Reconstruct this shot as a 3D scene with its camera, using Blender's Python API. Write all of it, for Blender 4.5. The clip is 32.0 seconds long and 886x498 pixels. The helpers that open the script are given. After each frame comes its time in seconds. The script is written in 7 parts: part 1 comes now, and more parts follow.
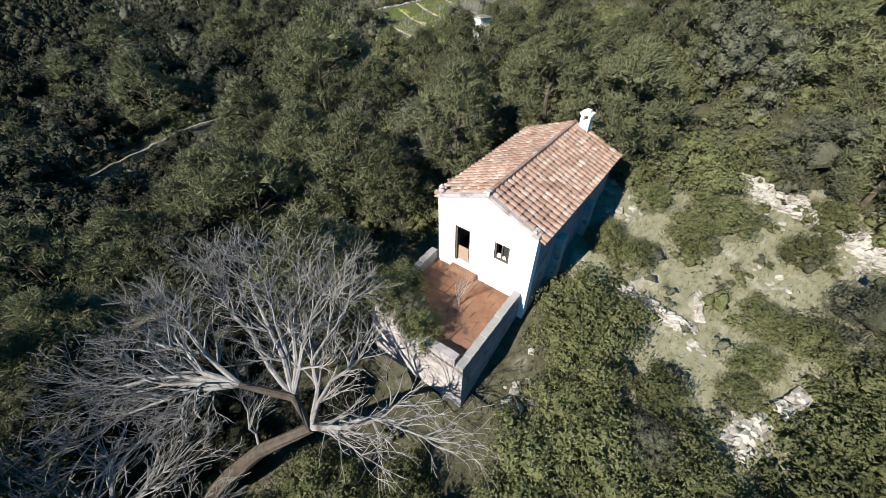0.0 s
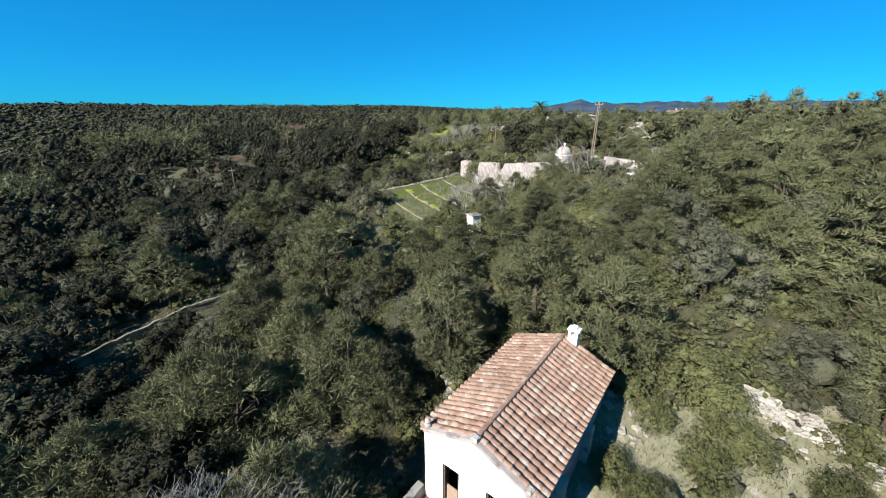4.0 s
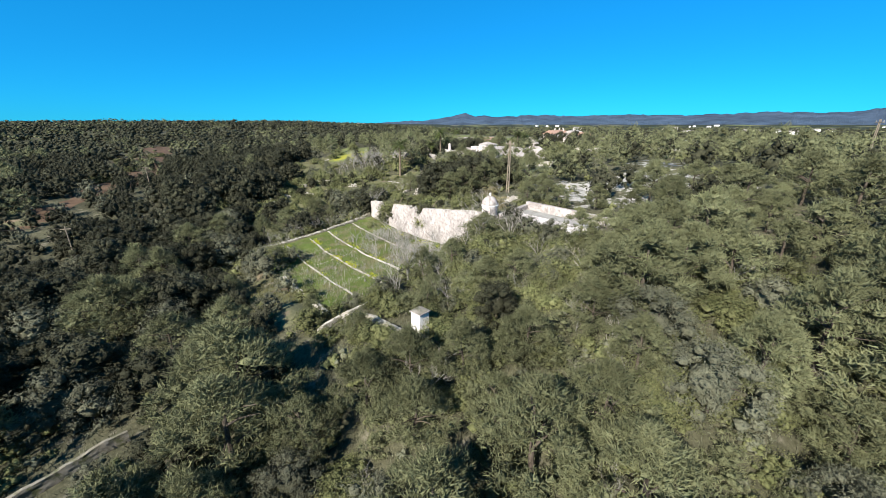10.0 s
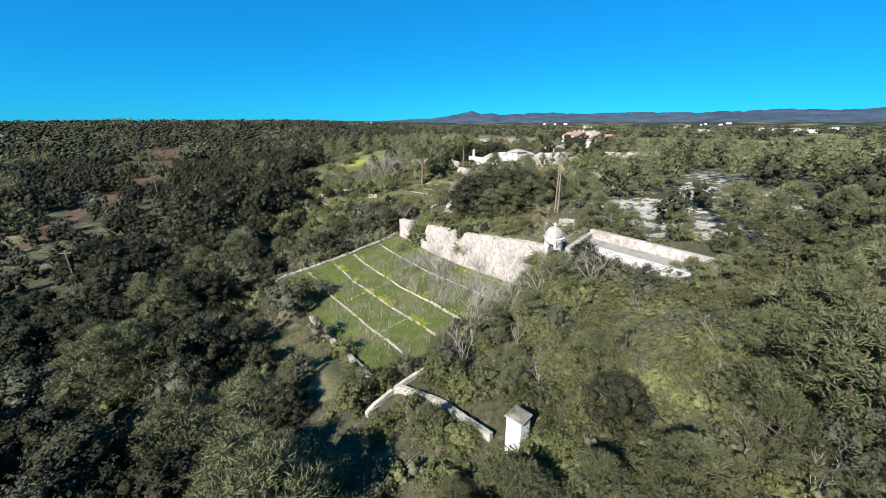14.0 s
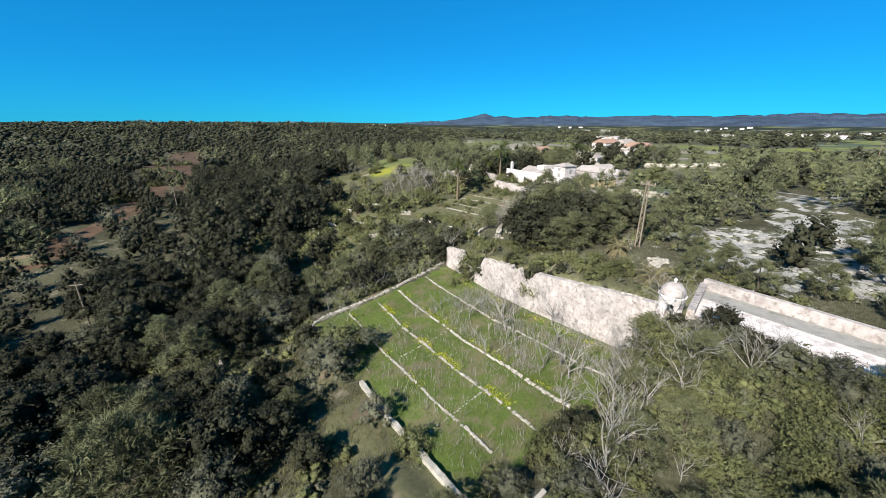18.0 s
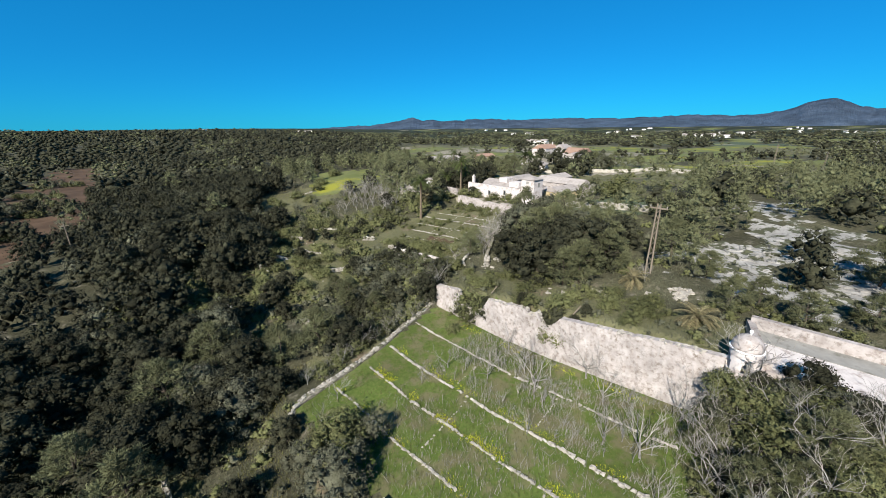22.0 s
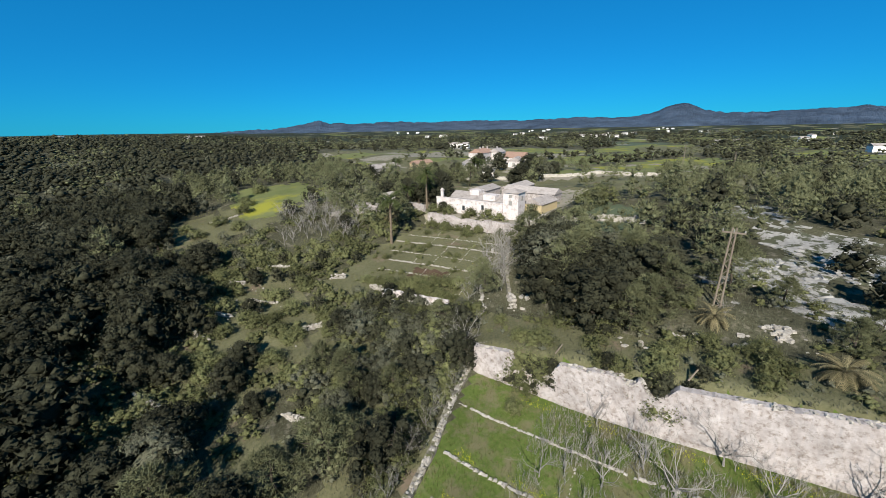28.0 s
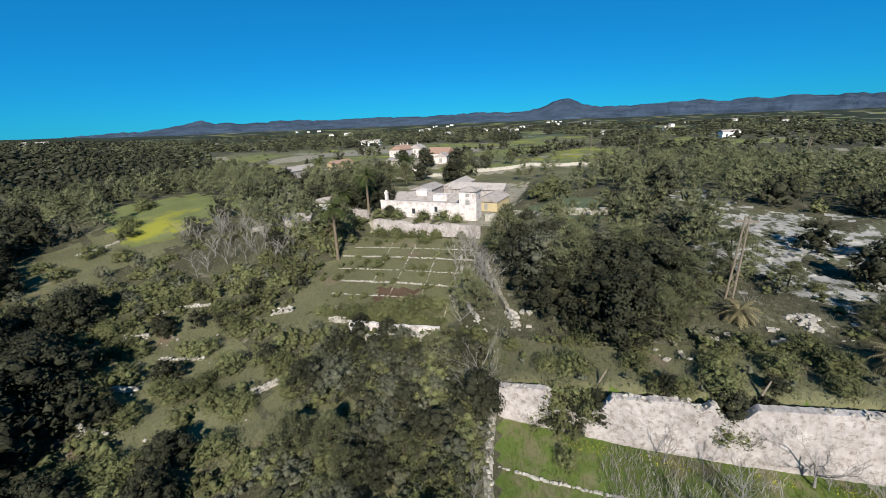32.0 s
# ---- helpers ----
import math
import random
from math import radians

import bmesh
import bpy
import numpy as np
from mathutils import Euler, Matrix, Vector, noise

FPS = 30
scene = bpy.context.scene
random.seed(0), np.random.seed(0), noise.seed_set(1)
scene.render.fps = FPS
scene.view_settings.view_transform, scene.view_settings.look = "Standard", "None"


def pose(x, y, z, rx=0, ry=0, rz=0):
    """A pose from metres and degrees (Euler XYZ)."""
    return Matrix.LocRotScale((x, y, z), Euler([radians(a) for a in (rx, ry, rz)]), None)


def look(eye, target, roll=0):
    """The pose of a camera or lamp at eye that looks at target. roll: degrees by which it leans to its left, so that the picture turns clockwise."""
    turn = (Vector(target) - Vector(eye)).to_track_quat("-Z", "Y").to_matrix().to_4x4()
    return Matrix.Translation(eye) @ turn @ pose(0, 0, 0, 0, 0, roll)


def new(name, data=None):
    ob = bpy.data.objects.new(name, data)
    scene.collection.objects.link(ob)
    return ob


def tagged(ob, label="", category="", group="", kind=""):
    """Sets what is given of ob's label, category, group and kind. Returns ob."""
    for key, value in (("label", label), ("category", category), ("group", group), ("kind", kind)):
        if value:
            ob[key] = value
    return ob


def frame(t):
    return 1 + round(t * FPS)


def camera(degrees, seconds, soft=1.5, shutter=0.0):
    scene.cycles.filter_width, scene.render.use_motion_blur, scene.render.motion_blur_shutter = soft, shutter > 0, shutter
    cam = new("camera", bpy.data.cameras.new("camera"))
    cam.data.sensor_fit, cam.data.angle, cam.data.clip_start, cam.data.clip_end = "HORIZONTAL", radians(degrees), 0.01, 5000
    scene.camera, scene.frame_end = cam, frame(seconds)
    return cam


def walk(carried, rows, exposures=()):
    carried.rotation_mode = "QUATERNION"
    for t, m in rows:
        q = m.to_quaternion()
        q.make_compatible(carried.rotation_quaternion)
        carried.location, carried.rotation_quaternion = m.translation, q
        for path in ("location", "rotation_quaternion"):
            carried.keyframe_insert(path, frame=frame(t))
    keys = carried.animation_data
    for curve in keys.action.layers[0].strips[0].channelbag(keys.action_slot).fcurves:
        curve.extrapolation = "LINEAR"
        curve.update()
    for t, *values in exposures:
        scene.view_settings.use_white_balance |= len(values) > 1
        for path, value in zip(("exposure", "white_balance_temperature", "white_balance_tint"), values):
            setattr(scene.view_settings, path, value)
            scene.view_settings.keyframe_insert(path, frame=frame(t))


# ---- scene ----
cam = camera(100.0, 32.0, soft=0.75)
METRES, EYE, TILT, LEAN, TURN = 90.0, 15.3, -41.9, 0.0, 0.0
ROWS = [
    (0.0, 0.0, 0.0, 0.0, 0.0, 0.0, -0.0),
    (0.5, 0.0019, -0.0016, 0.0045, -0.72, 2.74, 0.82),
    (1.0, 0.0038, -0.003, 0.0089, -1.3, 6.08, 1.43),
    (1.5, 0.0049, -0.0043, 0.0135, -1.09, 9.09, 1.2),
    (2.0, 0.006, -0.0068, 0.0182, -1.19, 12.35, 1.23),
    (2.5, 0.0066, -0.0088, 0.0224, -1.14, 15.34, 1.2),
    (3.0, 0.0074, -0.009, 0.0278, 0.3, 18.65, -0.2),
    (3.5, 0.0076, -0.0085, 0.0339, -0.01, 20.62, -0.03),
    (4.0, 0.0075, -0.0072, 0.0416, 0.35, 21.38, -0.39),
    (4.5, 0.0085, -0.0046, 0.0497, -0.37, 21.68, 0.34),
    (6.5, 0.0171, 0.0124, 0.0926, 1.45, 21.71, -0.9),
    (7.0, 0.0141, 0.0154, 0.1022, 0.55, 22.02, -0.53),
    (7.5, 0.0102, 0.0179, 0.1108, 0.74, 22.26, -1.02),
    (8.0, 0.0056, 0.0204, 0.1194, -0.91, 22.53, 0.41),
    (8.5, 0.0001, 0.0232, 0.1278, -3.25, 22.58, 2.55),
    (9.0, -0.007, 0.0254, 0.1362, -5.54, 22.59, 4.64),
    (9.5, -0.0139, 0.0279, 0.1438, -8.66, 22.43, 7.66),
    (10.0, -0.0218, 0.0332, 0.1521, -11.46, 22.1, 10.26),
    (10.5, -0.0285, 0.0404, 0.1617, -12.23, 21.8, 10.94),
    (11.0, -0.0332, 0.049, 0.1744, -12.57, 21.45, 11.44),
    (11.5, -0.0366, 0.0575, 0.1864, -13.01, 21.28, 12.08),
    (12.0, -0.04, 0.0683, 0.1992, -12.48, 21.3, 11.75),
    (12.5, -0.0443, 0.0775, 0.2119, -11.42, 21.45, 10.73),
    (13.0, -0.0496, 0.0868, 0.2252, -11.15, 21.6, 10.39),
    (13.5, -0.0551, 0.0957, 0.2374, -10.71, 21.81, 9.89),
    (14.0, -0.0615, 0.1051, 0.2507, -10.72, 21.93, 9.79),
    (14.5, -0.0681, 0.1146, 0.2633, -10.45, 22.07, 9.43),
    (16.5, -0.0939, 0.1533, 0.3167, -10.23, 22.22, 8.99),
    (17.0, -0.1013, 0.1655, 0.331, -9.84, 22.28, 8.71),
    (17.5, -0.1081, 0.1766, 0.344, -10.2, 22.25, 9.05),
    (18.0, -0.1167, 0.188, 0.3588, -9.56, 22.41, 8.39),
    (18.5, -0.1238, 0.199, 0.372, -8.91, 22.58, 7.79),
    (19.0, -0.1311, 0.2107, 0.3866, -9.25, 22.57, 8.2),
    (19.5, -0.1382, 0.2214, 0.4, -9.42, 22.62, 8.35),
    (20.0, -0.1463, 0.2324, 0.4157, -10.17, 22.51, 9.04),
    (20.5, -0.153, 0.2415, 0.429, -10.45, 22.57, 9.35),
    (21.0, -0.1607, 0.2516, 0.4431, -12.09, 22.35, 10.98),
    (21.5, -0.1676, 0.2607, 0.4563, -14.64, 21.89, 13.47),
    (22.0, -0.1765, 0.2718, 0.47, -17.33, 21.3, 15.78),
    (22.5, -0.184, 0.2826, 0.4836, -18.68, 20.92, 16.79),
    (23.0, -0.1913, 0.2941, 0.4994, -20.41, 20.38, 18.27),
    (23.5, -0.1981, 0.3049, 0.5134, -23.06, 19.58, 20.46),
    (24.0, -0.205, 0.3179, 0.5296, -23.47, 19.36, 20.85),
    (24.5, -0.2094, 0.3293, 0.5442, -22.9, 19.49, 20.41),
    (25.0, -0.2148, 0.3421, 0.5606, -22.46, 19.58, 20.09),
    (25.5, -0.2188, 0.3545, 0.5734, -22.09, 19.77, 19.85),
    (27.5, -0.2366, 0.4136, 0.6216, -27.08, 18.41, 23.68),
    (28.0, -0.2415, 0.4305, 0.6346, -28.18, 17.92, 24.3),
    (28.5, -0.2448, 0.4461, 0.6462, -30.18, 17.11, 25.82),
    (29.0, -0.2483, 0.4626, 0.6593, -31.03, 16.74, 26.49),
    (29.5, -0.2502, 0.4775, 0.6719, -32.31, 16.18, 27.4),
    (30.0, -0.2515, 0.4929, 0.6851, -33.16, 15.83, 28.03),
    (30.5, -0.2514, 0.5069, 0.6953, -36.62, 14.3, 30.43),
    (31.0, -0.2501, 0.5218, 0.7073, -41.29, 11.86, 33.31),
    (31.5, -0.2469, 0.5358, 0.7201, -43.03, 10.77, 34.25),
    (32.0, -0.2428, 0.5501, 0.7347, -40.96, 11.31, 33.02),
]
walk(cam, [(t, pose(0, 0, EYE, TILT, LEAN, TURN) @ pose(METRES * x, METRES * y, METRES * z, 90 + pitch, roll, yaw)) for t, x, y, z, yaw, pitch, roll in ROWS], exposures=((0.0, 1.3), (4.0, 1.35), (8.0, 1.55), (13.0, 1.45), (18.0, 1.3), (24.0, 1.02), (32.0, 0.9)))

# ---------------------------------------------------------------- light
SUN_EL, SUN_AZ = 34.5, math.degrees(math.atan2(-0.755, -0.656))
world = bpy.data.worlds.new("world")
scene.world = world
world.use_nodes = True
wn = world.node_tree.nodes
sky = wn.new("ShaderNodeTexSky")
sky.sky_type = "NISHITA"
sky.sun_disc = False
sky.sun_elevation, sky.sun_rotation = radians(SUN_EL), radians(SUN_AZ)
sky.air_density, sky.dust_density, sky.ozone_density, sky.altitude = 1.0, 0.0, 3.0, 1500
wn["Background"].inputs["Strength"].default_value = 0.0345
tint = wn.new("ShaderNodeMix")
tint.data_type, tint.blend_type = "RGBA", "MULTIPLY"
tint.inputs["Factor"].default_value = 1.0
tint.inputs["B"].default_value = (0.07, 0.89, 1.5, 1)
world.node_tree.links.new(sky.outputs[0], tint.inputs["A"])
clear = wn.new("ShaderNodeMix")
clear.data_type = "RGBA"
clear.inputs["Factor"].default_value = 0.38
clear.inputs["B"].default_value = (0.08, 4.45, 10.3, 1)
world.node_tree.links.new(tint.outputs["Result"], clear.inputs["A"])
world.node_tree.links.new(clear.outputs["Result"], wn["Background"].inputs["Color"])
sun = new("sun", bpy.data.lights.new("sun", "SUN"))
sun.data.energy, sun.data.angle, sun.data.color = 5.0, radians(0.5), (1.0, 0.94, 0.84)
_el, _az = radians(SUN_EL), radians(SUN_AZ)
sun.matrix_world = look((0, 0, 60), Vector((0, 0, 60)) - Vector((math.sin(_az) * math.cos(_el), math.cos(_az) * math.cos(_el), math.sin(_el))))

# ---------------------------------------------------------------- materials


def material(name, a, b, scale=1.0, rough=0.85, bump=0.3, bscale=8.0, island=0.0, big=0.0, bigscale=0.05, third=None, tlo=0.55, thi=0.65, tscale=0.7, bdist=0.05, leaf=0.0):
    """A rough surface whose colour wanders from a to b with two sizes of noise; island: spread of brightness from piece to piece; third: patches of another colour."""
    m = bpy.data.materials.new(name)
    m.use_nodes = True
    nt = m.node_tree
    n, l = nt.nodes, nt.links
    p = n["Principled BSDF"]
    p.inputs["Roughness"].default_value = rough
    p.inputs["Specular IOR Level"].default_value = 0.06 if leaf else 0.12
    co = n.new("ShaderNodeNewGeometry")

    def nz(sc, det=5.0, rg=0.6):
        t = n.new("ShaderNodeTexNoise")
        t.inputs["Scale"].default_value, t.inputs["Detail"].default_value, t.inputs["Roughness"].default_value = sc, det, rg
        l.new(co.outputs["Position"], t.inputs["Vector"])
        return t.outputs["Fac"]

    def ramp(fac, lo, hi):
        r = n.new("ShaderNodeMapRange")
        r.inputs["From Min"].default_value, r.inputs["From Max"].default_value = lo, hi
        l.new(fac, r.inputs["Value"])
        return r.outputs["Result"]

    def mix(fac, c1, c2, mode="MIX"):
        x = n.new("ShaderNodeMix")
        x.data_type, x.blend_type = "RGBA", mode
        for sock, v in ((x.inputs["Factor"], fac), (x.inputs["A"], c1), (x.inputs["B"], c2)):
            if isinstance(v, (int, float)):
                sock.default_value = v
            elif isinstance(v, tuple):
                sock.default_value = (*v, 1)
            else:
                l.new(v, sock)
        return x.outputs["Result"]
    c = mix(ramp(nz(scale), 0.3, 0.7), a, b)
    if third:
        c = mix(ramp(nz(tscale, 6.0, 0.65), tlo, thi), c, third)
    if big:
        g = n.new("ShaderNodeMapRange")
        g.inputs["From Min"].default_value, g.inputs["From Max"].default_value = 0.3, 0.7
        g.inputs["To Min"].default_value, g.inputs["To Max"].default_value = 1 - big, 1 + big
        l.new(nz(bigscale, 3.0, 0.5), g.inputs["Value"])
        v = n.new("ShaderNodeVectorMath")
        v.operation = "SCALE"
        l.new(c, v.inputs[0])
        l.new(g.outputs["Result"], v.inputs["Scale"])
        c = v.outputs["Vector"]
    if island:
        oi = n.new("ShaderNodeObjectInfo")
        ad = n.new("ShaderNodeMath")
        ad.operation = "ADD"
        l.new(co.outputs["Random Per Island"], ad.inputs[0])
        l.new(oi.outputs["Random"], ad.inputs[1])
        g = n.new("ShaderNodeMapRange")
        g.inputs["From Max"].default_value = 2.0
        g.inputs["To Min"].default_value, g.inputs["To Max"].default_value = 1 - island, 1 + island
        l.new(ad.outputs[0], g.inputs["Value"])
        v = n.new("ShaderNodeVectorMath")
        v.operation = "SCALE"
        l.new(c, v.inputs[0])
        l.new(g.outputs["Result"], v.inputs["Scale"])
        c = v.outputs["Vector"]
    l.new(c, p.inputs["Base Color"])
    if leaf:
        tr, ms = n.new("ShaderNodeBsdfTranslucent"), n.new("ShaderNodeMixShader")
        l.new(c, tr.inputs["Color"])
        ms.inputs["Fac"].default_value = leaf
        l.new(p.outputs[0], ms.inputs[1])
        l.new(tr.outputs[0], ms.inputs[2])
        l.new(ms.outputs[0], n["Material Output"].inputs["Surface"])
    if bump:
        b_ = n.new("ShaderNodeBump")
        b_.inputs["Strength"].default_value, b_.inputs["Distance"].default_value = bump, bdist
        l.new(nz(bscale, 6.0, 0.65), b_.inputs["Height"])
        l.new(b_.outputs["Normal"], p.inputs["Normal"])
    return m


M = {
    "scrub": material("scrub_ground", (0.029, 0.03, 0.017), (0.073, 0.07, 0.044), 2.6, 0.95, 1.0, 9, big=0.3, bigscale=0.08, third=(0.13, 0.119, 0.092), tlo=0.56, thi=0.68, tscale=0.6),
    "yard": material("dry_grass_ground", (0.115, 0.116, 0.066), (0.2, 0.19, 0.138), 2.6, 0.95, 1.0, 9, third=(0.27, 0.25, 0.21), tlo=0.55, thi=0.68, tscale=0.9),
    "lawn": material("garden_grass", (0.05, 0.08, 0.015), (0.088, 0.112, 0.03), 2.6, 0.95, 1.0, 9, big=0.2, bigscale=0.15, third=(0.112, 0.106, 0.056), tlo=0.48, thi=0.6, tscale=0.35),
    "plot": material("overgrown_plot", (0.07, 0.073, 0.037), (0.115, 0.11, 0.063), 2.6, 0.95, 1.0, 9, big=0.2, bigscale=0.1, third=(0.135, 0.105, 0.075), tlo=0.58, thi=0.66, tscale=0.15),
    "meadow": material("meadow_grass", (0.085, 0.102, 0.034), (0.122, 0.13, 0.055), 0.15, 0.95, 0.5, 3, third=(0.19, 0.19, 0.028), tlo=0.52, thi=0.62, tscale=0.06),
    "soil": material("ploughed_soil", (0.058, 0.037, 0.024), (0.084, 0.055, 0.036), 0.2, 0.95, 0.6, 3, big=0.2, bigscale=0.1),
    "karst": material("limestone_pavement", (0.217, 0.211, 0.199), (0.301, 0.295, 0.283), 1.2, 0.9, 1.0, 2.2, big=0.2, bigscale=0.2, third=(0.06, 0.064, 0.04), tlo=0.49, thi=0.55, tscale=0.5, bdist=0.25),
    "teal": material("crop_field", (0.052, 0.068, 0.043), (0.066, 0.084, 0.05), 0.2, 0.95, 0.4, 4),
    "track": material("pale_track", (0.164, 0.147, 0.115), (0.219, 0.202, 0.164), 0.6, 0.95, 0.5, 6, third=(0.0821, 0.0927, 0.0383), tlo=0.55, thi=0.62, tscale=0.8),
    "farwood": material("distant_wood", (0.012, 0.0165, 0.0098), (0.032, 0.038, 0.0205), 0.06, 0.95, 1.0, 0.15, big=0.4, bigscale=0.006, third=(0.0828, 0.0936, 0.0415), tlo=0.66, thi=0.72, tscale=0.008, bdist=4.0),
    # blue of the distance haze is mixed into the hills' own colour
    "hill": material("haze_blue_hill", (0.03, 0.049, 0.08), (0.058, 0.08, 0.114), 0.03, 0.95, 1.0, 0.05, big=0.35, bigscale=0.006, bdist=20.0),
    "pine": material("pine_needles", (0.083, 0.09, 0.046), (0.15, 0.156, 0.086), 1.3, 0.75, 1.0, 5, bdist=0.2, island=0.22, big=0.4, bigscale=0.16, leaf=0.22),
    "oak": material("holm_oak_leaves", (0.0175, 0.0186, 0.0114), (0.0445, 0.0456, 0.0283), 1.3, 0.65, 1.0, 5, bdist=0.2, island=0.25, big=0.4, bigscale=0.16, leaf=0.05),
    "olive": material("wild_olive_leaves", (0.062, 0.065, 0.043), (0.118, 0.12, 0.084), 1.3, 0.7, 1.0, 5, bdist=0.2, island=0.22, big=0.4, bigscale=0.16, leaf=0.1),
    "bush": material("lentisc_leaves", (0.068, 0.077, 0.032), (0.137, 0.141, 0.066), 1.3, 0.65, 1.0, 5, bdist=0.2, island=0.28, big=0.4, bigscale=0.16, leaf=0.12),
    "twig": material("bare_twigs", (0.15, 0.14, 0.128), (0.25, 0.237, 0.218), 2.0, 0.9, 0, island=0.35),
    "deadwood": material("dead_grey_wood", (0.131, 0.121, 0.112), (0.232, 0.223, 0.208), 3.0, 0.85, 0.5, 14, third=(0.0581, 0.0485, 0.0412), tlo=0.55, thi=0.68, tscale=1.2),
    "bark": material("bark", (0.0383, 0.0301, 0.0219), (0.0821, 0.0684, 0.0547), 4.0, 0.9, 0.6, 12),
    "palmtrunk": material("palm_bark", (0.0927, 0.0711, 0.0492), (0.154, 0.126, 0.0927), 4.0, 0.9, 0.8, 10),
    "palm": material("palm_fronds", (0.0383, 0.0547, 0.0164), (0.0711, 0.0821, 0.0328), 1.5, 0.6, 0, island=0.4, leaf=0.25),
    "drypalm": material("dry_palm_fronds", (0.115, 0.1, 0.052), (0.19, 0.165, 0.095), 1.5, 0.7, 0, island=0.4, leaf=0.2),
    "weed": material("weeds", (0.083, 0.087, 0.023), (0.15, 0.138, 0.064), 0.8, 0.8, 0, island=0.4, third=(0.274, 0.23, 0.0164), tlo=0.66, thi=0.7, tscale=0.35, leaf=0.25),
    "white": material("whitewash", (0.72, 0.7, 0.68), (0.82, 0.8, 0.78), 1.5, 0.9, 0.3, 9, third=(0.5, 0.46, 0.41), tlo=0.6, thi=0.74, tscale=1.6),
    # aged white; also darkens the cottage's side walls in place of shade
    "oldwhite": material("weathered_and_shade_whitewash", (0.25, 0.222, 0.21), (0.36, 0.335, 0.325), 1.3, 0.92, 1.0, 3.5, third=(0.15, 0.122, 0.104), tlo=0.5, thi=0.7, tscale=2.2, big=0.18, bigscale=0.3),
    "rubble": material("limestone_rubble", (0.249, 0.231, 0.195), (0.368, 0.35, 0.314), 1.6, 0.92, 0.8, 6, island=0.25, third=(0.142, 0.131, 0.106), tlo=0.56, thi=0.68, tscale=1.5),
    "limewash": material("pinkish_limewash", (0.43, 0.391, 0.378), (0.542, 0.507, 0.494), 1.2, 0.92, 0.7, 4, third=(0.25, 0.21, 0.19), tlo=0.5, thi=0.7, tscale=0.9),
    "flower": material("yellow_flowers", (0.34, 0.38, 0.02), (0.48, 0.48, 0.03), 3.0, 0.8, 0, island=0.3, leaf=0.2),
    "earthwall": material("mossy_rubble", (0.114, 0.103, 0.0798), (0.205, 0.19, 0.16), 1.6, 0.95, 1.0, 5, third=(0.0646, 0.0684, 0.0342), tlo=0.5, thi=0.62, tscale=1.4),
    "stone": material("dry_stone", (0.214, 0.195, 0.166), (0.344, 0.326, 0.296), 2.2, 0.92, 0.6, 9, island=0.3, third=(0.101, 0.095, 0.0768), tlo=0.58, thi=0.7, tscale=2.0),
    "tile": material("clay_roof_tile", (0.175, 0.107, 0.079), (0.275, 0.187, 0.145), 1.6, 0.9, 0.4, 20, island=0.35, third=(0.33, 0.28, 0.238), tlo=0.52, thi=0.66, tscale=2.2),
    "oldroof": material("old_tile_roof", (0.228, 0.205, 0.19), (0.304, 0.277, 0.262), 1.2, 0.9, 0.5, 8, island=0.2, third=(0.182, 0.16, 0.144), tlo=0.55, thi=0.65, tscale=0.5),
    "redroof": material("red_tile_roof", (0.21, 0.135, 0.1), (0.27, 0.18, 0.14), 1.0, 0.9, 0.4, 6, island=0.15),
    "terracotta": material("terracotta_floor", (0.142, 0.0711, 0.041), (0.219, 0.12, 0.0768), 1.4, 0.9, 0.4, 10, third=(0.0768, 0.0547, 0.0383), tlo=0.55, thi=0.65, tscale=0.9),
    "cement": material("grey_cement", (0.186, 0.181, 0.169), (0.252, 0.246, 0.23), 1.0, 0.9, 0.4, 8, third=(0.142, 0.137, 0.12), tlo=0.55, thi=0.66, tscale=0.6),
    "wood": material("weathered_wood", (0.0547, 0.041, 0.0301), (0.104, 0.0821, 0.0602), 6.0, 0.85, 0.4, 20),
    "paledoor": material("painted_board", (0.246, 0.175, 0.131), (0.284, 0.208, 0.159), 3.0, 0.8, 0.2, 12),
    "dark": material("unlit_inside", (0.02, 0.018, 0.016), (0.035, 0.03, 0.028), 2.0, 0.95, 0),
    "pole": material("creosoted_pole", (0.13, 0.105, 0.08), (0.19, 0.163, 0.13), 4.0, 0.9, 0.3, 12),
    "ochre": material("ochre_render", (0.339, 0.274, 0.154), (0.383, 0.318, 0.197), 1.2, 0.9, 0.2, 8),
}
gm = bpy.data.materials.new("window_glass")
gm.use_nodes = True
_p = gm.node_tree.nodes["Principled BSDF"]
_p.inputs["Base Color"].default_value = (0.03, 0.035, 0.04, 1)
_p.inputs["Roughness"].default_value = 0.08
M["glass"] = gm

# ---------------------------------------------------------------- mesh helpers


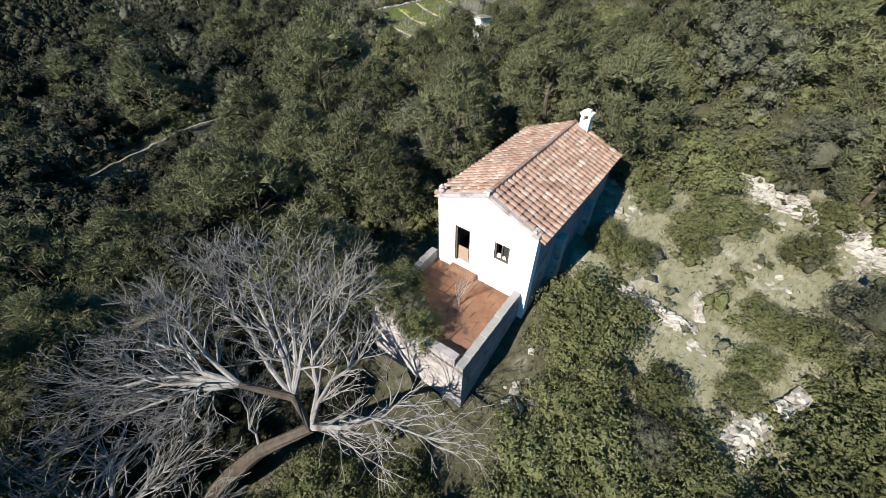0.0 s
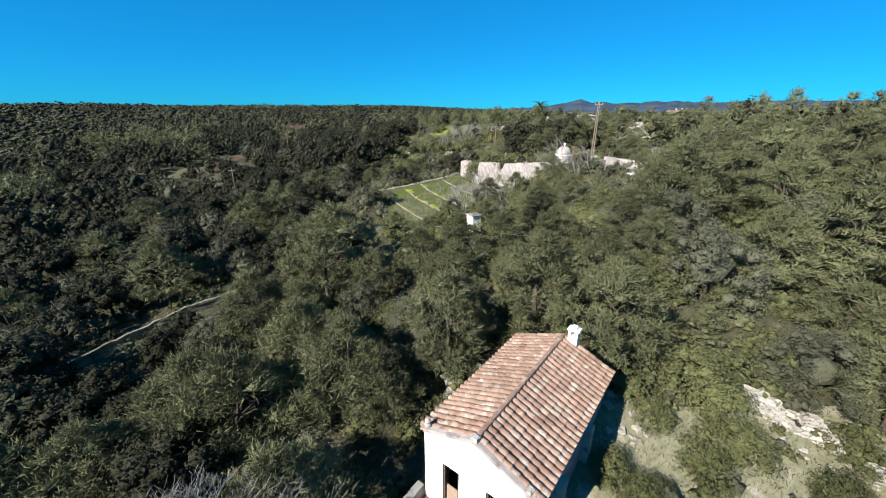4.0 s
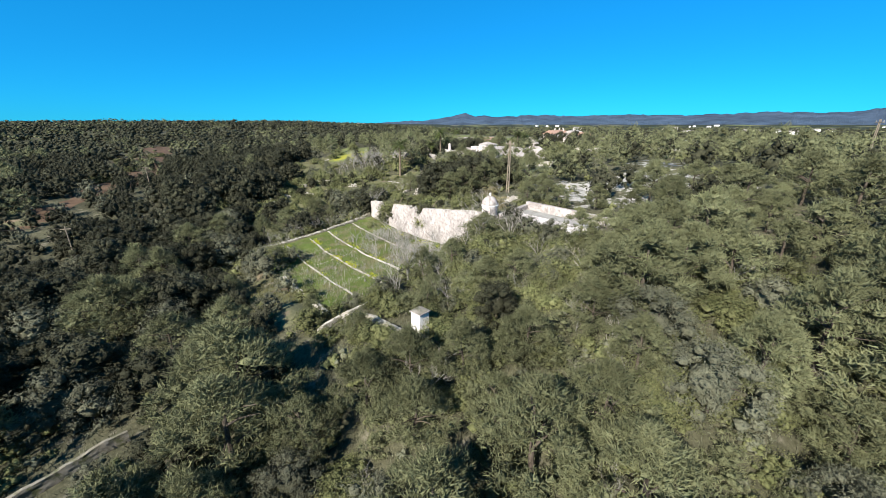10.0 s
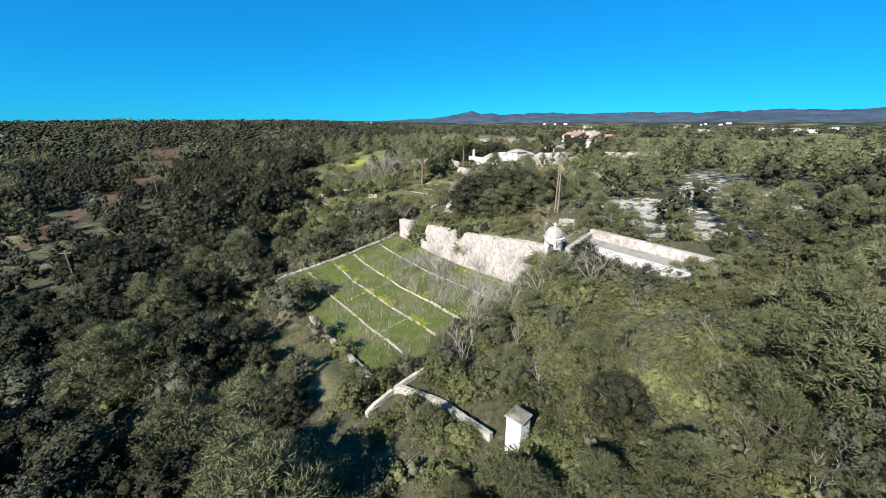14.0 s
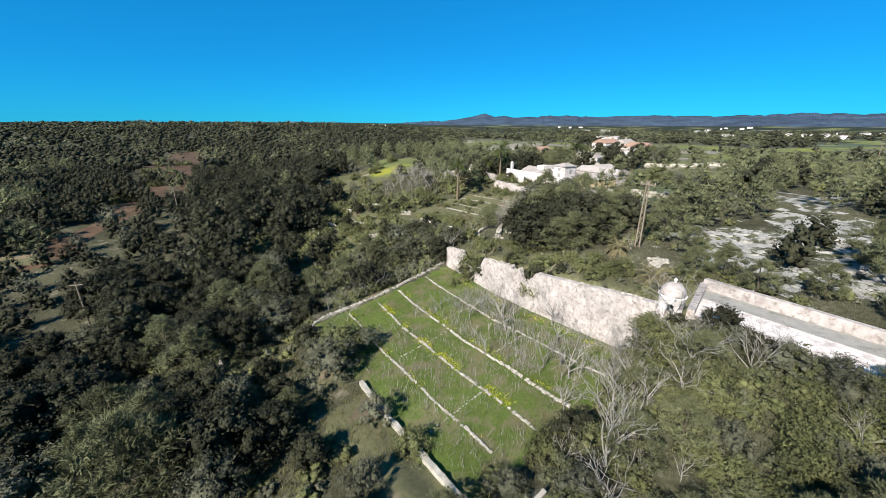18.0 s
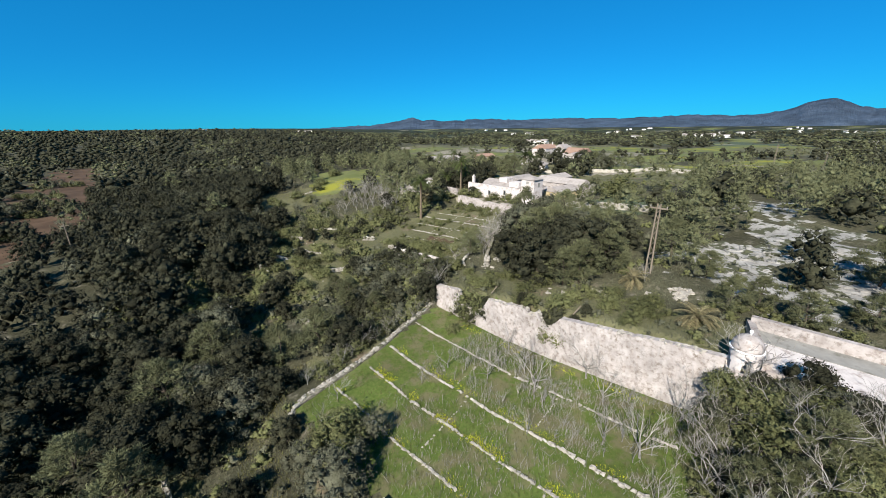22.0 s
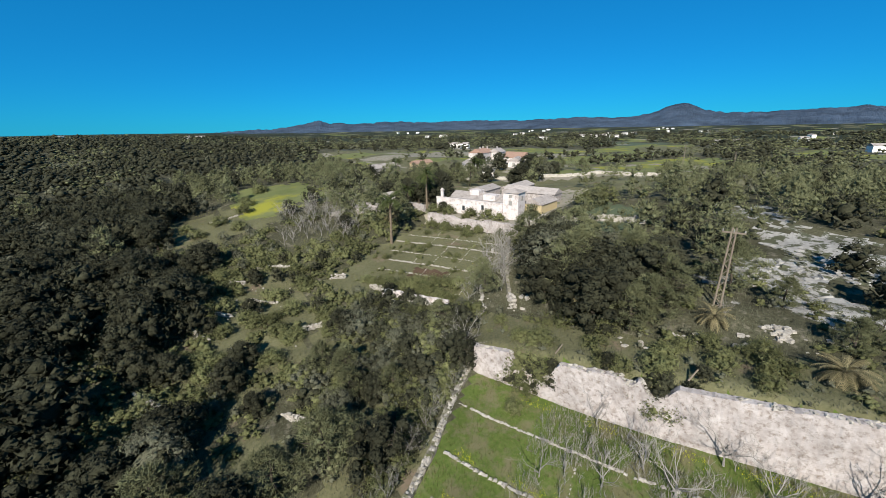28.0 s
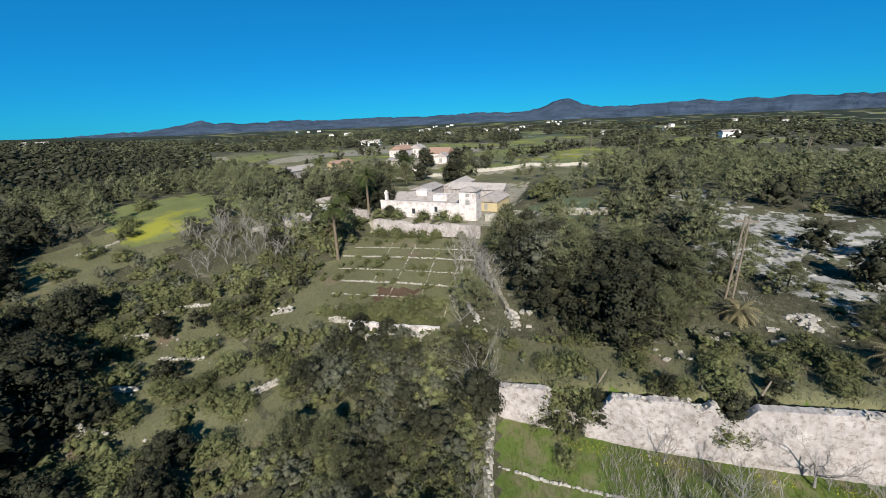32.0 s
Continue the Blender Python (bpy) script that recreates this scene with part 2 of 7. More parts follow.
class Build:
    """Collects vertices and faces of one mesh."""

    def __init__(self):
        self.v, self.f = [], []

    def add(self, v, f):
        k = len(self.v)
        self.v.extend(tuple(p) for p in v)
        self.f.extend(tuple(i + k for i in q) for q in f)

    def box(self, x0, x1, y0, y1, z0, z1, m=None, jit=0.0, rnd=None, bev=0.0):
        if bev:
            v = []
            for z, i in ((z0, bev), (z0 + bev, 0), (z1 - bev, 0), (z1, bev)):
                v += [(x0 + i, y0 + i, z), (x1 - i, y0 + i, z), (x1 - i, y1 - i, z), (x0 + i, y1 - i, z)]
            f = [(3, 2, 1, 0), (12, 13, 14, 15)] + [(4 * k + i, 4 * k + (i + 1) % 4, 4 * k + 4 + (i + 1) % 4, 4 * k + 4 + i) for k in range(3) for i in range(4)]
        else:
            v = [(x0, y0, z0), (x1, y0, z0), (x1, y1, z0), (x0, y1, z0), (x0, y0, z1), (x1, y0, z1), (x1, y1, z1), (x0, y1, z1)]
            f = [(3, 2, 1, 0), (4, 5, 6, 7), (0, 1, 5, 4), (1, 2, 6, 5), (2, 3, 7, 6), (3, 0, 4, 7)]
        if jit:
            v = [tuple(c + rnd.uniform(-jit, jit) for c in p) for p in v]
        if m is not None:
            v = [m @ Vector(p) for p in v]
        self.add(v, f)
        return self

    def tube(self, pts, radii, sides=6, cap=True):
        v, f = [], []
        k = len(pts)
        for i, p in enumerate(pts):
            d = (Vector(pts[min(i + 1, k - 1)]) - Vector(pts[max(i - 1, 0)])).normalized()
            u = d.cross(Vector((0, 0, 1)) if abs(d.z) < 0.9 else Vector((1, 0, 0))).normalized()
            w = d.cross(u)
            for j in range(sides):
                a = 2 * math.pi * j / sides
                v.append(Vector(p) + radii[i] * (math.cos(a) * u + math.sin(a) * w))
        for i in range(k - 1):
            for j in range(sides):
                f.append((i * sides + j, i * sides + (j + 1) % sides, (i + 1) * sides + (j + 1) % sides, (i + 1) * sides + j))
        if cap:
            f.append(tuple(range(sides))[::-1])
            f.append(tuple((k - 1) * sides + j for j in range(sides)))
        self.add(v, f)
        return self

    def lathe(self, prof, cx=0, cy=0, sides=24):
        v = [(cx + r * math.cos(2 * math.pi * j / sides), cy + r * math.sin(2 * math.pi * j / sides), z) for r, z in prof for j in range(sides)]
        f = [(i * sides + j, i * sides + (j + 1) % sides, (i + 1) * sides + (j + 1) % sides, (i + 1) * sides + j) for i in range(len(prof) - 1) for j in range(sides)]
        f.append(tuple(range(sides))[::-1])
        f.append(tuple((len(prof) - 1) * sides + j for j in range(sides)))
        self.add(v, f)
        return self

    def weld(self):
        seen, to = {}, []
        for p in self.v:
            to.append(seen.setdefault((round(p[0], 4), round(p[1], 4), round(p[2], 4)), len(seen)))
        self.v = list(seen)
        self.f = [tuple(to[i] for i in q) for q in self.f]
        return self

    def mesh(self, name, mat, smooth=False):
        me = bpy.data.meshes.new(name)
        me.from_pydata(self.v, [], self.f)
        me.materials.append(mat)
        if smooth:
            me.polygons.foreach_set("use_smooth", [True] * len(me.polygons))
        me.update()
        return me


def part(name, b, mat, parent=None, label="", smooth=False, m=None):
    """Links a Build (or a ready mesh) as one mesh object under its thing."""
    me = b if isinstance(b, bpy.types.Mesh) else b.mesh(name, mat, smooth)
    ob = new(name, me)
    if parent is not None:
        ob.parent = parent
    if m is not None:
        ob.matrix_basis = m
    if label:
        tagged(ob, label)
    return ob


def thing(name, label, category, m=None, group="", kind=""):
    ob = new(name)
    ob.empty_display_size = 0.3
    if m is not None:
        ob.matrix_basis = m
    return tagged(ob, label, category, group, kind)


def arrays_object(name, v, f, mat, label, category, kind="stuff", smooth=False):
    """One joined mesh from arrays of vertices and equal-sided faces."""
    me = bpy.data.meshes.new(name)
    v, f = np.asarray(v, np.float32), np.asarray(f, np.int32)
    me.vertices.add(len(v))
    me.vertices.foreach_set("co", v.ravel())
    me.loops.add(f.size)
    me.loops.foreach_set("vertex_index", f.ravel())
    me.polygons.add(len(f))
    me.polygons.foreach_set("loop_start", np.arange(0, f.size, f.shape[1], dtype=np.int32))
    me.polygons.foreach_set("loop_total", np.full(len(f), f.shape[1], np.int32))
    if smooth:
        me.polygons.foreach_set("use_smooth", np.ones(len(f), bool))
    me.materials.append(mat)
    me.update(calc_edges=True)
    return tagged(new(name, me), label, category, "", kind)


# ---------------------------------------------------------------- the lie of the land
WALL_O, WALL_D, WALL_N = np.array((4.65, 96.5)), np.array((0.3805, -0.9248)), np.array((-0.9248, -0.3805))


def su(x, y):
    """Along the great garden wall from its far end, and out from it over the garden."""
    dx, dy = x - WALL_O[0], y - WALL_O[1]
    return dx * WALL_D[0] + dy * WALL_D[1], dx * WALL_N[0] + dy * WALL_N[1]


def at_su(s, u, z=0.0):
    p = WALL_O + s * WALL_D + u * WALL_N
    return Vector((p[0], p[1], z))


def step(a, b, x):
    t = np.clip((x - a) / (b - a), 0, 1)
    return t * t * (3 - 2 * t)


def garden_z(s, u):
    return np.interp(s, [0, 12, 20, 28, 36, 45], [3.0, 2.5, 2.7, 3.3, 3.9, 4.4]) - 0.09 * u


def rect(x, y, x0, x1, y0, y1, soft):
    return step(x0 - soft, x0 + soft, x) * (1 - step(x1 - soft, x1 + soft, x)) * step(y0 - soft, y0 + soft, y) * (1 - step(y1 - soft, y1 + soft, y))


HOUSE = Matrix.Translation((3.7, 10.9, 0)) @ Matrix.Rotation(math.atan2(-0.61, 0.793), 4, "Z")


def house_xy(x, y):
    c, s = 0.793, -0.61
    dx, dy = x - 3.7, y - 10.9
    return dx * c + dy * s, -dx * s + dy * c


LG_O = (13.0, 134.5)


def lg(x, y):
    """Along and up the plots of the lower garden."""
    dx, dy = x - LG_O[0], y - LG_O[1]
    return 0.39 * dx - 0.92 * dy, 0.92 * dx + 0.39 * dy


def at_lg(a, b):
    return Vector((LG_O[0] + 0.39 * a + 0.92 * b, LG_O[1] - 0.92 * a + 0.39 * b, 0))


def land(x, y):
    """Height of the ground."""
    x, y = np.asarray(x, float), np.asarray(y, float)
    x0 = np.interp(y, [-60, 0, 12, 35, 55, 72, 100, 120, 140, 200, 300], [30, 20, 15, -3, -5, -3, 3, 5, 10, -10, -40])
    lo = -4.5 + 7.0 * step(85, 165, y)
    behind = step(125, 165, y) * (1 - step(95, 130, x))
    hi = 11.0 + 2.5 * step(50, 75, x) * (1 - behind) - 1.2 * step(40, 65, x) * behind - 6.0 * step(80, 220, x)
    h = lo + (hi - lo) / (1 + np.exp(-(x - x0) / 12.0))
    d = np.hypot(x, y - 60)
    far = step(250, 900, d)
    az = np.arctan2(x, y - 60)
    left = 1 - step(0.0, 0.45, az + 0.12)
    left = np.where(az < -2.6, 0.6, left)
    h = h + far * (left * (20 - h) + (1 - left) * (0.0 - h))
    h = h + 6.0 * step(1500, 4500, d)
    # bumps
    h = h + 0.35 * np.sin(x * 0.23 + 1.3) * np.sin(y * 0.19 + 0.4) + 0.2 * np.sin(x * 0.61 + y * 0.3) * np.cos(y * 0.53) + 2.5 * step(200, 700, d) * np.sin(x * 0.011) * np.sin(y * 0.013 + 1)
    # terrace round the chapel
    a, b = house_xy(x, y)
    k = rect(a, b, -6.5, 2.0, -5.5, 10.5, 2.0)
    h = h + k * (1.2 + np.where(b > 0, 0.12, 0.42) * b - h) * 0.9
    k = rect(x, y, 5, 28, 1, 23, 4.0)
    h = h + k * (-0.3 + 0.36 * np.clip(y - 6.5, -3, 11.5) - h) * 0.95
    # the terraces behind the great wall and the garden below it
    s, u = su(x, y)
    k = rect(s, u, -1.0, 37.0, -13.0, 1.5, 2.5)
    h = h + k * (6.3 + 0.108 * np.clip(s, 0, 42) - h)
    k = step(-2.5, 0.3, s) * (1 - step(39, 42, s)) * step(-1.4, -0.5, u) * (1 - step(25.5, 29, u)) * (1 - step(34.5, 37.5, s) * (1 - step(1, 5, u)))
    h = h + k * (garden_z(s, u) - h)
    ta, tb = 0.408 * (x - 26.4) - 0.913 * (y - 56.55), 0.913 * (x - 26.4) + 0.408 * (y - 56.55)
    k = rect(ta, tb, -8.4, 8.4, -5.6, 5.2, 1.0)
    h = h + k * (np.minimum(h, 9.3 + 0.1 * tb) - h)
    # lower garden and house platform
    a, b = lg(x, y)
    k = rect(a, b, -7, 25, -14, 24, 2.0)
    h = h + k * (5.2 + 0.1 * b + 0.035 * a - h)
    mx, my = 0.954 * (x - 42.7) + 0.3 * (y - 130.3), -0.3 * (x - 42.7) + 0.954 * (y - 130.3)
    k = step(-4.6, -3.6, mx) * (1 - step(40, 50, mx)) * step(-12, -8, my) * (1 - step(30, 45, my))
    h = h + k * (10.2 + 0.02 * mx - h)
    return h


def ground(x, y):
    return float(land(x, y))


def axis(lo, hi, fine, a, b, grow):
    """Grid lines that are fine from a to b and widen outwards."""
    mid = list(np.arange(a, b + 1e-6, fine))
    out, st, p = [], fine, b
    while p < hi:
        st *= grow
        p += st
        out.append(min(p, hi))
    left, st, p = [], fine, a
    while p > lo:
        st *= grow
        p -= st
        left.append(max(p, lo))
    return np.array(left[::-1] + mid + out)


gx, gy = axis(-4700, 4700, 0.9, -45, 62, 1.065), axis(-2500, 4800, 0.9, -12, 150, 1.065)
GX, GY = np.meshgrid(gx, gy)
GZ = land(GX, GY)
nx, ny = len(gx), len(gy)
idx = np.arange(nx * ny).reshape(ny, nx)
gf = np.stack([idx[:-1, :-1], idx[:-1, 1:], idx[1:, 1:], idx[1:, :-1]], -1).reshape(-1, 4)
ground_ob = arrays_object("ground", np.stack([GX, GY, GZ], -1).reshape(-1, 3), gf, M["scrub"], "hilly scrub ground with clearings, garden plots and bare limestone", "ground", "structure", True)
GROUNDS = ["scrub", "yard", "lawn", "plot", "meadow", "soil", "karst", "teal", "track", "farwood"]
for g in GROUNDS[1:]:
    ground_ob.data.materials.append(M[g])
cx, cy = (gx[:-1] + gx[1:]) / 2, (gy[:-1] + gy[1:]) / 2
CX, CY = np.meshgrid(cx, cy)
rngs = np.random.default_rng(5)
wob = 1.2 * np.sin(CX * 0.7 + 2 * np.sin(CY * 0.4)) + rngs.normal(0, 0.5, CX.shape)


def inside(x, y, x0, x1, y0, y1, w=0.0):
    return (x > x0 + w) & (x < x1 + w) & (y > y0 + w) & (y < y1 + w)


def cover(x, y, w=0.0):
    """Which kind of ground lies at a place."""
    k = np.zeros(np.shape(x), int)  # 10: scrub kept low
    d = np.hypot(x, y - 60)
    az = np.degrees(np.arctan2(x + 15, y - 70))
    k[d > 750] = 9
    k[inside(x, y, 5, 22, 2, 18.5, w)] = 1
    k[inside(x, y, -26, -6, 115, 151, 2 * w)] = 20
    k[inside(x, y, -34, 4, 176, 206, 2 * w)] = 3
    k[inside(x, y, -5, 24, 186, 232, 2 * w)] = 4
    k[inside(x, y, 35, 70, 58, 84, 2 * w) & (np.sin(x * 0.33 + 2) * np.sin(y * 0.29 + 0.5 * np.sin(x * 0.2)) > -0.5)] = 6
    k[inside(x, y, 70, 84, 86, 95, 2 * w)] = 6
    k[inside(x, y, 49, 68, 104, 120, w)] = 7
    la, lb = lg(x, y)
    k[(la > -6 + 0.3 * w) & (la < 24 + 0.3 * w) & (lb > -14) & (lb < 20)] = 3
    k[inside(la, lb, 8.5, 15.5, -6.5, -1.0, 0.2 * w)] = 5
    mx, my = 0.954 * (x - 42.7) + 0.3 * (y - 130.3), -0.3 * (x - 42.7) + 0.954 * (y - 130.3)
    k[inside(mx, my, -4, 44, -9, 34, w)] = 8
    k[inside(x, y, 52, 190, 168, 262, 3 * w) | inside(x, y, 84, 190, 118, 170, 3 * w)] = 23
    k[inside(x, y, 112, 165, 196, 236, 2 * w)] = 8
    k[inside(x, y, 150, 290, 150, 190, 3 * w) | inside(x, y, 185, 330, 205, 250, 3 * w)] = 4
    k[inside(x, y, 330, 480, 240, 300, 6 * w) | inside(x, y, 300, 470, 120, 150, 6 * w)] = 4
    k[inside(x, y, 430, 640, 300, 420, 6 * w)] = 7
    f = np.sin(x * 0.035 + 0.9 * np.sin(y * 0.02)) * np.sin(y * 0.06 + 1.1)
    plain = inside(x, y, 70, 340, 255, 430, 4 * w)
    k[plain] = 23
    k[plain & (f > 0.25)] = 4
    k[plain & (f < -0.45)] = 8
    rd = 170 - 1.07 * (x - 105)
    k[(x > 80) & (x < 260) & (np.abs(y - rd) < 3.5)] = 8
    k[(x > 110) & (x < 330) & (y > rd + 10) & (y < rd + 32)] = 4
    k[(x > 150) & (x < 420) & (y > rd + 70) & (y < rd + 76)] = 8
    vx = np.interp(y, [128, 165, 185, 226, 276, 324, 390], [-80, -79, -83, -99, -115, -128, -147])
    vw = np.interp(y, [124, 135, 150, 175, 200, 226, 276, 324, 390], [2, 4, 4, 7, 13, 15, 14, 12, 10])
    k[(y > 124) & (y < 395) & (np.abs(x - vx) < vw + 0.6 * w)] = 5
    k[(y > 114) & (y < 131) & (np.abs(x + 88 - 0.4 * (y - 120)) < 4.5 + w)] = 3
    f = np.sin(x * 0.31 + 1.7 * np.sin(y * 0.17)) * np.sin(y * 0.27 + 1.2 * np.sin(x * 0.21) + 0.6)
    k[(x > -48) & (x < -3) & (y > 66) & (y < 124) & (f > 0.5)] = 20
    # open fields on the plain
    f = np.sin(x * 0.017 + 1.6 * np.sin(y * 0.009)) * np.sin(y * 0.021 + 1.1 * np.sin(x * 0.012) + 0.8)
    plain = (d > 230) & (az > 14) & (x > 60)
    k[plain & (f > 0.74)] = 4
    k[plain & (f < -0.7)] = 3
    k[plain & (np.abs(f - 0.74) < 0.025)] = 8
    k[inside(x, y, 150, 240, 320, 400, 6 * w)] = 8
    k[inside(x, y, 260, 330, 280, 370, 6 * w)] = 4
    s, u = su(x, y)
    k[(u > -9) & (u < 0) & (s > -4) & (s < 40)] = 10
    k[(u > -1.0) & (u < 25.4 + 0.2 * w) & (s > 0.1 + 0.09 * u) & (s < 37)] = 2
    k[(u > 25.4 + 0.2 * w) & (u < 30.5) & (s > 20) & (s < 37)] = 3
    return k


COVER = cover(CX, CY, wob)
COVER = np.where((COVER == 10) | (COVER == 20), 3, COVER % 10)  # 20, 23: thinly wooded
ground_ob.data.polygons.foreach_set("material_index", COVER.ravel().astype(np.int32))

# ---------------------------------------------------------------- distance: hills along the horizon
hb = Build()
HILL_AZ = [-75, -20, 2, 14, 17, 18.7, 20, 24, 30, 34, 38, 44, 50, 56, 60, 63, 64.6, 66.0, 67.3, 68.3, 69.8, 72, 76, 80, 86, 92, 100, 125]
HILL_EL = [-0.6, -0.6, -0.3, 0.3, 0.75, 1.2, 0.8, 0.75, 0.85, 0.7, 0.85, 0.8, 0.75, 1.0, 0.8, 0.95, 1.35, 2.0, 2.35, 2.15, 1.5, 1.05, 1.0, 1.25, 1.1, 1.2, 0.9, 0.8]
cols = []
for i in range(800):
    az = -75 + 200 * i / 799
    el = np.interp(az, HILL_AZ, HILL_EL) + (0.26 if az > 12 else 0.05) * noise.noise((az * 0.45, 3.1, 0)) + 0.13 * noise.noise((az * 1.7, 1.1, 0)) + 0.03 * noise.noise((az * 7.0, 1.1, 0))
    cols.append((az, el))
for az, el in cols:
    a = radians(az)
    for r, k in ((3300, -0.3), (3700, 0.35), (4100, 0.8), (4450, 1.0), (4800, 0.2)):
        z = 31 + 4450 * math.tan(radians(el)) * k if k > 0 else -40
        if 0 < k < 1:
            z = 31 + (4450 * math.tan(radians(el)) + 38) * k - 38 + 9 * noise.noise((az * 2.0, r * 0.01, 0))
        hb.v.append((r * math.sin(a), 60 + r * math.cos(a), z))
for i in range(799):
    for j in range(4):
        hb.f.append((i * 5 + j, i * 5 + j + 1, i * 5 + j + 6, i * 5 + j + 5))
# wooded backdrop with air haze painted in as blue
tagged(part("backdrop", hb, M["hill"], smooth=True), "wooded hills and one broad mountain along the horizon, coloured with haze blue", "hills", "", "structure")

# ---------------------------------------------------------------- stone pieces and ragged walls
rs = random.Random(7)


def stone_mesh(k, lx=0.4, ly=0.3, lz=0.22):
    b = Build().box(-lx / 2, lx / 2, -ly / 2, ly / 2, 0, lz, None, 0.06, random.Random(k), 0.075)
    return b.mesh("stone", M["stone"])


STONES = [stone_mesh(k, 0.34 + 0.05 * (k % 4), 0.26 + 0.04 * (k % 3), 0.16 + 0.03 * (k % 5)) for k in range(10)]


def stone_row(name, label, pts, spacing=0.42, rows=1, layers=1, category="stone wall", lift=0.0, size=1.0, bury=0.05):
    """A low dry-stone wall or edging whose stones are pieces of their own."""
    t = thing(name, label, category)
    for a, b in zip(pts, pts[1:]):
        a, b = Vector(a), Vector(b)
        ln = (b - a).length
        d = (b - a) / ln
        n_ = Vector((-d.y, d.x, 0))
        for i in range(max(1, int(ln / (spacing * size)))):
            for r in range(rows):
                for q in range(layers):
                    if rs.random() < 0.07 * (q + 1):
                        continue
                    p = a + d * ((i + 0.5 * (q % 2) + rs.uniform(-0.15, 0.15)) * spacing * size) + n_ * ((r - (rows - 1) / 2) * 0.3 * size + rs.uniform(-0.05, 0.05))
                    z = ground(p.x, p.y) + lift + q * 0.19 * size - bury
                    k = size * rs.uniform(0.85, 1.2)
                    m = Matrix.Translation((p.x, p.y, z)) @ Matrix.Rotation(math.atan2(d.y, d.x) + rs.uniform(-0.25, 0.25), 4, "Z") @ Matrix.Rotation(rs.uniform(-0.1, 0.1), 4, "X") @ Matrix.Diagonal((k, k, k, 1))
                    part("stone", rs.choice(STONES), None, t, m=m)
    return t


def ragged_wall(name, label, pts, thick, top, mat, category="wall", seed=1, rag=0.15, base=-0.6, seg=0.45, kind="structure", rows=7, holes=None):
    """A masonry wall along pts; top(d) gives the height of its crest at distance d along it."""
    r = random.Random(seed)
    b = Build()
    pl = [Vector((*p[:2], 0)) for p in pts]
    stations = []
    dist = 0.0
    for a, c in zip(pl, pl[1:]):
        ln = (c - a).length
        k = max(2, int(ln / seg))
        for i in range(k + (c is pl[-1])):
            stations.append((a + (c - a) * (i / k), (c - a) / ln, dist + ln * i / k))
        dist += ln
    ring = 2 * (rows + 1)
    for p, d, s in stations:
        n_ = Vector((-d.y, d.x, 0))
        z1 = top(s) + rag * noise.noise((s * 0.9, seed, 0)) + rag * 0.6 * noise.noise((s * 3.1, seed, 5))
        zb = [ground(*(p + n_ * e)[:2]) for e in (-thick, 0, thick)]
        z0 = min(min(zb) + base, z1 - 0.25)
        for side in (1, -1):
            for i in (range(rows + 1) if side == 1 else range(rows, -1, -1)):
                f = i / rows
                e = thick / 2 * (1 - 0.25 * f) * side + 0.07 * noise.noise((s * 1.7, f * 5, seed + side)) + 0.03 * noise.noise((s * 5.0, f * 14, seed + side))
                q = p + n_ * e
                b.v.append((q.x, q.y, z0 + (z1 - z0) * f - (0.05 * r.random() if i == rows else 0)))
    m = len(stations)
    for i in range(m - 1):
        for j in range(ring):
            b.f.append((i * ring + j, (i + 1) * ring + j, (i + 1) * ring + (j + 1) % ring, i * ring + (j + 1) % ring))
    b.f.append(tuple(range(ring)))
    b.f.append(tuple((m - 1) * ring + j for j in range(ring))[::-1])
    return tagged(part(name, b, mat), label, category, "", kind)


# ---------------------------------------------------------------- the great garden wall


def great_top(s):
    z = np.interp(s, [0, 4, 10.5, 16, 21.6, 27, 32, 36.6], [6.6, 7.1, 7.5, 8.15, 8.65, 9.35, 10.1, 10.6])
    # fallen stretches
    for c, w, dz in ((7.3, 2.1, 2.2), (16.9, 0.55, 0.6), (19.2, 1.0, 1.35), (20.5, 0.3, 0.4), (12.8, 0.3, 0.12), (29.0, 0.25, 0.1)):
        z -= dz * max(0.0, 1 - (abs(s - c) / (1.35 * w)) ** 3)
    return float(z)


gw = ragged_wall("wall_garden", "high weathered whitewashed limestone garden wall with broken top", [at_su(-0.2, -0.05), at_su(36.5, -0.05)], 1.0, great_top, M["oldwhite"], "garden wall", 3, 0.07, -0.6, 0.2, rows=22)
rk = random.Random(31)
for c, w in ((7.3, 3.0), (17.0, 0.9), (19.2, 1.5), (2.5, 2.0), (30, 5), (13, 3)):
    for _ in range(int(12 + 6 * w)):
        s = c + rk.uniform(-w, w)
        p = at_su(s, rk.uniform(-0.35, 0.3), great_top(s) - 0.12)
        k = rk.uniform(0.5, 1.1)
        part("stone", STONES[rk.randrange(10)], None, gw, m=Matrix.Translation(p) @ Euler((rk.uniform(-.3, .3), rk.uniform(-.3, .3), rk.uniform(0, 6))).to_matrix().to_4x4() @ Matrix.Diagonal((k, k, k, 1)))
# stone edgings between the strips
for u, s0, s1, sz in ((5.7, 0.8, 35.5, 0.8), (11.8, 2.6, 36.0, 1.05), (16.1, 3.6, 36.0, 0.85), (20.7, 3.6, 35.0, 0.8)):
    stone_row("stone_edging", "low pale stone edging between grassy garden strips", [at_su(s0 + (s1 - s0) * i / 8, u + 0.12 * math.sin(i * 2.1 + u)) for i in range(9)], 0.44, 1, 1, "edging", 0.0, sz)
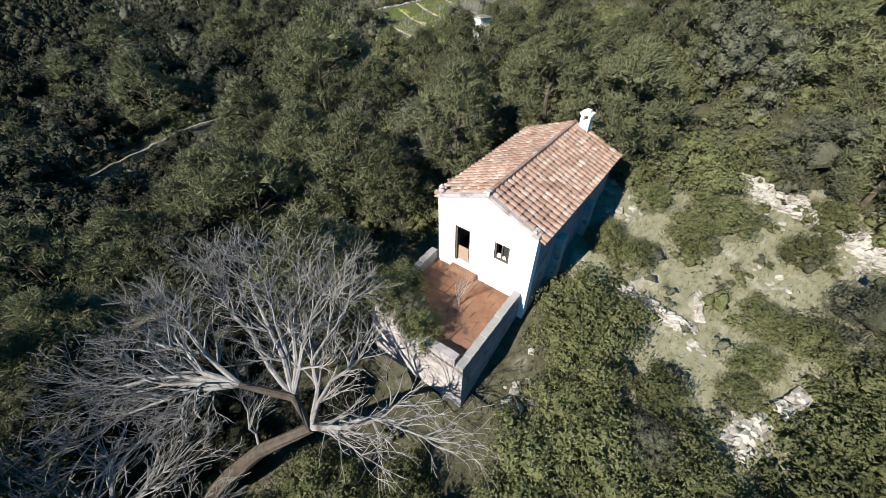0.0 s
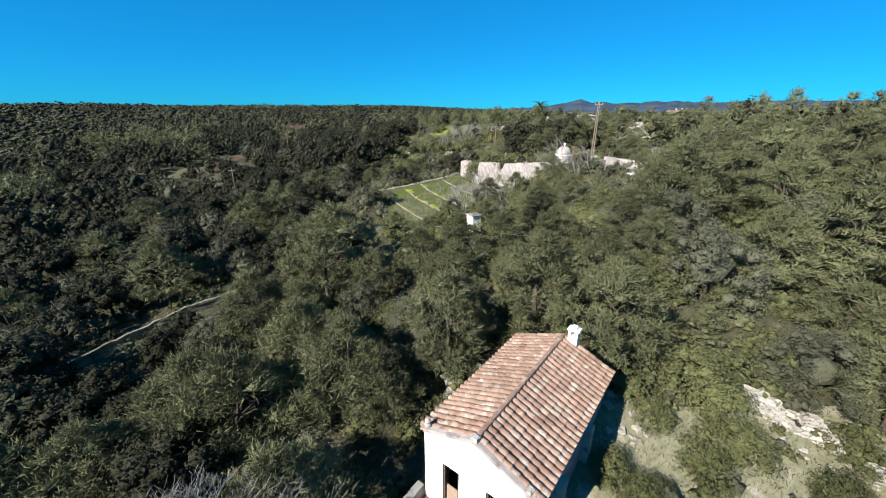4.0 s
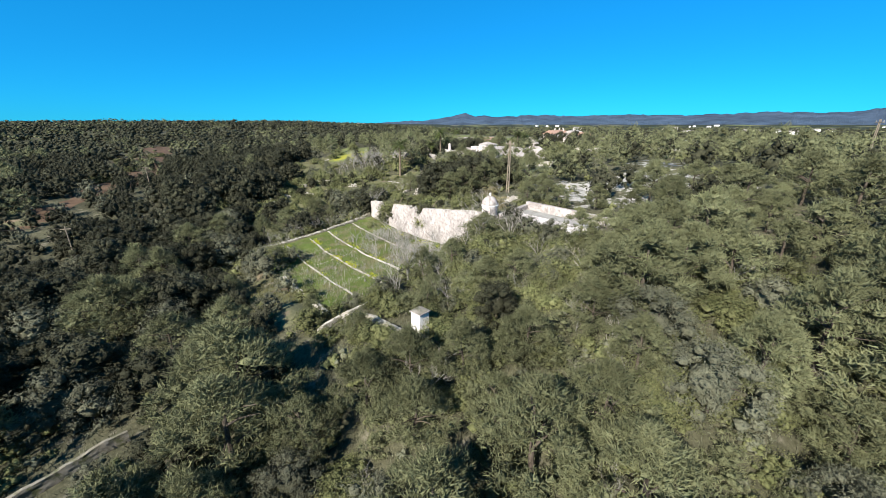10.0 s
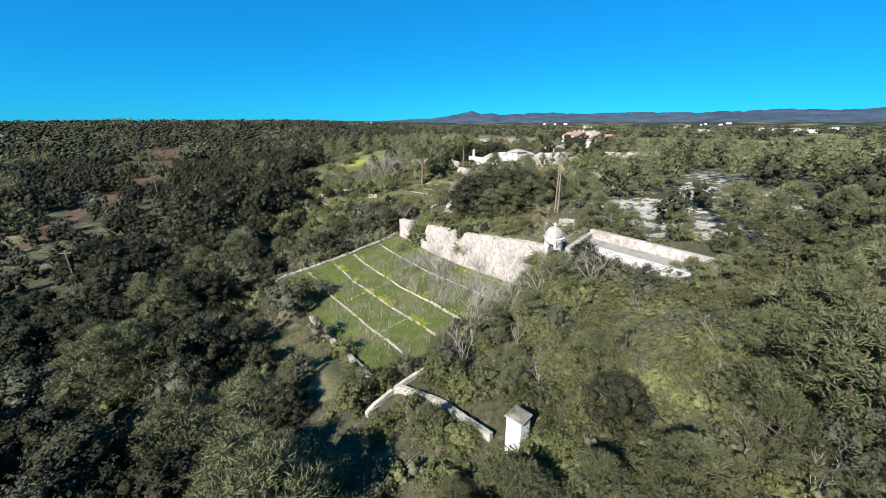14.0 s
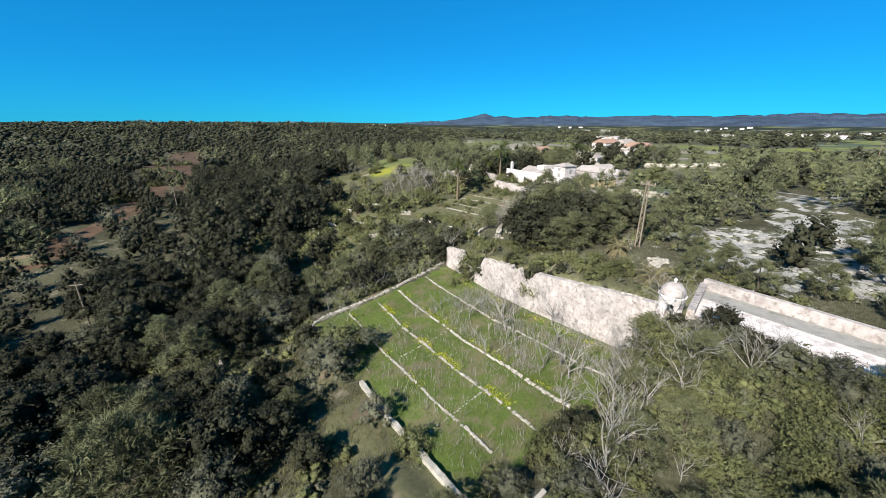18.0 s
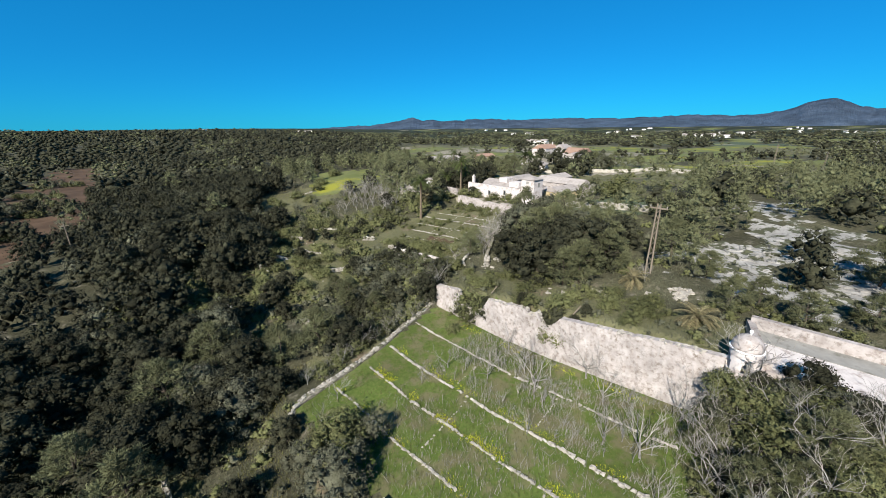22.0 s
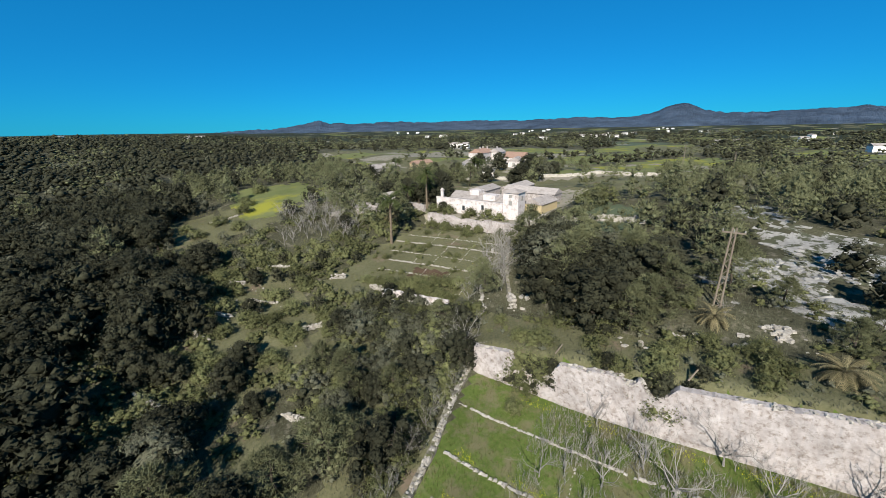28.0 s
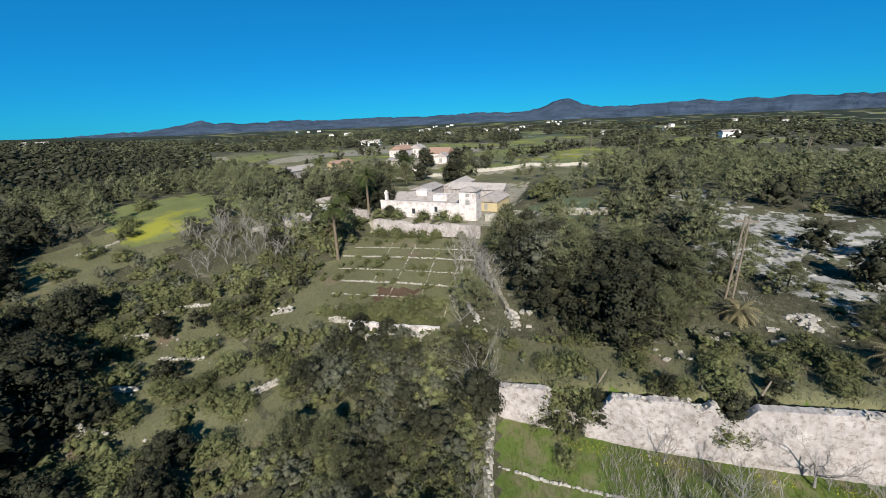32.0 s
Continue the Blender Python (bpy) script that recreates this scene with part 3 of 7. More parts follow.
for s0, u0, s1, u1 in ((13.4, 0.6, 13.8, 11.5), (16.5, 12.4, 17.2, 20.2), (28.5, 16.5, 29.5, 25), (24, 6.2, 24.4, 11.4)):
    stone_row("stone_edging", "low overgrown stone edging across the garden strips", [at_su(s0, u0), at_su(s1, u1)], 0.7, 1, 1, "edging", -0.05, 0.6)
ragged_wall("wall_terrace_low", "low rubble retaining wall at the foot of the garden", [at_su(18.5, 25.4), at_su(26, 25.5), at_su(37, 25.2)], 0.6, lambda d: float(garden_z(18.5 + d, 25)) + 0.5, M["rubble"], "retaining wall", 11, 0.4, -1.4, 0.4)
END_WALL = [at_su(-1.0, -2.0)[:2], at_su(-0.7, 1.0)[:2], at_su(-0.3, 6)[:2], at_su(1.2, 12)[:2], at_su(1.9, 18)[:2], at_su(2.4, 25)[:2]]
stone_row("stone_wall", "low tumbled mossy stone wall closing the garden strips", [at_su(-0.7, 1.0), at_su(-0.4, 4.4), at_su(0.3, 8), at_su(1.2, 12), at_su(1.9, 18), at_su(2.0, 24), at_su(3.2, 27)], 0.5, 2, 2, "stone wall", 0.0, 0.95)

# ---------------------------------------------------------------- domed gazebo and water tank
gz = thing("gazebo", "small round whitewashed gazebo with a ribbed stone dome and ball finial", "gazebo", Matrix.Translation((18.95, 61.65, 0.2)))
b = Build()
R, Z0, ZS, ZT = 1.14, 8.6, 11.75, 11.75
SEG = 48
for i in range(SEG):
    a0, a1 = 2 * math.pi * i / SEG, 2 * math.pi * (i + 1) / SEG
    am = (math.degrees((a0 + a1) / 2)) % 90
    opening = abs(am - 45) < 19
    z0 = Z0
    if opening:
        z0 = 10.45 + 0.75 * math.sqrt(max(0.0, 1 - ((am - 45) / 19.5) ** 2))
    vv = [(r * math.cos(a), r * math.sin(a), z) for z in (z0, ZS) for r, a in ((R, a0), (R, a1), (R - 0.28, a1), (R - 0.28, a0))]
    b.add(vv, [(3, 2, 1, 0), (4, 5, 6, 7), (0, 1, 5, 4), (1, 2, 6, 5), (2, 3, 7, 6), (3, 0, 4, 7)])
    if opening:
        vv = [(r * math.cos(a), r * math.sin(a), z) for z in (Z0, 9.75) for r, a in ((R, a0), (R, a1), (R - 0.28, a1), (R - 0.28, a0))]
        b.add(vv, [(3, 2, 1, 0), (4, 5, 6, 7), (0, 1, 5, 4), (1, 2, 6, 5), (2, 3, 7, 6), (3, 0, 4, 7)])
part("drum", b, M["limewash"], gz)
part("cornice", Build().lathe([(1.1, 11.7), (1.24, 11.74), (1.27, 11.82), (1.15, 11.88)], sides=36), M["white"], gz)
part("dome", Build().lathe([(1.16 * math.cos(t), 11.86 + 1.25 * math.sin(t)) for t in [i * math.pi / 2 / 10 for i in range(10)]] + [(0.08, 13.11)], sides=36), M["oldwhite"], gz, "weathered pale grey dome", True)
part("finial", Build().lathe([(0.1, 13.1), (0.07, 13.25), (0.14, 13.33), (0.16, 13.42), (0.1, 13.52), (0.02, 13.56)], sides=16), M["white"], gz, "", True)
TK = [Vector((27.2, 65.6, 0)), Vector((33.0, 51.2, 0)), Vector((26.4, 49.0, 0)), Vector((20.3, 60.5, 0))]
tank = thing("water_tank", "long empty whitewashed masonry irrigation tank with pale floor", "water tank")


def coping(p, q, w, z0, z1, jit, rnd):
    bb = Build()
    d = q - p
    m = Matrix.Translation((p.x, p.y, 0)) @ Matrix.Rotation(math.atan2(d.y, d.x), 4, "Z")
    k = max(1, int(d.length / 1.5))
    for i in range(k):
        x0, x1 = d.length * i / k, d.length * (i + 1) / k
        bb.box(x0, x1, -w / 2, w / 2, z0, z1 + rnd.uniform(-jit, jit), m)
    return bb


for p, q, z1 in ((TK[0], TK[1], 11.3), (TK[1], TK[2], 10.7), (TK[2], TK[3], 10.2), (TK[3], TK[0], 10.8)):
    part("tank_wall", coping(p, q, 0.65, 7.6, z1, 0.0, rs).weld(), M["oldwhite"], tank)
fl = Build()
fl.add([(*TK[i][:2], 10.05) for i in range(4)] + [(*TK[i][:2], 8.9) for i in range(4)], [(3, 2, 1, 0), (4, 5, 6, 7), (0, 1, 5, 4), (1, 2, 6, 5), (2, 3, 7, 6), (3, 0, 4, 7)])
part("tank_floor", fl, M["limewash"], tank, "pale limewashed floor")
bench = Build()
d_ = (TK[1] - TK[0])
m_ = Matrix.Translation((TK[0].x, TK[0].y, 0)) @ Matrix.Rotation(math.atan2(d_.y, d_.x), 4, "Z")
bench.box(0.34, d_.length - 0.34, -2.9, -0.34, 9.9, 10.1, m_)
part("ledge", bench, M["cement"], tank, "grey cement ledge")

# ---------------------------------------------------------------- pillar shrine and stone walls by the path
ps = thing("gate_pillar", "tall square whitewashed pillar with a low grey hipped cap", "pillar", Matrix.Translation((3.5, 38.7, 0)) @ Matrix.Rotation(0.55, 4, "Z"))
part("shaft", Build().box(-0.52, 0.52, -0.52, 0.52, 5.2, 8.5, bev=0.03), M["white"], ps)
part("plinth", Build().box(-0.62, 0.62, -0.62, 0.62, 5.0, 5.7, bev=0.03), M["oldwhite"], ps)
part("moulding", Build().box(-0.62, 0.62, -0.62, 0.62, 8.47, 8.62, bev=0.04), M["oldwhite"], ps)
cap = Build()
cap.add([(-0.6, -0.6, 8.62), (0.6, -0.6, 8.62), (0.6, 0.6, 8.62), (-0.6, 0.6, 8.62), (0, 0, 8.74)], [(3, 2, 1, 0), (0, 1, 4), (1, 2, 4), (2, 3, 4), (3, 0, 4)])
part("cap", cap, M["earthwall"], ps, "weathered grey tile cap")


def wall_over(name, label, pts, h, thick, mat, seed, rag=0.15, category="stone wall"):
    """A wall that follows the ground at height h."""
    pl = [Vector((*p, 0)) for p in pts]
    cum = [0.0]
    for a, c in zip(pl, pl[1:]):
        cum.append(cum[-1] + (c - a).length)

    def top(s):
        i = max(k for k in range(len(pl) - 1) if cum[k] <= s + 1e-6)
        p = pl[i] + (pl[i + 1] - pl[i]) * ((s - cum[i]) / (cum[i + 1] - cum[i]))
        return ground(p.x, p.y) + h
    return ragged_wall(name, label, pts, thick, top, mat, category, seed, rag)


wall_over("wall_garden_end", "broad low mossy rubble wall closing the garden strips", END_WALL, 0.25, 1.0, M["earthwall"], 26, 0.3)
wall_over("wall_path", "low whitewashed stone path wall with cement top", [(2.4, 40.2), (0.2, 44.6), (-3.1, 49.0)], 0.65, 0.42, M["stone"], 21)
wall_over("wall_path_branch", "low pale stone wall running down the slope", [(-3.3, 48.9), (-5.6, 47.4)], 0.65, 0.42, M["stone"], 22)
wall_over("wall_path_upper", "low pale stone wall climbing to the garden", [(-3.0, 49.3), (-0.6, 50.5), (0.6, 51.2)], 0.65, 0.42, M["stone"], 23)
wall_over("wall_boundary", "dry-stone boundary wall with pale capping in the wood", [(-20.6, 41.4), (-22.2, 40.4), (-25.6, 38.0), (-29.4, 35.0), (-33, 30.3), (-36, 25)], 1.0, 0.42, M["earthwall"], 24)

# ---------------------------------------------------------------- left terraces and lower garden walls
for i, (pts, h) in enumerate((([(-25.5, 140.5), (-22.5, 131.5)], 1.2), ([(-22.5, 131.5), (-21.0, 128.8)], 0.9), ([(-19.5, 137.5), (-17.0, 134.5)], 0.7), ([(-13.5, 139.5), (-9.5, 134)], 0.5),
                                ([(-30.5, 123.0), (-27.5, 118.0)], 1.0), ([(-11, 150.8), (-7, 149.5), (-4, 146)], 0.6), ([(-15.5, 147.5), (-13, 145.5)], 0.9), ([(-9, 122), (-5.5, 120.8)], 0.8), ([(0.5, 135), (3.2, 132.5)], 1.2),
                                ([(4.3, 125.2), (5.9, 121.9)], 0.9), ([(3.9, 116.5), (6.8, 111.5), (9.3, 106.6)], 1.3), ([(-16, 108), (-13, 104)], 0.8), ([(-33, 104), (-29, 101)], 0.7), ([(-31, 84), (-29.5, 80)], 0.9), ([(-33, 186), (-27, 184)], 0.4), ([(-14, 195.5), (-6, 194)], 0.4), ([(-34, 200), (-28, 203)], 0.5))):
    stone_row("terrace_wall", "short pale dry-stone terrace wall on the grassy slope", [(*p, 0) for p in pts], 0.46, 1, max(2, int(h / 0.2)), "stone wall", 0.0, 1.15)
for b_, a0, a1, ly in ((-8.5, 2, 22, 1), (-4.2, 1, 22.5, 1), (0, 0, 23.5, 2), (4.6, -3, 23, 1), (9.75, -5, 23, 2), (14.2, -5, 22, 1)):
    stone_row("plot_edging", "pale stone edging of an overgrown garden plot", [at_lg(a0, b_), at_lg((a0 + a1) / 2, b_ + 0.3), at_lg(a1, b_)], 0.5, 1, ly, "edging", -0.04, 0.8)
for a0, b0, a1, b1_ in ((6.4, 0.0, 2.5, 18.5), (16.9, -6.4, 13.5, 18.0), (11.6, -8.0, 8.2, 18.2), (21.6, -8.0, 18.6, 17.5)):
    stone_row("plot_path", "narrow pale path edging between garden plots", [at_lg(a0, b0), at_lg(a1, b1_)], 0.75, 1, 1, "edging", -0.06, 0.65)
stone_row("lane_wall", "tall ruined rubble wall beside a sunken lane", [(15.6, 100.8, 0), (17, 102.8, 0)], 0.5, 2, 4, "stone wall", 0.0, 1.5)
wall_over("wall_lane", "tall ruined rubble wall beside a sunken lane", [(17, 103), (20.5, 107), (23, 109.6), (27, 113), (31, 117), (38, 123)], 1.0, 0.7, M["earthwall"], 64, 0.9)
stone_row("lane_wall", "broken rubble wall beside a sunken lane", [(12.0, 103.5, 0), (17.5, 110.0, 0), (23.0, 115, 0), (31, 121, 0)], 0.5, 1, 2, "stone wall", 0.0, 1.3)
wall_over("wall_lower_terrace", "low whitewashed retaining wall of the lower terrace", [at_lg(22.6, -13.4)[:2], at_lg(15, -13.6)[:2], at_lg(9.5, -13.4)[:2]], 1.7, 0.6, M["limewash"], 65, 0.2)
wall_over("wall_lower_plot", "short whitewashed wall by the overgrown plots", [at_lg(4.5, -9)[:2], at_lg(8, -8.6)[:2]], 0.9, 0.6, M["oldwhite"], 66, 0.2)
wall_over("wall_field", "rubble wall at the edge of a crop field", [(45, 125), (51.3, 119.8), (55.5, 109.8), (58, 103)], 1.5, 0.7, M["rubble"], 63, 0.4)
stone_row("stone_wall", "tumbled wall of bleached limestone rocks on the open hillside", [(16.6, 18.6, 0), (17.9, 17.4, 0), (20.2, 15.7, 0), (21.8, 13.6, 0), (24.6, 11.6, 0)], 0.36, 5, 2, "stone wall", 0.0, 0.95)
stone_row("stone_wall", "short tumbled line of pale stones in the scrub", [(8.5, 12.3, 0), (10.0, 11.1, 0), (11.6, 9.9, 0)], 0.42, 2, 2, "stone wall", -0.03, 0.9)
stone_row("stone_wall", "short tumbled line of pale stones in the scrub", [(12.3, 11.9, 0), (11.7, 10.2, 0)], 0.42, 1, 2, "stone wall", -0.03, 0.9)
stone_row("stone_wall", "heap of bleached stones from a fallen wall", [(11.6, 5.6, 0), (12.6, 6.4, 0), (13.6, 6.8, 0), (15.2, 7.6, 0)], 0.42, 2, 2, "stone wall", -0.03, 1.0)

# ---------------------------------------------------------------- loose stones
b = Build()
rl = random.Random(3)


def stones_at(x, y, n, spread, lo, hi):
    for _ in range(int(n * 0.6)):
        px, py = rl.gauss(x, spread), rl.gauss(y, spread)
        k = 0.75 * rl.uniform(lo, hi)
        m = Matrix.Translation((px, py, ground(px, py) - 0.1 * k)) @ Euler((rl.uniform(-.4, .4), rl.uniform(-.4, .4), rl.uniform(0, 6))).to_matrix().to_4x4()
        b.box(-k / 2, k / 2, -k * 0.4, k * 0.4, 0, k * 0.5, m, 0.12 * k, rl, 0.12 * k)


for x, y, n, sp, lo, hi in ((11.4, 9.9, 20, 0.5, 0.15, 0.6), (12.2, 6.2, 30, 0.5, 0.2, 0.7), (20.5, 15.0, 90, 1.2, 0.12, 0.4), (17.4, 17.8, 60, 0.7, 0.12, 0.4), (23.4, 12.4, 70, 0.9, 0.12, 0.4), (21.6, 13.9, 70, 0.8, 0.12, 0.45), (3.4, 8.0, 30, 0.5, 0.15, 0.4), (10.6, 17.6, 22, 0.7, 0.2, 0.6), (9.9, 15.6, 16, 0.6, 0.15, 0.4), (16.3, 12.4, 16, 0.6, 0.1, 0.4), (13, 4.2, 14, 0.5, 0.2, 0.5),
                            (1.5, 22.0, 16, 0.8, 0.4, 1.1), (-3, 9, 24, 3.0, 0.1, 0.35), (24.5, 76, 14, 1.0, 0.4, 1.1), (28.6, 74.0, 60, 0.8, 0.3, 1.1), (22, 80, 12, 1.0, 0.3, 0.8), (17, 84, 14, 1.4, 0.3, 0.8), (28, 71, 14, 1.2, 0.3, 0.9), (16, 101, 20, 1.2, 0.4, 1.0),
                            (12.0, 105.5, 26, 1.0, 0.3, 0.9), (8, 42, 10, 1.5, 0.2, 0.6), (-20, 128, 60, 6.0, 0.15, 0.6), (-14, 140, 60, 5.0, 0.15, 0.6)):
    stones_at(x, y, n, sp, lo, hi)
tagged(part("scattered_stones", b, M["stone"]), "scattered pale limestone rocks lying in the grass", "stones", "", "stuff")
b = Build()
for _ in range(420):
    px, py = rl.uniform(37, 60), rl.uniform(58, 85)
    if int(cover(np.array([px]), np.array([py]))[0]) != 6:
        continue
    k = rl.uniform(0.7, 2.6)
    m = Matrix.Translation((px, py, ground(px, py) - 0.12 * k)) @ Euler((rl.uniform(-.15, .15), rl.uniform(-.15, .15), rl.uniform(0, 6))).to_matrix().to_4x4()
    b.box(-k / 2, k / 2, -k * 0.4, k * 0.4, 0, k * 0.1 + 0.1, m, 0.08 * k, rl, 0.04 * k)
tagged(part("limestone_slabs", b, M["karst"]), "bare grey-white limestone slabs between low scrub", "rock", "", "stuff")

# ---------------------------------------------------------------- the chapel
HX, HY, EV, AP, FL = -4.92, 8.8, 6.0, 7.0, 2.45
house = thing("stone_cottage", "small whitewashed stone cottage with clay tile roof and walled terrace", "house", HOUSE)
T = 0.4


def gable_z(x):
    return EV + (AP - EV) * (1 - abs(x - HX / 2) / (-HX / 2))


DOOR, WIN = (-3.95, -3.12, FL + 0.25, 4.85), (-1.85, -1.12, 3.95, 4.92)
b = Build()
xs = [HX, DOOR[0], DOOR[1], HX / 2, WIN[0], WIN[1], 0.0]
for x0, x1 in zip(xs, xs[1:]):
    spans = [(-1.2, None)]
    if (x0, x1) == (DOOR[0], DOOR[1]):
        spans = [(-1.2, DOOR[2]), (DOOR[3], None)]
    if (x0, x1) == (WIN[0], WIN[1]):
        spans = [(-1.2, WIN[2]), (WIN[3], None)]
    for z0, z1 in spans:
        za, zb = (gable_z(x0), gable_z(x1)) if z1 is None else (z1, z1)
        b.add([(x0, 0, z0), (x1, 0, z0), (x1, T, z0), (x0, T, z0), (x0, 0, za), (x1, 0, zb), (x1, T, zb), (x0, T, za)],
              [(3, 2, 1, 0), (4, 5, 6, 7), (0, 1, 5, 4), (1, 2, 6, 5), (2, 3, 7, 6), (3, 0, 4, 7)])
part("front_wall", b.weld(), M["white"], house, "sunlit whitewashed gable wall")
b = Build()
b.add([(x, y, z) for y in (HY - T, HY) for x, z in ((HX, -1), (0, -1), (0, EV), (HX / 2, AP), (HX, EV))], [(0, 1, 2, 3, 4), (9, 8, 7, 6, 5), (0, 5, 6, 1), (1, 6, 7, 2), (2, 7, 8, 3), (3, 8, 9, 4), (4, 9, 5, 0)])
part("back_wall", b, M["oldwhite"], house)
# same whitewash as the gable, but its shade is put into a darker colour
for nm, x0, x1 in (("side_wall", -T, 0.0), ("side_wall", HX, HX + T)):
    part(nm, Build().box(x0, x1, T, HY - T, -1.2, EV - 0.02), M["oldwhite"], house, "lime-washed side wall toned darker for its shade")
part("buttress", Build().box(0.0, 0.35, 2.2, 2.8, -1, 4.6, bev=0.04), M["rubble"], house)
part("buttress", Build().box(0.0, 0.35, 5.6, 6.2, -1, 4.6, bev=0.04), M["rubble"], house)
part("floor_slab", Build().box(HX + T, -T, T, HY - T, FL, FL + 0.2), M["terracotta"], house)
# doorway and window
part("door_jamb", Build().box(DOOR[0], DOOR[0] + 0.09, 0.06, 0.3, DOOR[2], DOOR[3]), M["wood"], house)
part("door_jamb", Build().box(DOOR[1] - 0.09, DOOR[1], 0.06, 0.3, DOOR[2], DOOR[3]), M["wood"], house)
part("door_head", Build().box(DOOR[0] + 0.09, DOOR[1] - 0.09, 0.06, 0.3, DOOR[3] - 0.1, DOOR[3]), M["wood"], house)
part("half_door", Build().box(DOOR[0] + 0.11, DOOR[1] - 0.1, 0.16, 0.22, DOOR[2] + 0.02, DOOR[2] + 0.85), M["paledoor"], house, "closed faded lower half-door")
part("door_step", Build().box(DOOR[0] - 0.1, DOOR[1] + 0.55, -0.36, 0, FL - 0.3, FL + 0.02, bev=0.03), M["terracotta"], house, "worn terracotta doorstep")
wf = part("window_frame", Build().box(WIN[0], WIN[0] + 0.08, 0.05, 0.2, WIN[2], WIN[3]).box(WIN[1] - 0.08, WIN[1], 0.05, 0.2, WIN[2], WIN[3]).box(WIN[0] + 0.08, WIN[1] - 0.08, 0.05, 0.2, WIN[3] - 0.08, WIN[3]).box(WIN[0] + 0.08, WIN[1] - 0.08, 0.05, 0.2, WIN[2], WIN[2] + 0.08).box(-1.52, -1.46, 0.05, 0.18, WIN[2] + 0.08, WIN[3] - 0.08), M["wood"], house)
part("pane", Build().box(-1.455, WIN[1] - 0.085, 0.12, 0.128, WIN[2] + 0.3, WIN[3] - 0.085), M["glass"], wf)
part("rag", Build().box(-1.74, -1.3, 0.1, 0.18, WIN[2] + 0.09, WIN[2] + 0.26, None, 0.03, rs), M["white"], wf)
# roof bed, then single tiles
b = Build()
ov = 0.28
for sgn in (1, -1):
    xa, xb = HX / 2, (ov if sgn == 1 else HX - ov)
    za, zb = AP + 0.02, AP + 0.02 - (AP - EV) / (-HX / 2) * abs(xb - HX / 2)
    b.add([(xa, 0.05, za), (xb, 0.05, zb), (xb, HY + 0.05, zb), (xa, HY + 0.05, za), (xa, 0.05, za - 0.12), (xb, 0.05, zb - 0.1), (xb, HY + 0.05, zb - 0.1), (xa, HY + 0.05, za - 0.12)],
          [(0, 1, 2, 3), (7, 6, 5, 4), (0, 4, 5, 1), (1, 5, 6, 2), (2, 6, 7, 3), (3, 7, 4, 0)])
roof = part("roof", b, M["tile"], house, "sagging clay tile roof")
SL = math.hypot(-HX / 2 + ov, (AP - EV) / (-HX / 2) * (-HX / 2 + ov))
PITCH = math.atan2(AP - EV, -HX / 2)
TR, TC = 8, 27
TLEN, TW = SL / TR * 1.16, HY / TC


def tile_mesh(k):
    b = Build()
    n_ = 6
    for y_, (r, dz) in enumerate(((TW * 0.47, 0.03), (TW * 0.41, 0.0))):
        for i in range(n_ + 1):
            a = math.pi * i / n_
            b.v.append((TLEN / 2 if y_ == 0 else -TLEN / 2, -r * math.cos(a), dz + r * 0.85 * math.sin(a)))
    for y_, (r, dz) in enumerate(((TW * 0.4, 0.03), (TW * 0.34, 0.0))):
        for i in range(n_ + 1):
            a = math.pi * i / n_
            b.v.append((TLEN / 2 if y_ == 0 else -TLEN / 2, -r * math.cos(a), dz + r * 0.85 * math.sin(a)))
    q = n_ + 1
    for i in range(n_):
        b.f.append((i, i + 1, q + i + 1, q + i))
        b.f.append((2 * q + i + 1, 2 * q + i, 3 * q + i, 3 * q + i + 1))
        b.f.append((i + 1, i, 2 * q + i, 2 * q + i + 1))
    return b.mesh("tile", M["tile"])


TILE = tile_mesh(0)
rest = Build()
for sgn in (1, -1):
    for c in range(TC):
        for r in range(TR):
            dd = SL * (r + 0.5) / TR
            x = HX / 2 + sgn * dd * math.cos(PITCH)
            z = AP + 0.05 - dd * math.sin(PITCH) - 0.05 * math.sin(math.pi * (c + 0.5) / TC) + rs.uniform(-0.012, 0.012)
            m = Matrix.Translation((x, 0.08 + TW * (c + 0.5) + rs.uniform(-0.02, 0.02), z)) @ Matrix.Rotation(0 if sgn == 1 else math.pi, 4, "Z") @ Matrix.Rotation(PITCH - 0.03, 4, "Y") @ Matrix.Rotation(rs.uniform(-0.05, 0.05), 4, "Z")
            if sgn == 1 or c < 10:
                part("tile", TILE, None, roof, m=m)
            else:
                rest.add([m @ v.co for v in TILE.vertices], [tuple(q.vertices) for q in TILE.polygons])
tagged(part("tiles", rest, M["tile"], roof), kind="stuff")
for i in range(19):
    y0 = 0.1 + (HY - 0.15) * i / 19
    part("ridge_tile", Build().tube([(HX / 2, y0, AP + 0.08), (HX / 2, y0 + 0.48, AP + 0.1)], [0.13, 0.11], 8), M["tile"], roof)
b = Build()
for sgn in (1, -1):
    n_ = 12
    for i in range(n_):
        x0, x1 = HX / 2 + sgn * (-HX / 2 + 0.02) * i / n_, HX / 2 + sgn * (-HX / 2 + 0.02) * (i + 1) / n_
        b.add([(x, y, gable_z(x) + dz) for x in (x0, x1) for y in (-0.06, 0.2) for dz in (-0.04, 0.13)], [(0, 1, 3, 2), (4, 6, 7, 5), (0, 4, 5, 1), (2, 3, 7, 6), (1, 5, 7, 3), (0, 2, 6, 4)])
part("verge", b.weld(), M["oldwhite"], house, "whitewashed verge along the gable")
part("finial", Build().lathe([(0.12, 6.05), (0.1, 6.25), (0.16, 6.32), (0.09, 6.42), (0.13, 6.5), (0.02, 6.62)], HX + 0.12, 0.1, 10), M["oldwhite"], house)
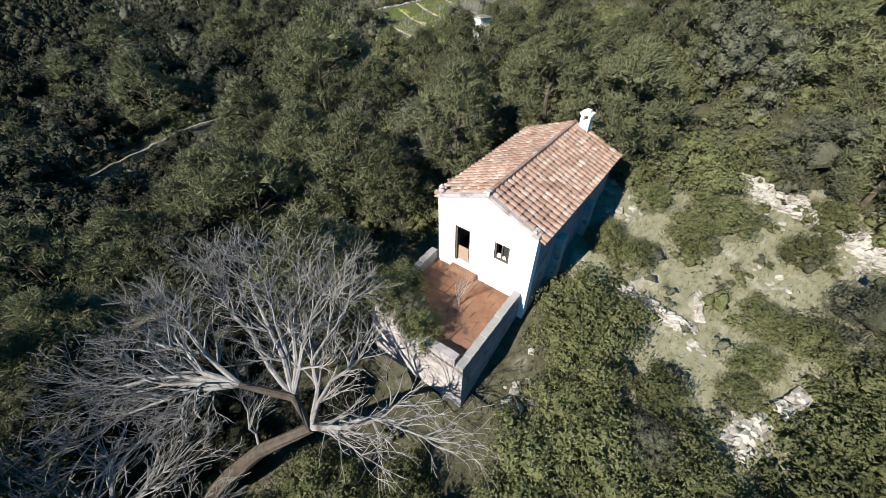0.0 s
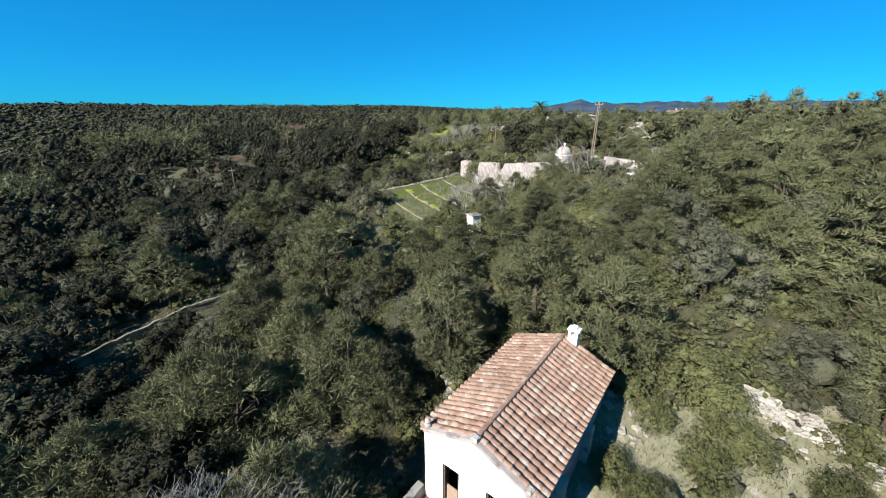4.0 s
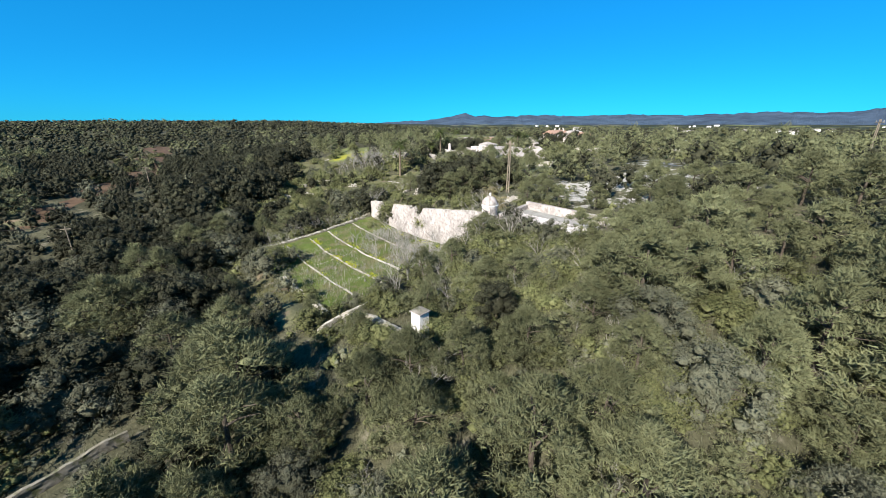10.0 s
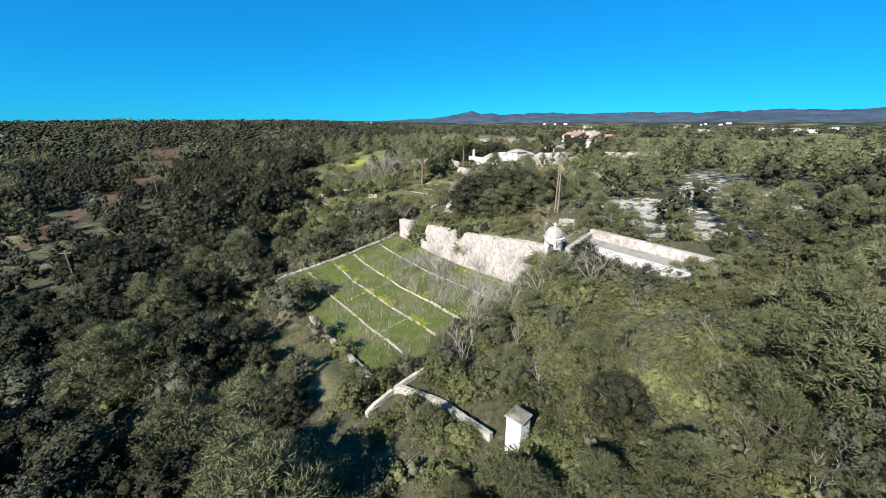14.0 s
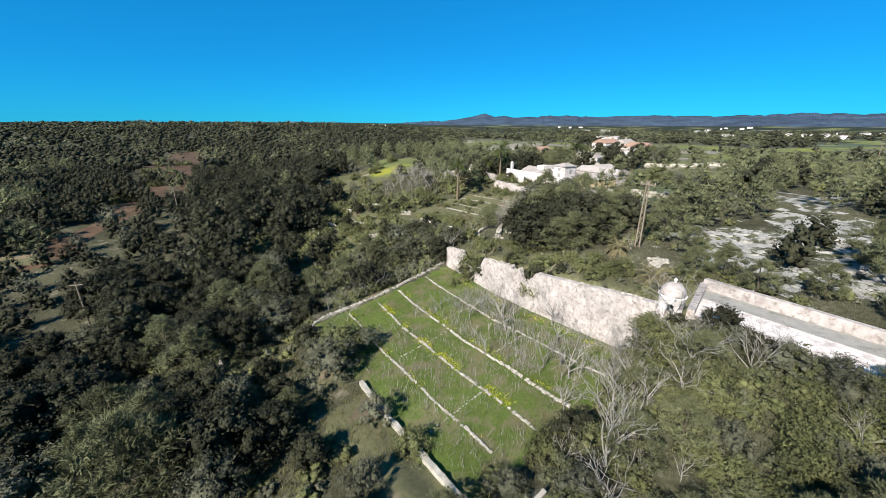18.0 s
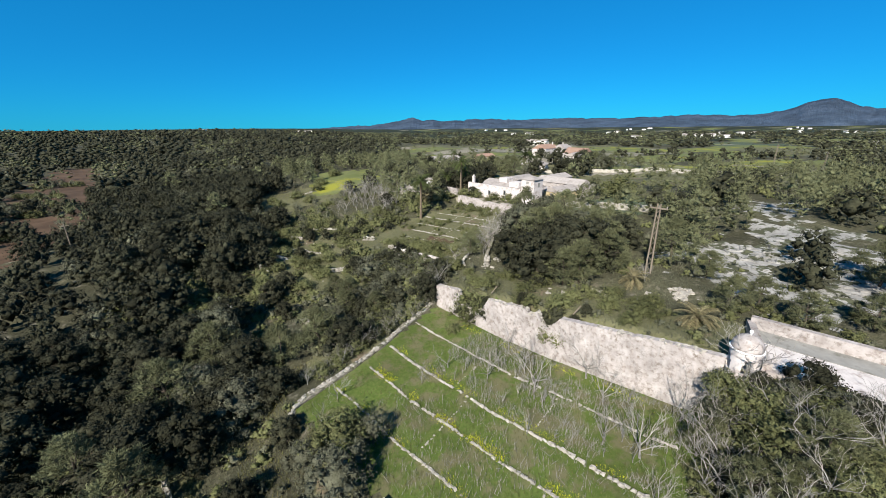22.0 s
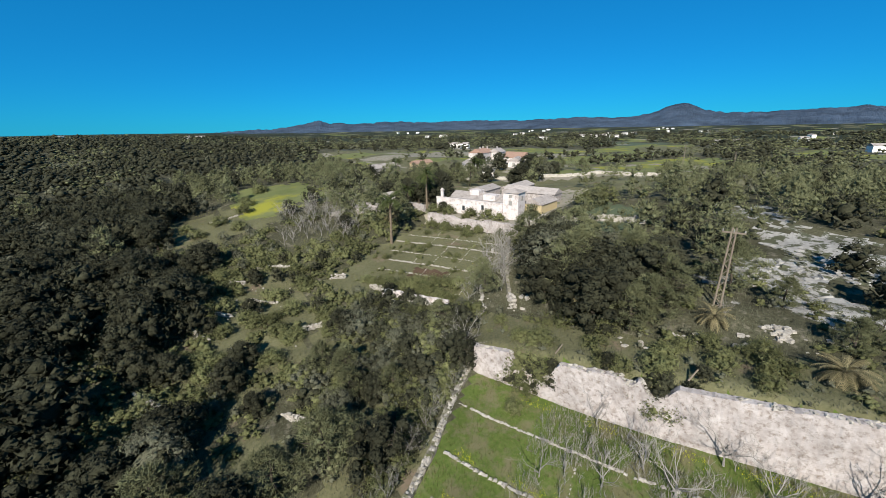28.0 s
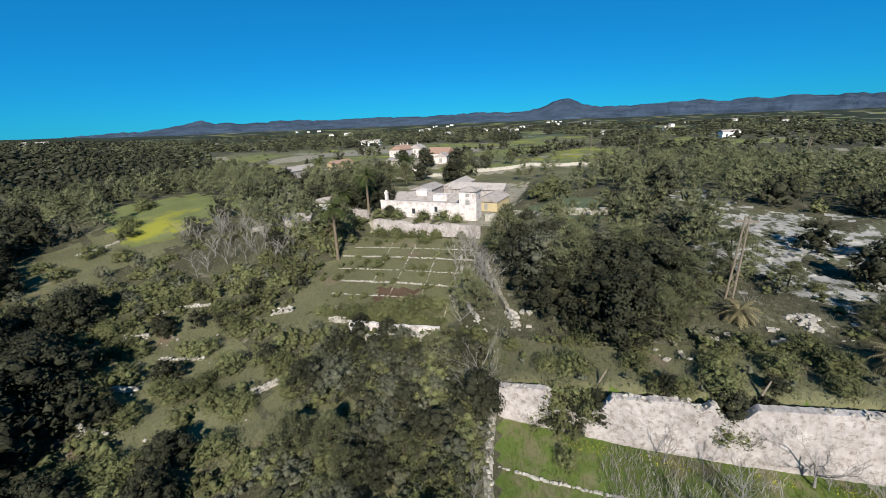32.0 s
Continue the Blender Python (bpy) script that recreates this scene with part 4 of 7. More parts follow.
part("finial", Build().box(-0.35, -0.1, -0.05, 0.25, 6.0, 6.3, None, 0.03, rs, 0.04), M["stone"], house)
part("finial", Build().box(HX / 2 - 0.15, HX / 2 + 0.15, -0.08, 0.2, 7.02, 7.22, None, 0.03, rs, 0.04), M["oldwhite"], house)
bell = part("chimney", Build().box(-2.15, -1.65, 8.45, 8.85, 6.6, 7.35, bev=0.03).box(-2.15, -2.03, 8.45, 8.85, 7.33, 7.67).box(-1.77, -1.65, 8.45, 8.85, 7.33, 7.67).box(-2.22, -1.58, 8.4, 8.9, 7.65, 7.78, bev=0.03).box(-2.05, -1.75, 8.5, 8.8, 7.76, 7.92, bev=0.04), M["white"], house, "whitewashed open-topped chimney")
# terrace
tx0, tx1, ty = -5.35, -0.25, -4.5
ter = part("terrace", Build().box(tx0, tx1, ty, -0.003, -2.6, 2.15), M["oldwhite"], house, "raised walled terrace")
part("terrace_bed", Build().box(tx0 + 0.36, tx1 - 0.36, ty + 0.36, -0.01, 2.146, 2.165), M["terracotta"], ter)
for i in range(10):
    for j in range(8):
        x0, y0 = tx0 + 0.4 + i * 0.43, ty + 0.4 + j * 0.48
        if rs.random() < 0.4:
            continue
        part("paver", Build().box(x0, x0 + 0.41, y0, y0 + 0.46, 2.15, 2.19 + rs.uniform(-0.01, 0.012), bev=0.008), M["terracotta"], ter)


def parapet(p, q, z1, seed):
    b = Build()
    p, q = Vector(p), Vector(q)
    d = q - p
    k = int(d.length / 0.5)
    r = random.Random(seed)
    m = Matrix.Translation(p) @ Matrix.Rotation(math.atan2(d.y, d.x), 4, "Z")
    for i in range(k):
        f = (i + 0.5) / k
        b.box(d.length * i / k, d.length * (i + 1) / k, -0.17, 0.17, 2.0, z1(f) + r.uniform(-0.03, 0.03), m)
    return b.weld()


part("parapet", parapet((tx1 - 0.17, -0.005, 0), (tx1 - 0.17, ty, 0), lambda f: 2.75 - 0.4 * f, 1), M["cement"], house, "grey cement parapet")
part("parapet", parapet((tx0 + 0.17, -0.005, 0), (tx0 + 0.17, ty + 0.3, 0), lambda f: 2.75 - 0.35 * f, 2), M["cement"], house, "grey cement parapet")
part("parapet", parapet((tx0 + 0.4, ty + 0.17, 0), (tx1 - 0.4, ty + 0.17, 0), lambda f: 2.75 - 0.15 * f - 0.75 * math.exp(-((f - 0.42) / 0.2) ** 2), 3), M["oldwhite"], house)

# ---------------------------------------------------------------- the manor and other buildings


def gabled(name, label, x, y, rot, lx, ly, eave, ridge, wall, roof_m, z=None, windows=(), category="house", hip=False, chimneys=()):
    """A plain building: walls with window and door openings filled by recessed panes, pitched roof along its local x."""
    z0 = ground(x, y) if z is None else z
    t = thing(name, label, category, Matrix.Translation((x, y, z0)) @ Matrix.Rotation(radians(rot), 4, "Z"))
    hx, hy = lx / 2, ly / 2
    b = Build()
    b.box(-hx, hx, -hy, hy, -1.5, eave)
    part("body", b, wall, t)
    b = Build()
    o = 0.25
    ex = hx - (ly / 2 if hip else 0)
    pts = [(-hx - o, -hy - o, eave), (hx + o, -hy - o, eave), (hx + o, hy + o, eave), (-hx - o, hy + o, eave), (-ex - (0 if hip else o), 0, ridge), (ex + (0 if hip else o), 0, ridge)]
    lo = [(p[0], p[1], eave - 0.14) for p in pts[:4]]
    b.add(pts + lo, [(0, 1, 5, 4), (2, 3, 4, 5), (1, 2, 5), (3, 0, 4), (9, 8, 7, 6), (0, 6, 7, 1), (1, 7, 8, 2), (2, 8, 9, 3), (3, 9, 6, 0)])
    r = part("roof", b, roof_m, t)
    if not hip:
        for sx in (-1, 1):
            g = Build()
            g.add([(sx * hx, -hy, eave - 0.1), (sx * hx, hy, eave - 0.1), (sx * hx, 0, ridge - 0.15), (sx * (hx - 0.3), -hy, eave - 0.1), (sx * (hx - 0.3), hy, eave - 0.1), (sx * (hx - 0.3), 0, ridge - 0.15)], [(0, 1, 2), (5, 4, 3), (0, 3, 4, 1), (1, 4, 5, 2), (2, 5, 3, 0)])
            part("gable", g, wall, t)
    for side, pos, w, zb, zt in windows:
        if side in "ns":
            s_ = 1 if side == "n" else -1
            fr = Build().box(pos - w / 2 - 0.08, pos + w / 2 + 0.08, s_ * hy - 0.03, s_ * hy + 0.05, zb - 0.08, zt + 0.08)
            gl_ = Build().box(pos - w / 2, pos + w / 2, s_ * hy + 0.0, s_ * hy + 0.06, zb, zt)
        else:
            s_ = 1 if side == "e" else -1
            fr = Build().box(s_ * hx - 0.03, s_ * hx + 0.05, pos - w / 2 - 0.08, pos + w / 2 + 0.08, zb - 0.08, zt + 0.08)
            gl_ = Build().box(s_ * hx + 0.0, s_ * hx + 0.06, pos - w / 2, pos + w / 2, zb, zt)
        wo = part("window", fr, M["cement"], t)
        part("pane", gl_, M["glass"], wo)
    for cx_, cy_ in chimneys:
        part("chimney", Build().box(cx_ - 0.3, cx_ + 0.3, cy_ - 0.25, cy_ + 0.25, eave, ridge + 0.9, bev=0.03).box(cx_ - 0.38, cx_ + 0.38, cy_ - 0.33, cy_ + 0.33, ridge + 0.9, ridge + 1.02), wall, t)
    return t


mn = thing("manor_house", "long whitewashed manor house with parapet and low grey-pink roofs", "house", Matrix.Translation((42.7, 130.3, 0)) @ Matrix.Rotation(radians(17.5), 4, "Z"))
# local: y runs along the front, x goes back from it
part("front_wall", Build().box(0, 0.5, 0, 20, 7.8, 13.85), M["limewash"], mn, "sunlit whitewashed front with a parapet")
part("coping", Build().box(-0.06, 0.56, 0, 20.1, 13.85, 14.0), M["limewash"], mn)
part("end_wall", Build().box(0.5, 13, 19.5, 20, 7.8, 13.4), M["limewash"], mn)
part("end_wall", Build().box(0.5, 13, 0, 0.5, 7.8, 13.2), M["limewash"], mn)
part("back_wall", Build().box(12.5, 13, 0.5, 19.5, 7.8, 13.2), M["limewash"], mn)
part("flat_roof", Build().box(0.5, 5.2, 0.5, 19.5, 13.0, 13.15), M["oldroof"], mn, "flat grey tiled roof terrace")
b = Build()
b.add([(5.2, 0.3, 13.1), (5.2, 19.7, 13.1), (9.2, 19.7, 14.5), (9.2, 0.3, 14.5), (13.2, 0.3, 13.1), (13.2, 19.7, 13.1)], [(0, 1, 2, 3), (3, 2, 5, 4), (0, 3, 4), (1, 5, 2), (0, 4, 5, 1)][::-1])
part("roof", b, M["oldroof"], mn, "low-pitched old tile roof")
part("chimney", Build().box(1.0, 1.6, 18.6, 19.3, 13.1, 15.6, bev=0.04).box(0.9, 1.7, 18.5, 19.4, 15.6, 15.8).box(1.1, 1.5, 18.7, 19.2, 15.8, 16.2, bev=0.05), M["limewash"], mn, "tall white chimney")
part("dormer", Build().box(5.5, 8.5, 5, 8.5, 13.1, 14.6, bev=0.02), M["limewash"], mn)
part("dormer", Build().box(7.5, 10.5, 11, 14, 13.1, 15.2, bev=0.02), M["limewash"], mn)
for y_, zb, w in ((5.5, 11.9, 0.6), (11.2, 11.2, 0.7), (17.4, 11.7, 0.55)):
    wo = part("window", Build().box(-0.05, 0.05, y_ - w / 2 - 0.1, y_ + w / 2 + 0.1, zb - 0.1, zb + 1.2), M["cement"], mn)
    part("pane", Build().box(-0.06, 0.04, y_ - w / 2, y_ + w / 2, zb, zb + 1.1), M["glass"], wo)
tw = gabled("manor_tower", "square whitewashed look-out tower with a hipped tile roof", 45.5, 129.1, 17.5, 4.0, 4.0, 6.6, 7.4, M["limewash"], M["oldroof"], 10.2, (("w", 0.0, 0.8, 3.6, 4.5), ("w", 0.0, 0.7, 5.4, 6.0), ("s", 0.2, 0.7, 4.6, 5.6)), "tower", True)
gabled("outbuilding", "small ochre outbuilding with a pale tile roof", 57.0, 130.5, 12, 9.0, 5.6, 2.4, 3.7, M["ochre"], M["oldroof"], 10.4, (("w", 0.0, 0.7, 0.4, 1.8),))
gabled("outbuilding", "long low farm building with old tile roof", 66.0, 141, 106, 16.0, 6.0, 2.8, 4.2, M["oldwhite"], M["oldroof"], 10.4, (("s", 2.0, 0.8, 0.8, 1.9),))
gabled("outbuilding", "low stone shed with grey roof", 72, 152, 17, 12.0, 6.0, 2.6, 3.8, M["oldwhite"], M["oldroof"], 10.4)
gabled("outbuilding", "low whitewashed annex with flat-pitched roof", 58, 153, 17, 9.0, 6.0, 3.0, 3.9, M["oldwhite"], M["oldroof"], 10.6, (("w", 0, 0.8, 0.8, 2.0),))
ragged_wall("wall_manor_terrace", "tall pale retaining wall below the manor terrace", [(40.1, 122.8), (37.6, 131.0), (35.4, 138.0), (32.6, 147.5)], 1.0, lambda d: 10.4 + 0.2 * math.sin(d * 0.35) + 0.15 * math.sin(d * 1.1), M["oldwhite"], "retaining wall", 71, 0.35, -0.5)
wall_over("wall_manor_low", "low broken stone wall with old benches below the manor", [(30.5, 150.5), (26.5, 156), (17, 167), (12, 170)], 1.0, 0.8, M["rubble"], 72, 0.3, "stone wall")
wall_over("wall_orchard", "pale garden wall with posts", [(33.5, 150.5), (33, 155.5), (29, 161)], 1.8, 0.6, M["oldwhite"], 73, 0.25, "garden wall")
gabled("country_house", "large pale country house with red-brown tiled roof and white chimneys", 146, 252, 20, 16, 10, 6.0, 8.5, M["limewash"], M["redroof"], 10.0, (("s", -4, 1.1, 1.2, 2.9), ("s", 0, 1.1, 1.2, 2.9), ("s", 4, 1.1, 1.2, 2.9), ("w", 0, 1.0, 3.5, 4.8)), chimneys=((4, 1), (-2, 0), (6, -1)))
gabled("white_farmhouse", "tall white gabled farmhouse with tiled roof", 140, 216, 100, 13, 9, 5.4, 8.4, M["limewash"], M["redroof"], 9.6, (("w", -2, 0.9, 1, 2.6), ("w", 2, 0.9, 1, 2.6), ("w", 0, 0.9, 4.2, 5.6), ("n", 3, 1, 1, 2.4), ("n", -3, 1, 1, 2.4)))
gabled("white_farmhouse", "white two-storey house with a square lantern on the roof", 158, 250, 25, 12, 8, 6.2, 8.6, M["limewash"], M["oldroof"], 9.6, (("s", -3, 1, 1, 2.6), ("s", 3, 1, 1, 2.6), ("w", 0, 1, 3.6, 5)), chimneys=((0, 0),))
gabled("farm_building", "long low farm building with grey tile roof", 66, 243, 15, 26, 8, 3.2, 5.0, M["oldwhite"], M["oldroof"], None, (("s", -8, 1.2, 0.4, 2.3), ("s", 2, 1.2, 0.4, 2.3)))
gabled("farm_building", "low ochre farm building with tiled roof", 98, 250, 10, 13, 6, 3.0, 4.5, M["ochre"], M["redroof"], None, (("s", 0, 1.2, 0.4, 2.3),))
gabled("farm_building", "whitewashed barn with a pitched roof", 128, 205, 30, 11, 6, 3.2, 5.0, M["limewash"], M["oldroof"], None, (("w", 0, 1.2, 0.4, 2.3),))
gabled("farm_building", "whitewashed barn beside a lane", 110, 222, 60, 9, 6, 3.2, 5.0, M["limewash"], M["oldroof"], None, (("w", 0, 1.2, 0.4, 2.3),))
gabled("outbuilding", "small whitewashed shed beside the farm lane", 100, 196, 40, 7, 5, 2.8, 4.0, M["limewash"], M["oldroof"], None, (("w", 0, 0.9, 0.4, 2.0),))
wall_over("wall_farm_lane", "pale dry-stone wall along the farm lane", [(82, 196), (100, 180), (125, 152), (160, 116)], 1.3, 0.8, M["rubble"], 81, 0.3)
gabled("garden_hut", "small white hut among the palms", 32.5, 166.5, 10, 5, 4, 2.4, 3.4, M["white"], M["oldroof"], None, (("w", 0, 0.8, 0.3, 1.9),))
gabled("garden_hut", "small ruined whitewashed hut by the garden wall", 22.0, 161.5, -50, 6, 3, 1.9, 2.8, M["oldwhite"], M["oldroof"])
rw = random.Random(12)
for az, d, n_ in ((58.3, 1050, 9), (61, 1400, 4), (52, 900, 2), (47, 1500, 3), (70, 1600, 3), (80, 900, 2), (85, 1300, 2), (36, 1300, 3), (-9, 1250, 3), (4, 1300, 3), (74, 700, 2), (93, 1100, 2), (40, 520, 2), (88, 520, 1), (50, 2300, 4), (66, 2400, 4), (30, 2200, 3)):
    for _ in range(n_):
        a, dd = radians(az + rw.gauss(0, 1.3)), d * rw.uniform(0.93, 1.07)
        x, y = -20 + dd * math.sin(a), 75 + dd * math.cos(a)
        k = rw.uniform(10, 24)
        gabled("far_house", "distant white house with a low tiled roof", x, y, rw.uniform(0, 180), k, k * 0.45, 5.5, 7.5, M["white"], M["oldroof"], None, (("s", -k * 0.25, 1.6, 1, 3.4), ("s", k * 0.25, 1.6, 1, 3.4), ("n", -k * 0.25, 1.6, 1, 3.4), ("n", k * 0.25, 1.6, 1, 3.4)))

# ---------------------------------------------------------------- poles
def pylon(x, y, h, rot, lab="tall two-legged lattice power pole with a crossarm"):
    z = ground(x, y)
    t = thing("power_pylon", lab, "power pole", Matrix.Translation((x, y, z - 0.3)) @ Matrix.Rotation(radians(rot), 4, "Z"), "power line")
    w0, w1 = 0.36, 0.2
    for sx in (-1, 1):
        part("leg", Build().tube([(sx * w0, 0, 0), (sx * w1, 0, h)], [0.12, 0.09], 6), M["pole"], t)
    n_ = int(h / 0.75)
    for i in range(n_):
        z0, z1 = h * i / n_, h * (i + 1) / n_
        wa, wb = w0 + (w1 - w0) * i / n_, w0 + (w1 - w0) * (i + 1) / n_
        sg = 1 if i % 2 else -1
        part("brace", Build().tube([(-sg * wa, 0, z0), (sg * wb, 0, z1)], [0.05, 0.05], 4), M["pole"], t)
    part("crossarm", Build().box(-1.15, 1.15, -0.08, 0.08, h - 0.7, h - 0.52), M["pole"], t)
    for sx in (-1.05, 0, 1.05):
        part("insulator", Build().lathe([(0.05, h - 0.52), (0.09, h - 0.45), (0.05, h - 0.38), (0.09, h - 0.32), (0.03, h - 0.22)], sx, 0, 8), M["cement"], t)


pylon(30.6, 80.6, 10.5, 107)
pylon(117, 71, 12, 60)
pylon(230, 165, 12, 60)
pylon(190, 128, 11, 50)
for x, y, h in ((-55, 99, 8.4), (-63, 156, 8.0)):
    t = thing("utility_pole", "old wooden utility pole with a short crossarm", "utility pole", Matrix.Translation((x, y, ground(x, y) - 0.3)), "power line")
    part("shaft", Build().tube([(0, 0, 0), (0, 0, h)], [0.15, 0.1], 8), M["pole"], t)
    part("crossarm", Build().box(-0.9, 0.9, -0.07, 0.07, h - 0.6, h - 0.45), M["pole"], t)
cab = thing("power_cable", "thin dark sagging cables of the valley power line", "cable")
for dx in (-0.8, 0.0, 0.8):
    ends = [Vector((-150 + dx, 96, 12.5)), Vector((-55 + dx, 99, ground(-55, 99) + 7.75)), Vector((-63 + dx, 156, ground(-63, 156) + 7.35))]
    for p, q in zip(ends, ends[1:]):
        part("cable", Build().tube([p.lerp(q, i / 10) - Vector((0, 0, 1.6 * 4 * (i / 10) * (1 - i / 10))) for i in range(11)], [0.02] * 11, 4), M["dark"], cab)
for s, u in ((13.5, -1.6), (21.5, -1.4), (9.0, -1.7)):
    p = at_su(s, u)
    z = ground(p.x, p.y)
    tagged(part("fallen_post", Build().tube([(p.x, p.y, z + 0.1), (p.x + 0.7, p.y - 0.4, z + 1.3)], [0.09, 0.07], 6), M["pole"]), "grey wooden post leaning over the top of the wall", "post")

# ---------------------------------------------------------------- bare trees


def grow(b, p, d, ln, r, depth, rnd, spread=0.55, up=0.12, kids=(2, 3), sides=5, droop=0.0, minr=0.008, shrink=0.72):
    """A limb that bends and forks."""
    n_ = 4
    pts, rad = [Vector(p)], [r]
    q, dd = Vector(p), Vector(d).normalized()
    for i in range(n_):
        dd = (dd + Vector((rnd.gauss(0, 0.13), rnd.gauss(0, 0.13), rnd.gauss(0, 0.1) + up - droop))).normalized()
        q = q + dd * (ln / n_)
        pts.append(q.copy())
        rad.append(max(minr, r * (1 - 0.38 * (i + 1) / n_)))
    b.tube(pts, rad, sides if r > 0.03 else 3, False)
    if depth <= 0:
        return
    for i in range(rnd.randint(*kids)):
        at = rnd.choice((2, 3, 4, 4))
        w = Vector((rnd.gauss(0, 1), rnd.gauss(0, 1), rnd.gauss(0, 0.7))).normalized()
        nd = (dd + w * spread * rnd.uniform(0.7, 1.4)).normalized()
        grow(b, pts[at], nd, ln * shrink * rnd.uniform(0.75, 1.15), rad[at] * 0.72, depth - 1, rnd, spread, up, kids, sides, droop, minr, shrink)


def dead_tree(name, x, y, stem, limbs, label, seed, trunk_r=0.38):
    """A dead tree: stem and limb tips are places relative to its foot."""
    rnd = random.Random(seed)
    t = thing(name, label, "tree", Matrix.Translation((x, y, ground(x, y) - 0.2)))
    # bark instead of grey deadwood: the trunk's shade is put into the colour
    part("trunk", Build().tube(stem, [trunk_r * (1 - 0.14 * i) for i in range(len(stem))], 9), M["bark"], t, "bark-covered trunk darkened in colour for its shade")
    for (k0, tip, r, dep) in limbs:
        b = Build()
        st, tip = Vector(stem[k0]), Vector(tip)
        mid = (st + tip) / 2 + Vector((rnd.gauss(0, 0.35), rnd.gauss(0, 0.35), 0.35))
        pts = [st, st.lerp(mid, 0.5) + Vector((rnd.gauss(0, 0.12), rnd.gauss(0, 0.12), 0)), mid, mid.lerp(tip, 0.5) + Vector((rnd.gauss(0, 0.15), rnd.gauss(0, 0.15), 0.1)), tip]
        r *= 0.78
        rad = [r, r * 0.85, r * 0.7, r * 0.55, r * 0.4]
        b.tube(pts, rad, 7, False)
        for k in range(1, 5):
            for _ in range(3 if k < 4 else 7):
                dd = (tip - st).normalized() + Vector((rnd.gauss(0, 0.5), rnd.gauss(0, 0.5), rnd.gauss(0.1, 0.35)))
                grow(b, pts[k], dd, 1.05 * (0.75 + 0.1 * k), rad[k] * 0.55, dep, rnd, 0.55, 0.05, (2, 3), 5, 0.02, 0.008, 0.76)
        part("limb", b, M["deadwood"], t)
    return t


dead_tree("dead_pine", -10.3, 4.5, [(0, 0, 0.2), (1.9, 0.5, 2.6), (3.6, 0.7, 4.5), (5.7, 1.0, 5.8), (5.0, 1.8, 6.4), (3.2, 2.0, 6.9)],
          [(5, (-1.3, 2.2, 6.4), 0.15, 3), (5, (-0.8, 1.4, 6.0), 0.12, 3), (5, (-0.6, 3.6, 7.0), 0.15, 3), (5, (-0.9, 3.0, 6.2), 0.11, 3), (5, (0.4, 4.6, 7.3), 0.13, 3), (5, (1.0, 1.3, 5.8), 0.09, 3),
           (4, (1.2, 5.5, 7.4), 0.14, 3), (4, (2.2, 6.2, 7.6), 0.15, 3), (4, (3.2, 6.0, 7.7), 0.13, 3), (4, (4.3, 6.2, 7.6), 0.15, 3), (4, (5.4, 5.4, 7.7), 0.14, 3), (3, (6.4, 4.4, 7.5), 0.14, 3), (3, (7.2, 2.9, 7.0), 0.12, 2),
           (3, (8.4, 1.5, 6.2), 0.16, 2), (3, (9.6, 0.7, 5.8), 0.12, 2), (3, (7.6, 0.1, 5.8), 0.07, 1), (2, (2.6, 2.2, 5.2), 0.07, 2)],
          "huge dead grey pine with bare spreading branches beside the terrace", 4, 0.36)
dead_tree("dead_pine", -11.2, 2.6, [(0, 0, 0), (-0.2, 0.3, 1.6), (-0.6, 0.6, 3.0)], [(2, (-3.0, 1.6, 3.6), 0.14, 3), (2, (-1.6, 2.6, 3.6), 0.13, 3), (2, (0.6, 2.2, 3.4), 0.11, 3), (2, (-3.6, 0.2, 3.2), 0.12, 3), (1, (1.6, 0.6, 2.4), 0.1, 3)], "dead grey pine with bare drooping branches", 9, 0.24)


def bare_mesh(seed, h, wide=0.5, depth=4):
    rnd = random.Random(seed)
    tr, tg = Build(), Build()
    tr.tube([(0, 0, 0), (0.05, 0.03, h * 0.15), (0.02, 0.08, h * 0.3)], [0.026 * h * 0.5 + 0.02, 0.022 * h * 0.5, 0.018 * h * 0.5], 6)
    for i in range(5):
        a = i * 1.26 + rnd.uniform(-0.4, 0.4)
        grow(tg, (0.02, 0.06, h * rnd.uniform(0.12, 0.3)), (wide * math.cos(a), wide * math.sin(a), 1), h * 0.36, 0.014 * h * 0.6, depth - 1, rnd, 0.62, 0.06, (2, 3), 4, 0, 0.006, 0.7)
    return tr.mesh("trunk", M["deadwood"]), tg.mesh("bare_crown", M["twig"])


BARE = [bare_mesh(40, 3.4, 0.7), bare_mesh(41, 3.8, 0.9), bare_mesh(42, 3.0, 0.5), bare_mesh(43, 3.6, 0.8)]
BARE_FAR = [bare_mesh(60 + k, 3.6, 0.6, 3) for k in range(3)]
SAPL = [bare_mesh(50 + k, 2.6, 0.22, 2) for k in range(3)]


def put_tree(name, label, meshes, x, y, rot, k, category="tree", group="", sink=0.1):
    t = thing(name, label, category, Matrix.Translation((x, y, ground(x, y) - sink)) @ Matrix.Rotation(rot, 4, "Z") @ Matrix.Diagonal((k, k, k if k < 1 else k ** 0.8, 1)), group)
    part("trunk", meshes[0], None, t)
    c_ = part("bare_crown" if meshes[1].name.startswith("bare") else "crown", meshes[1], None, t)
    if meshes[1].name.startswith("bare"):
        tagged(c_, kind="stuff")
    return t


rt = random.Random(77)
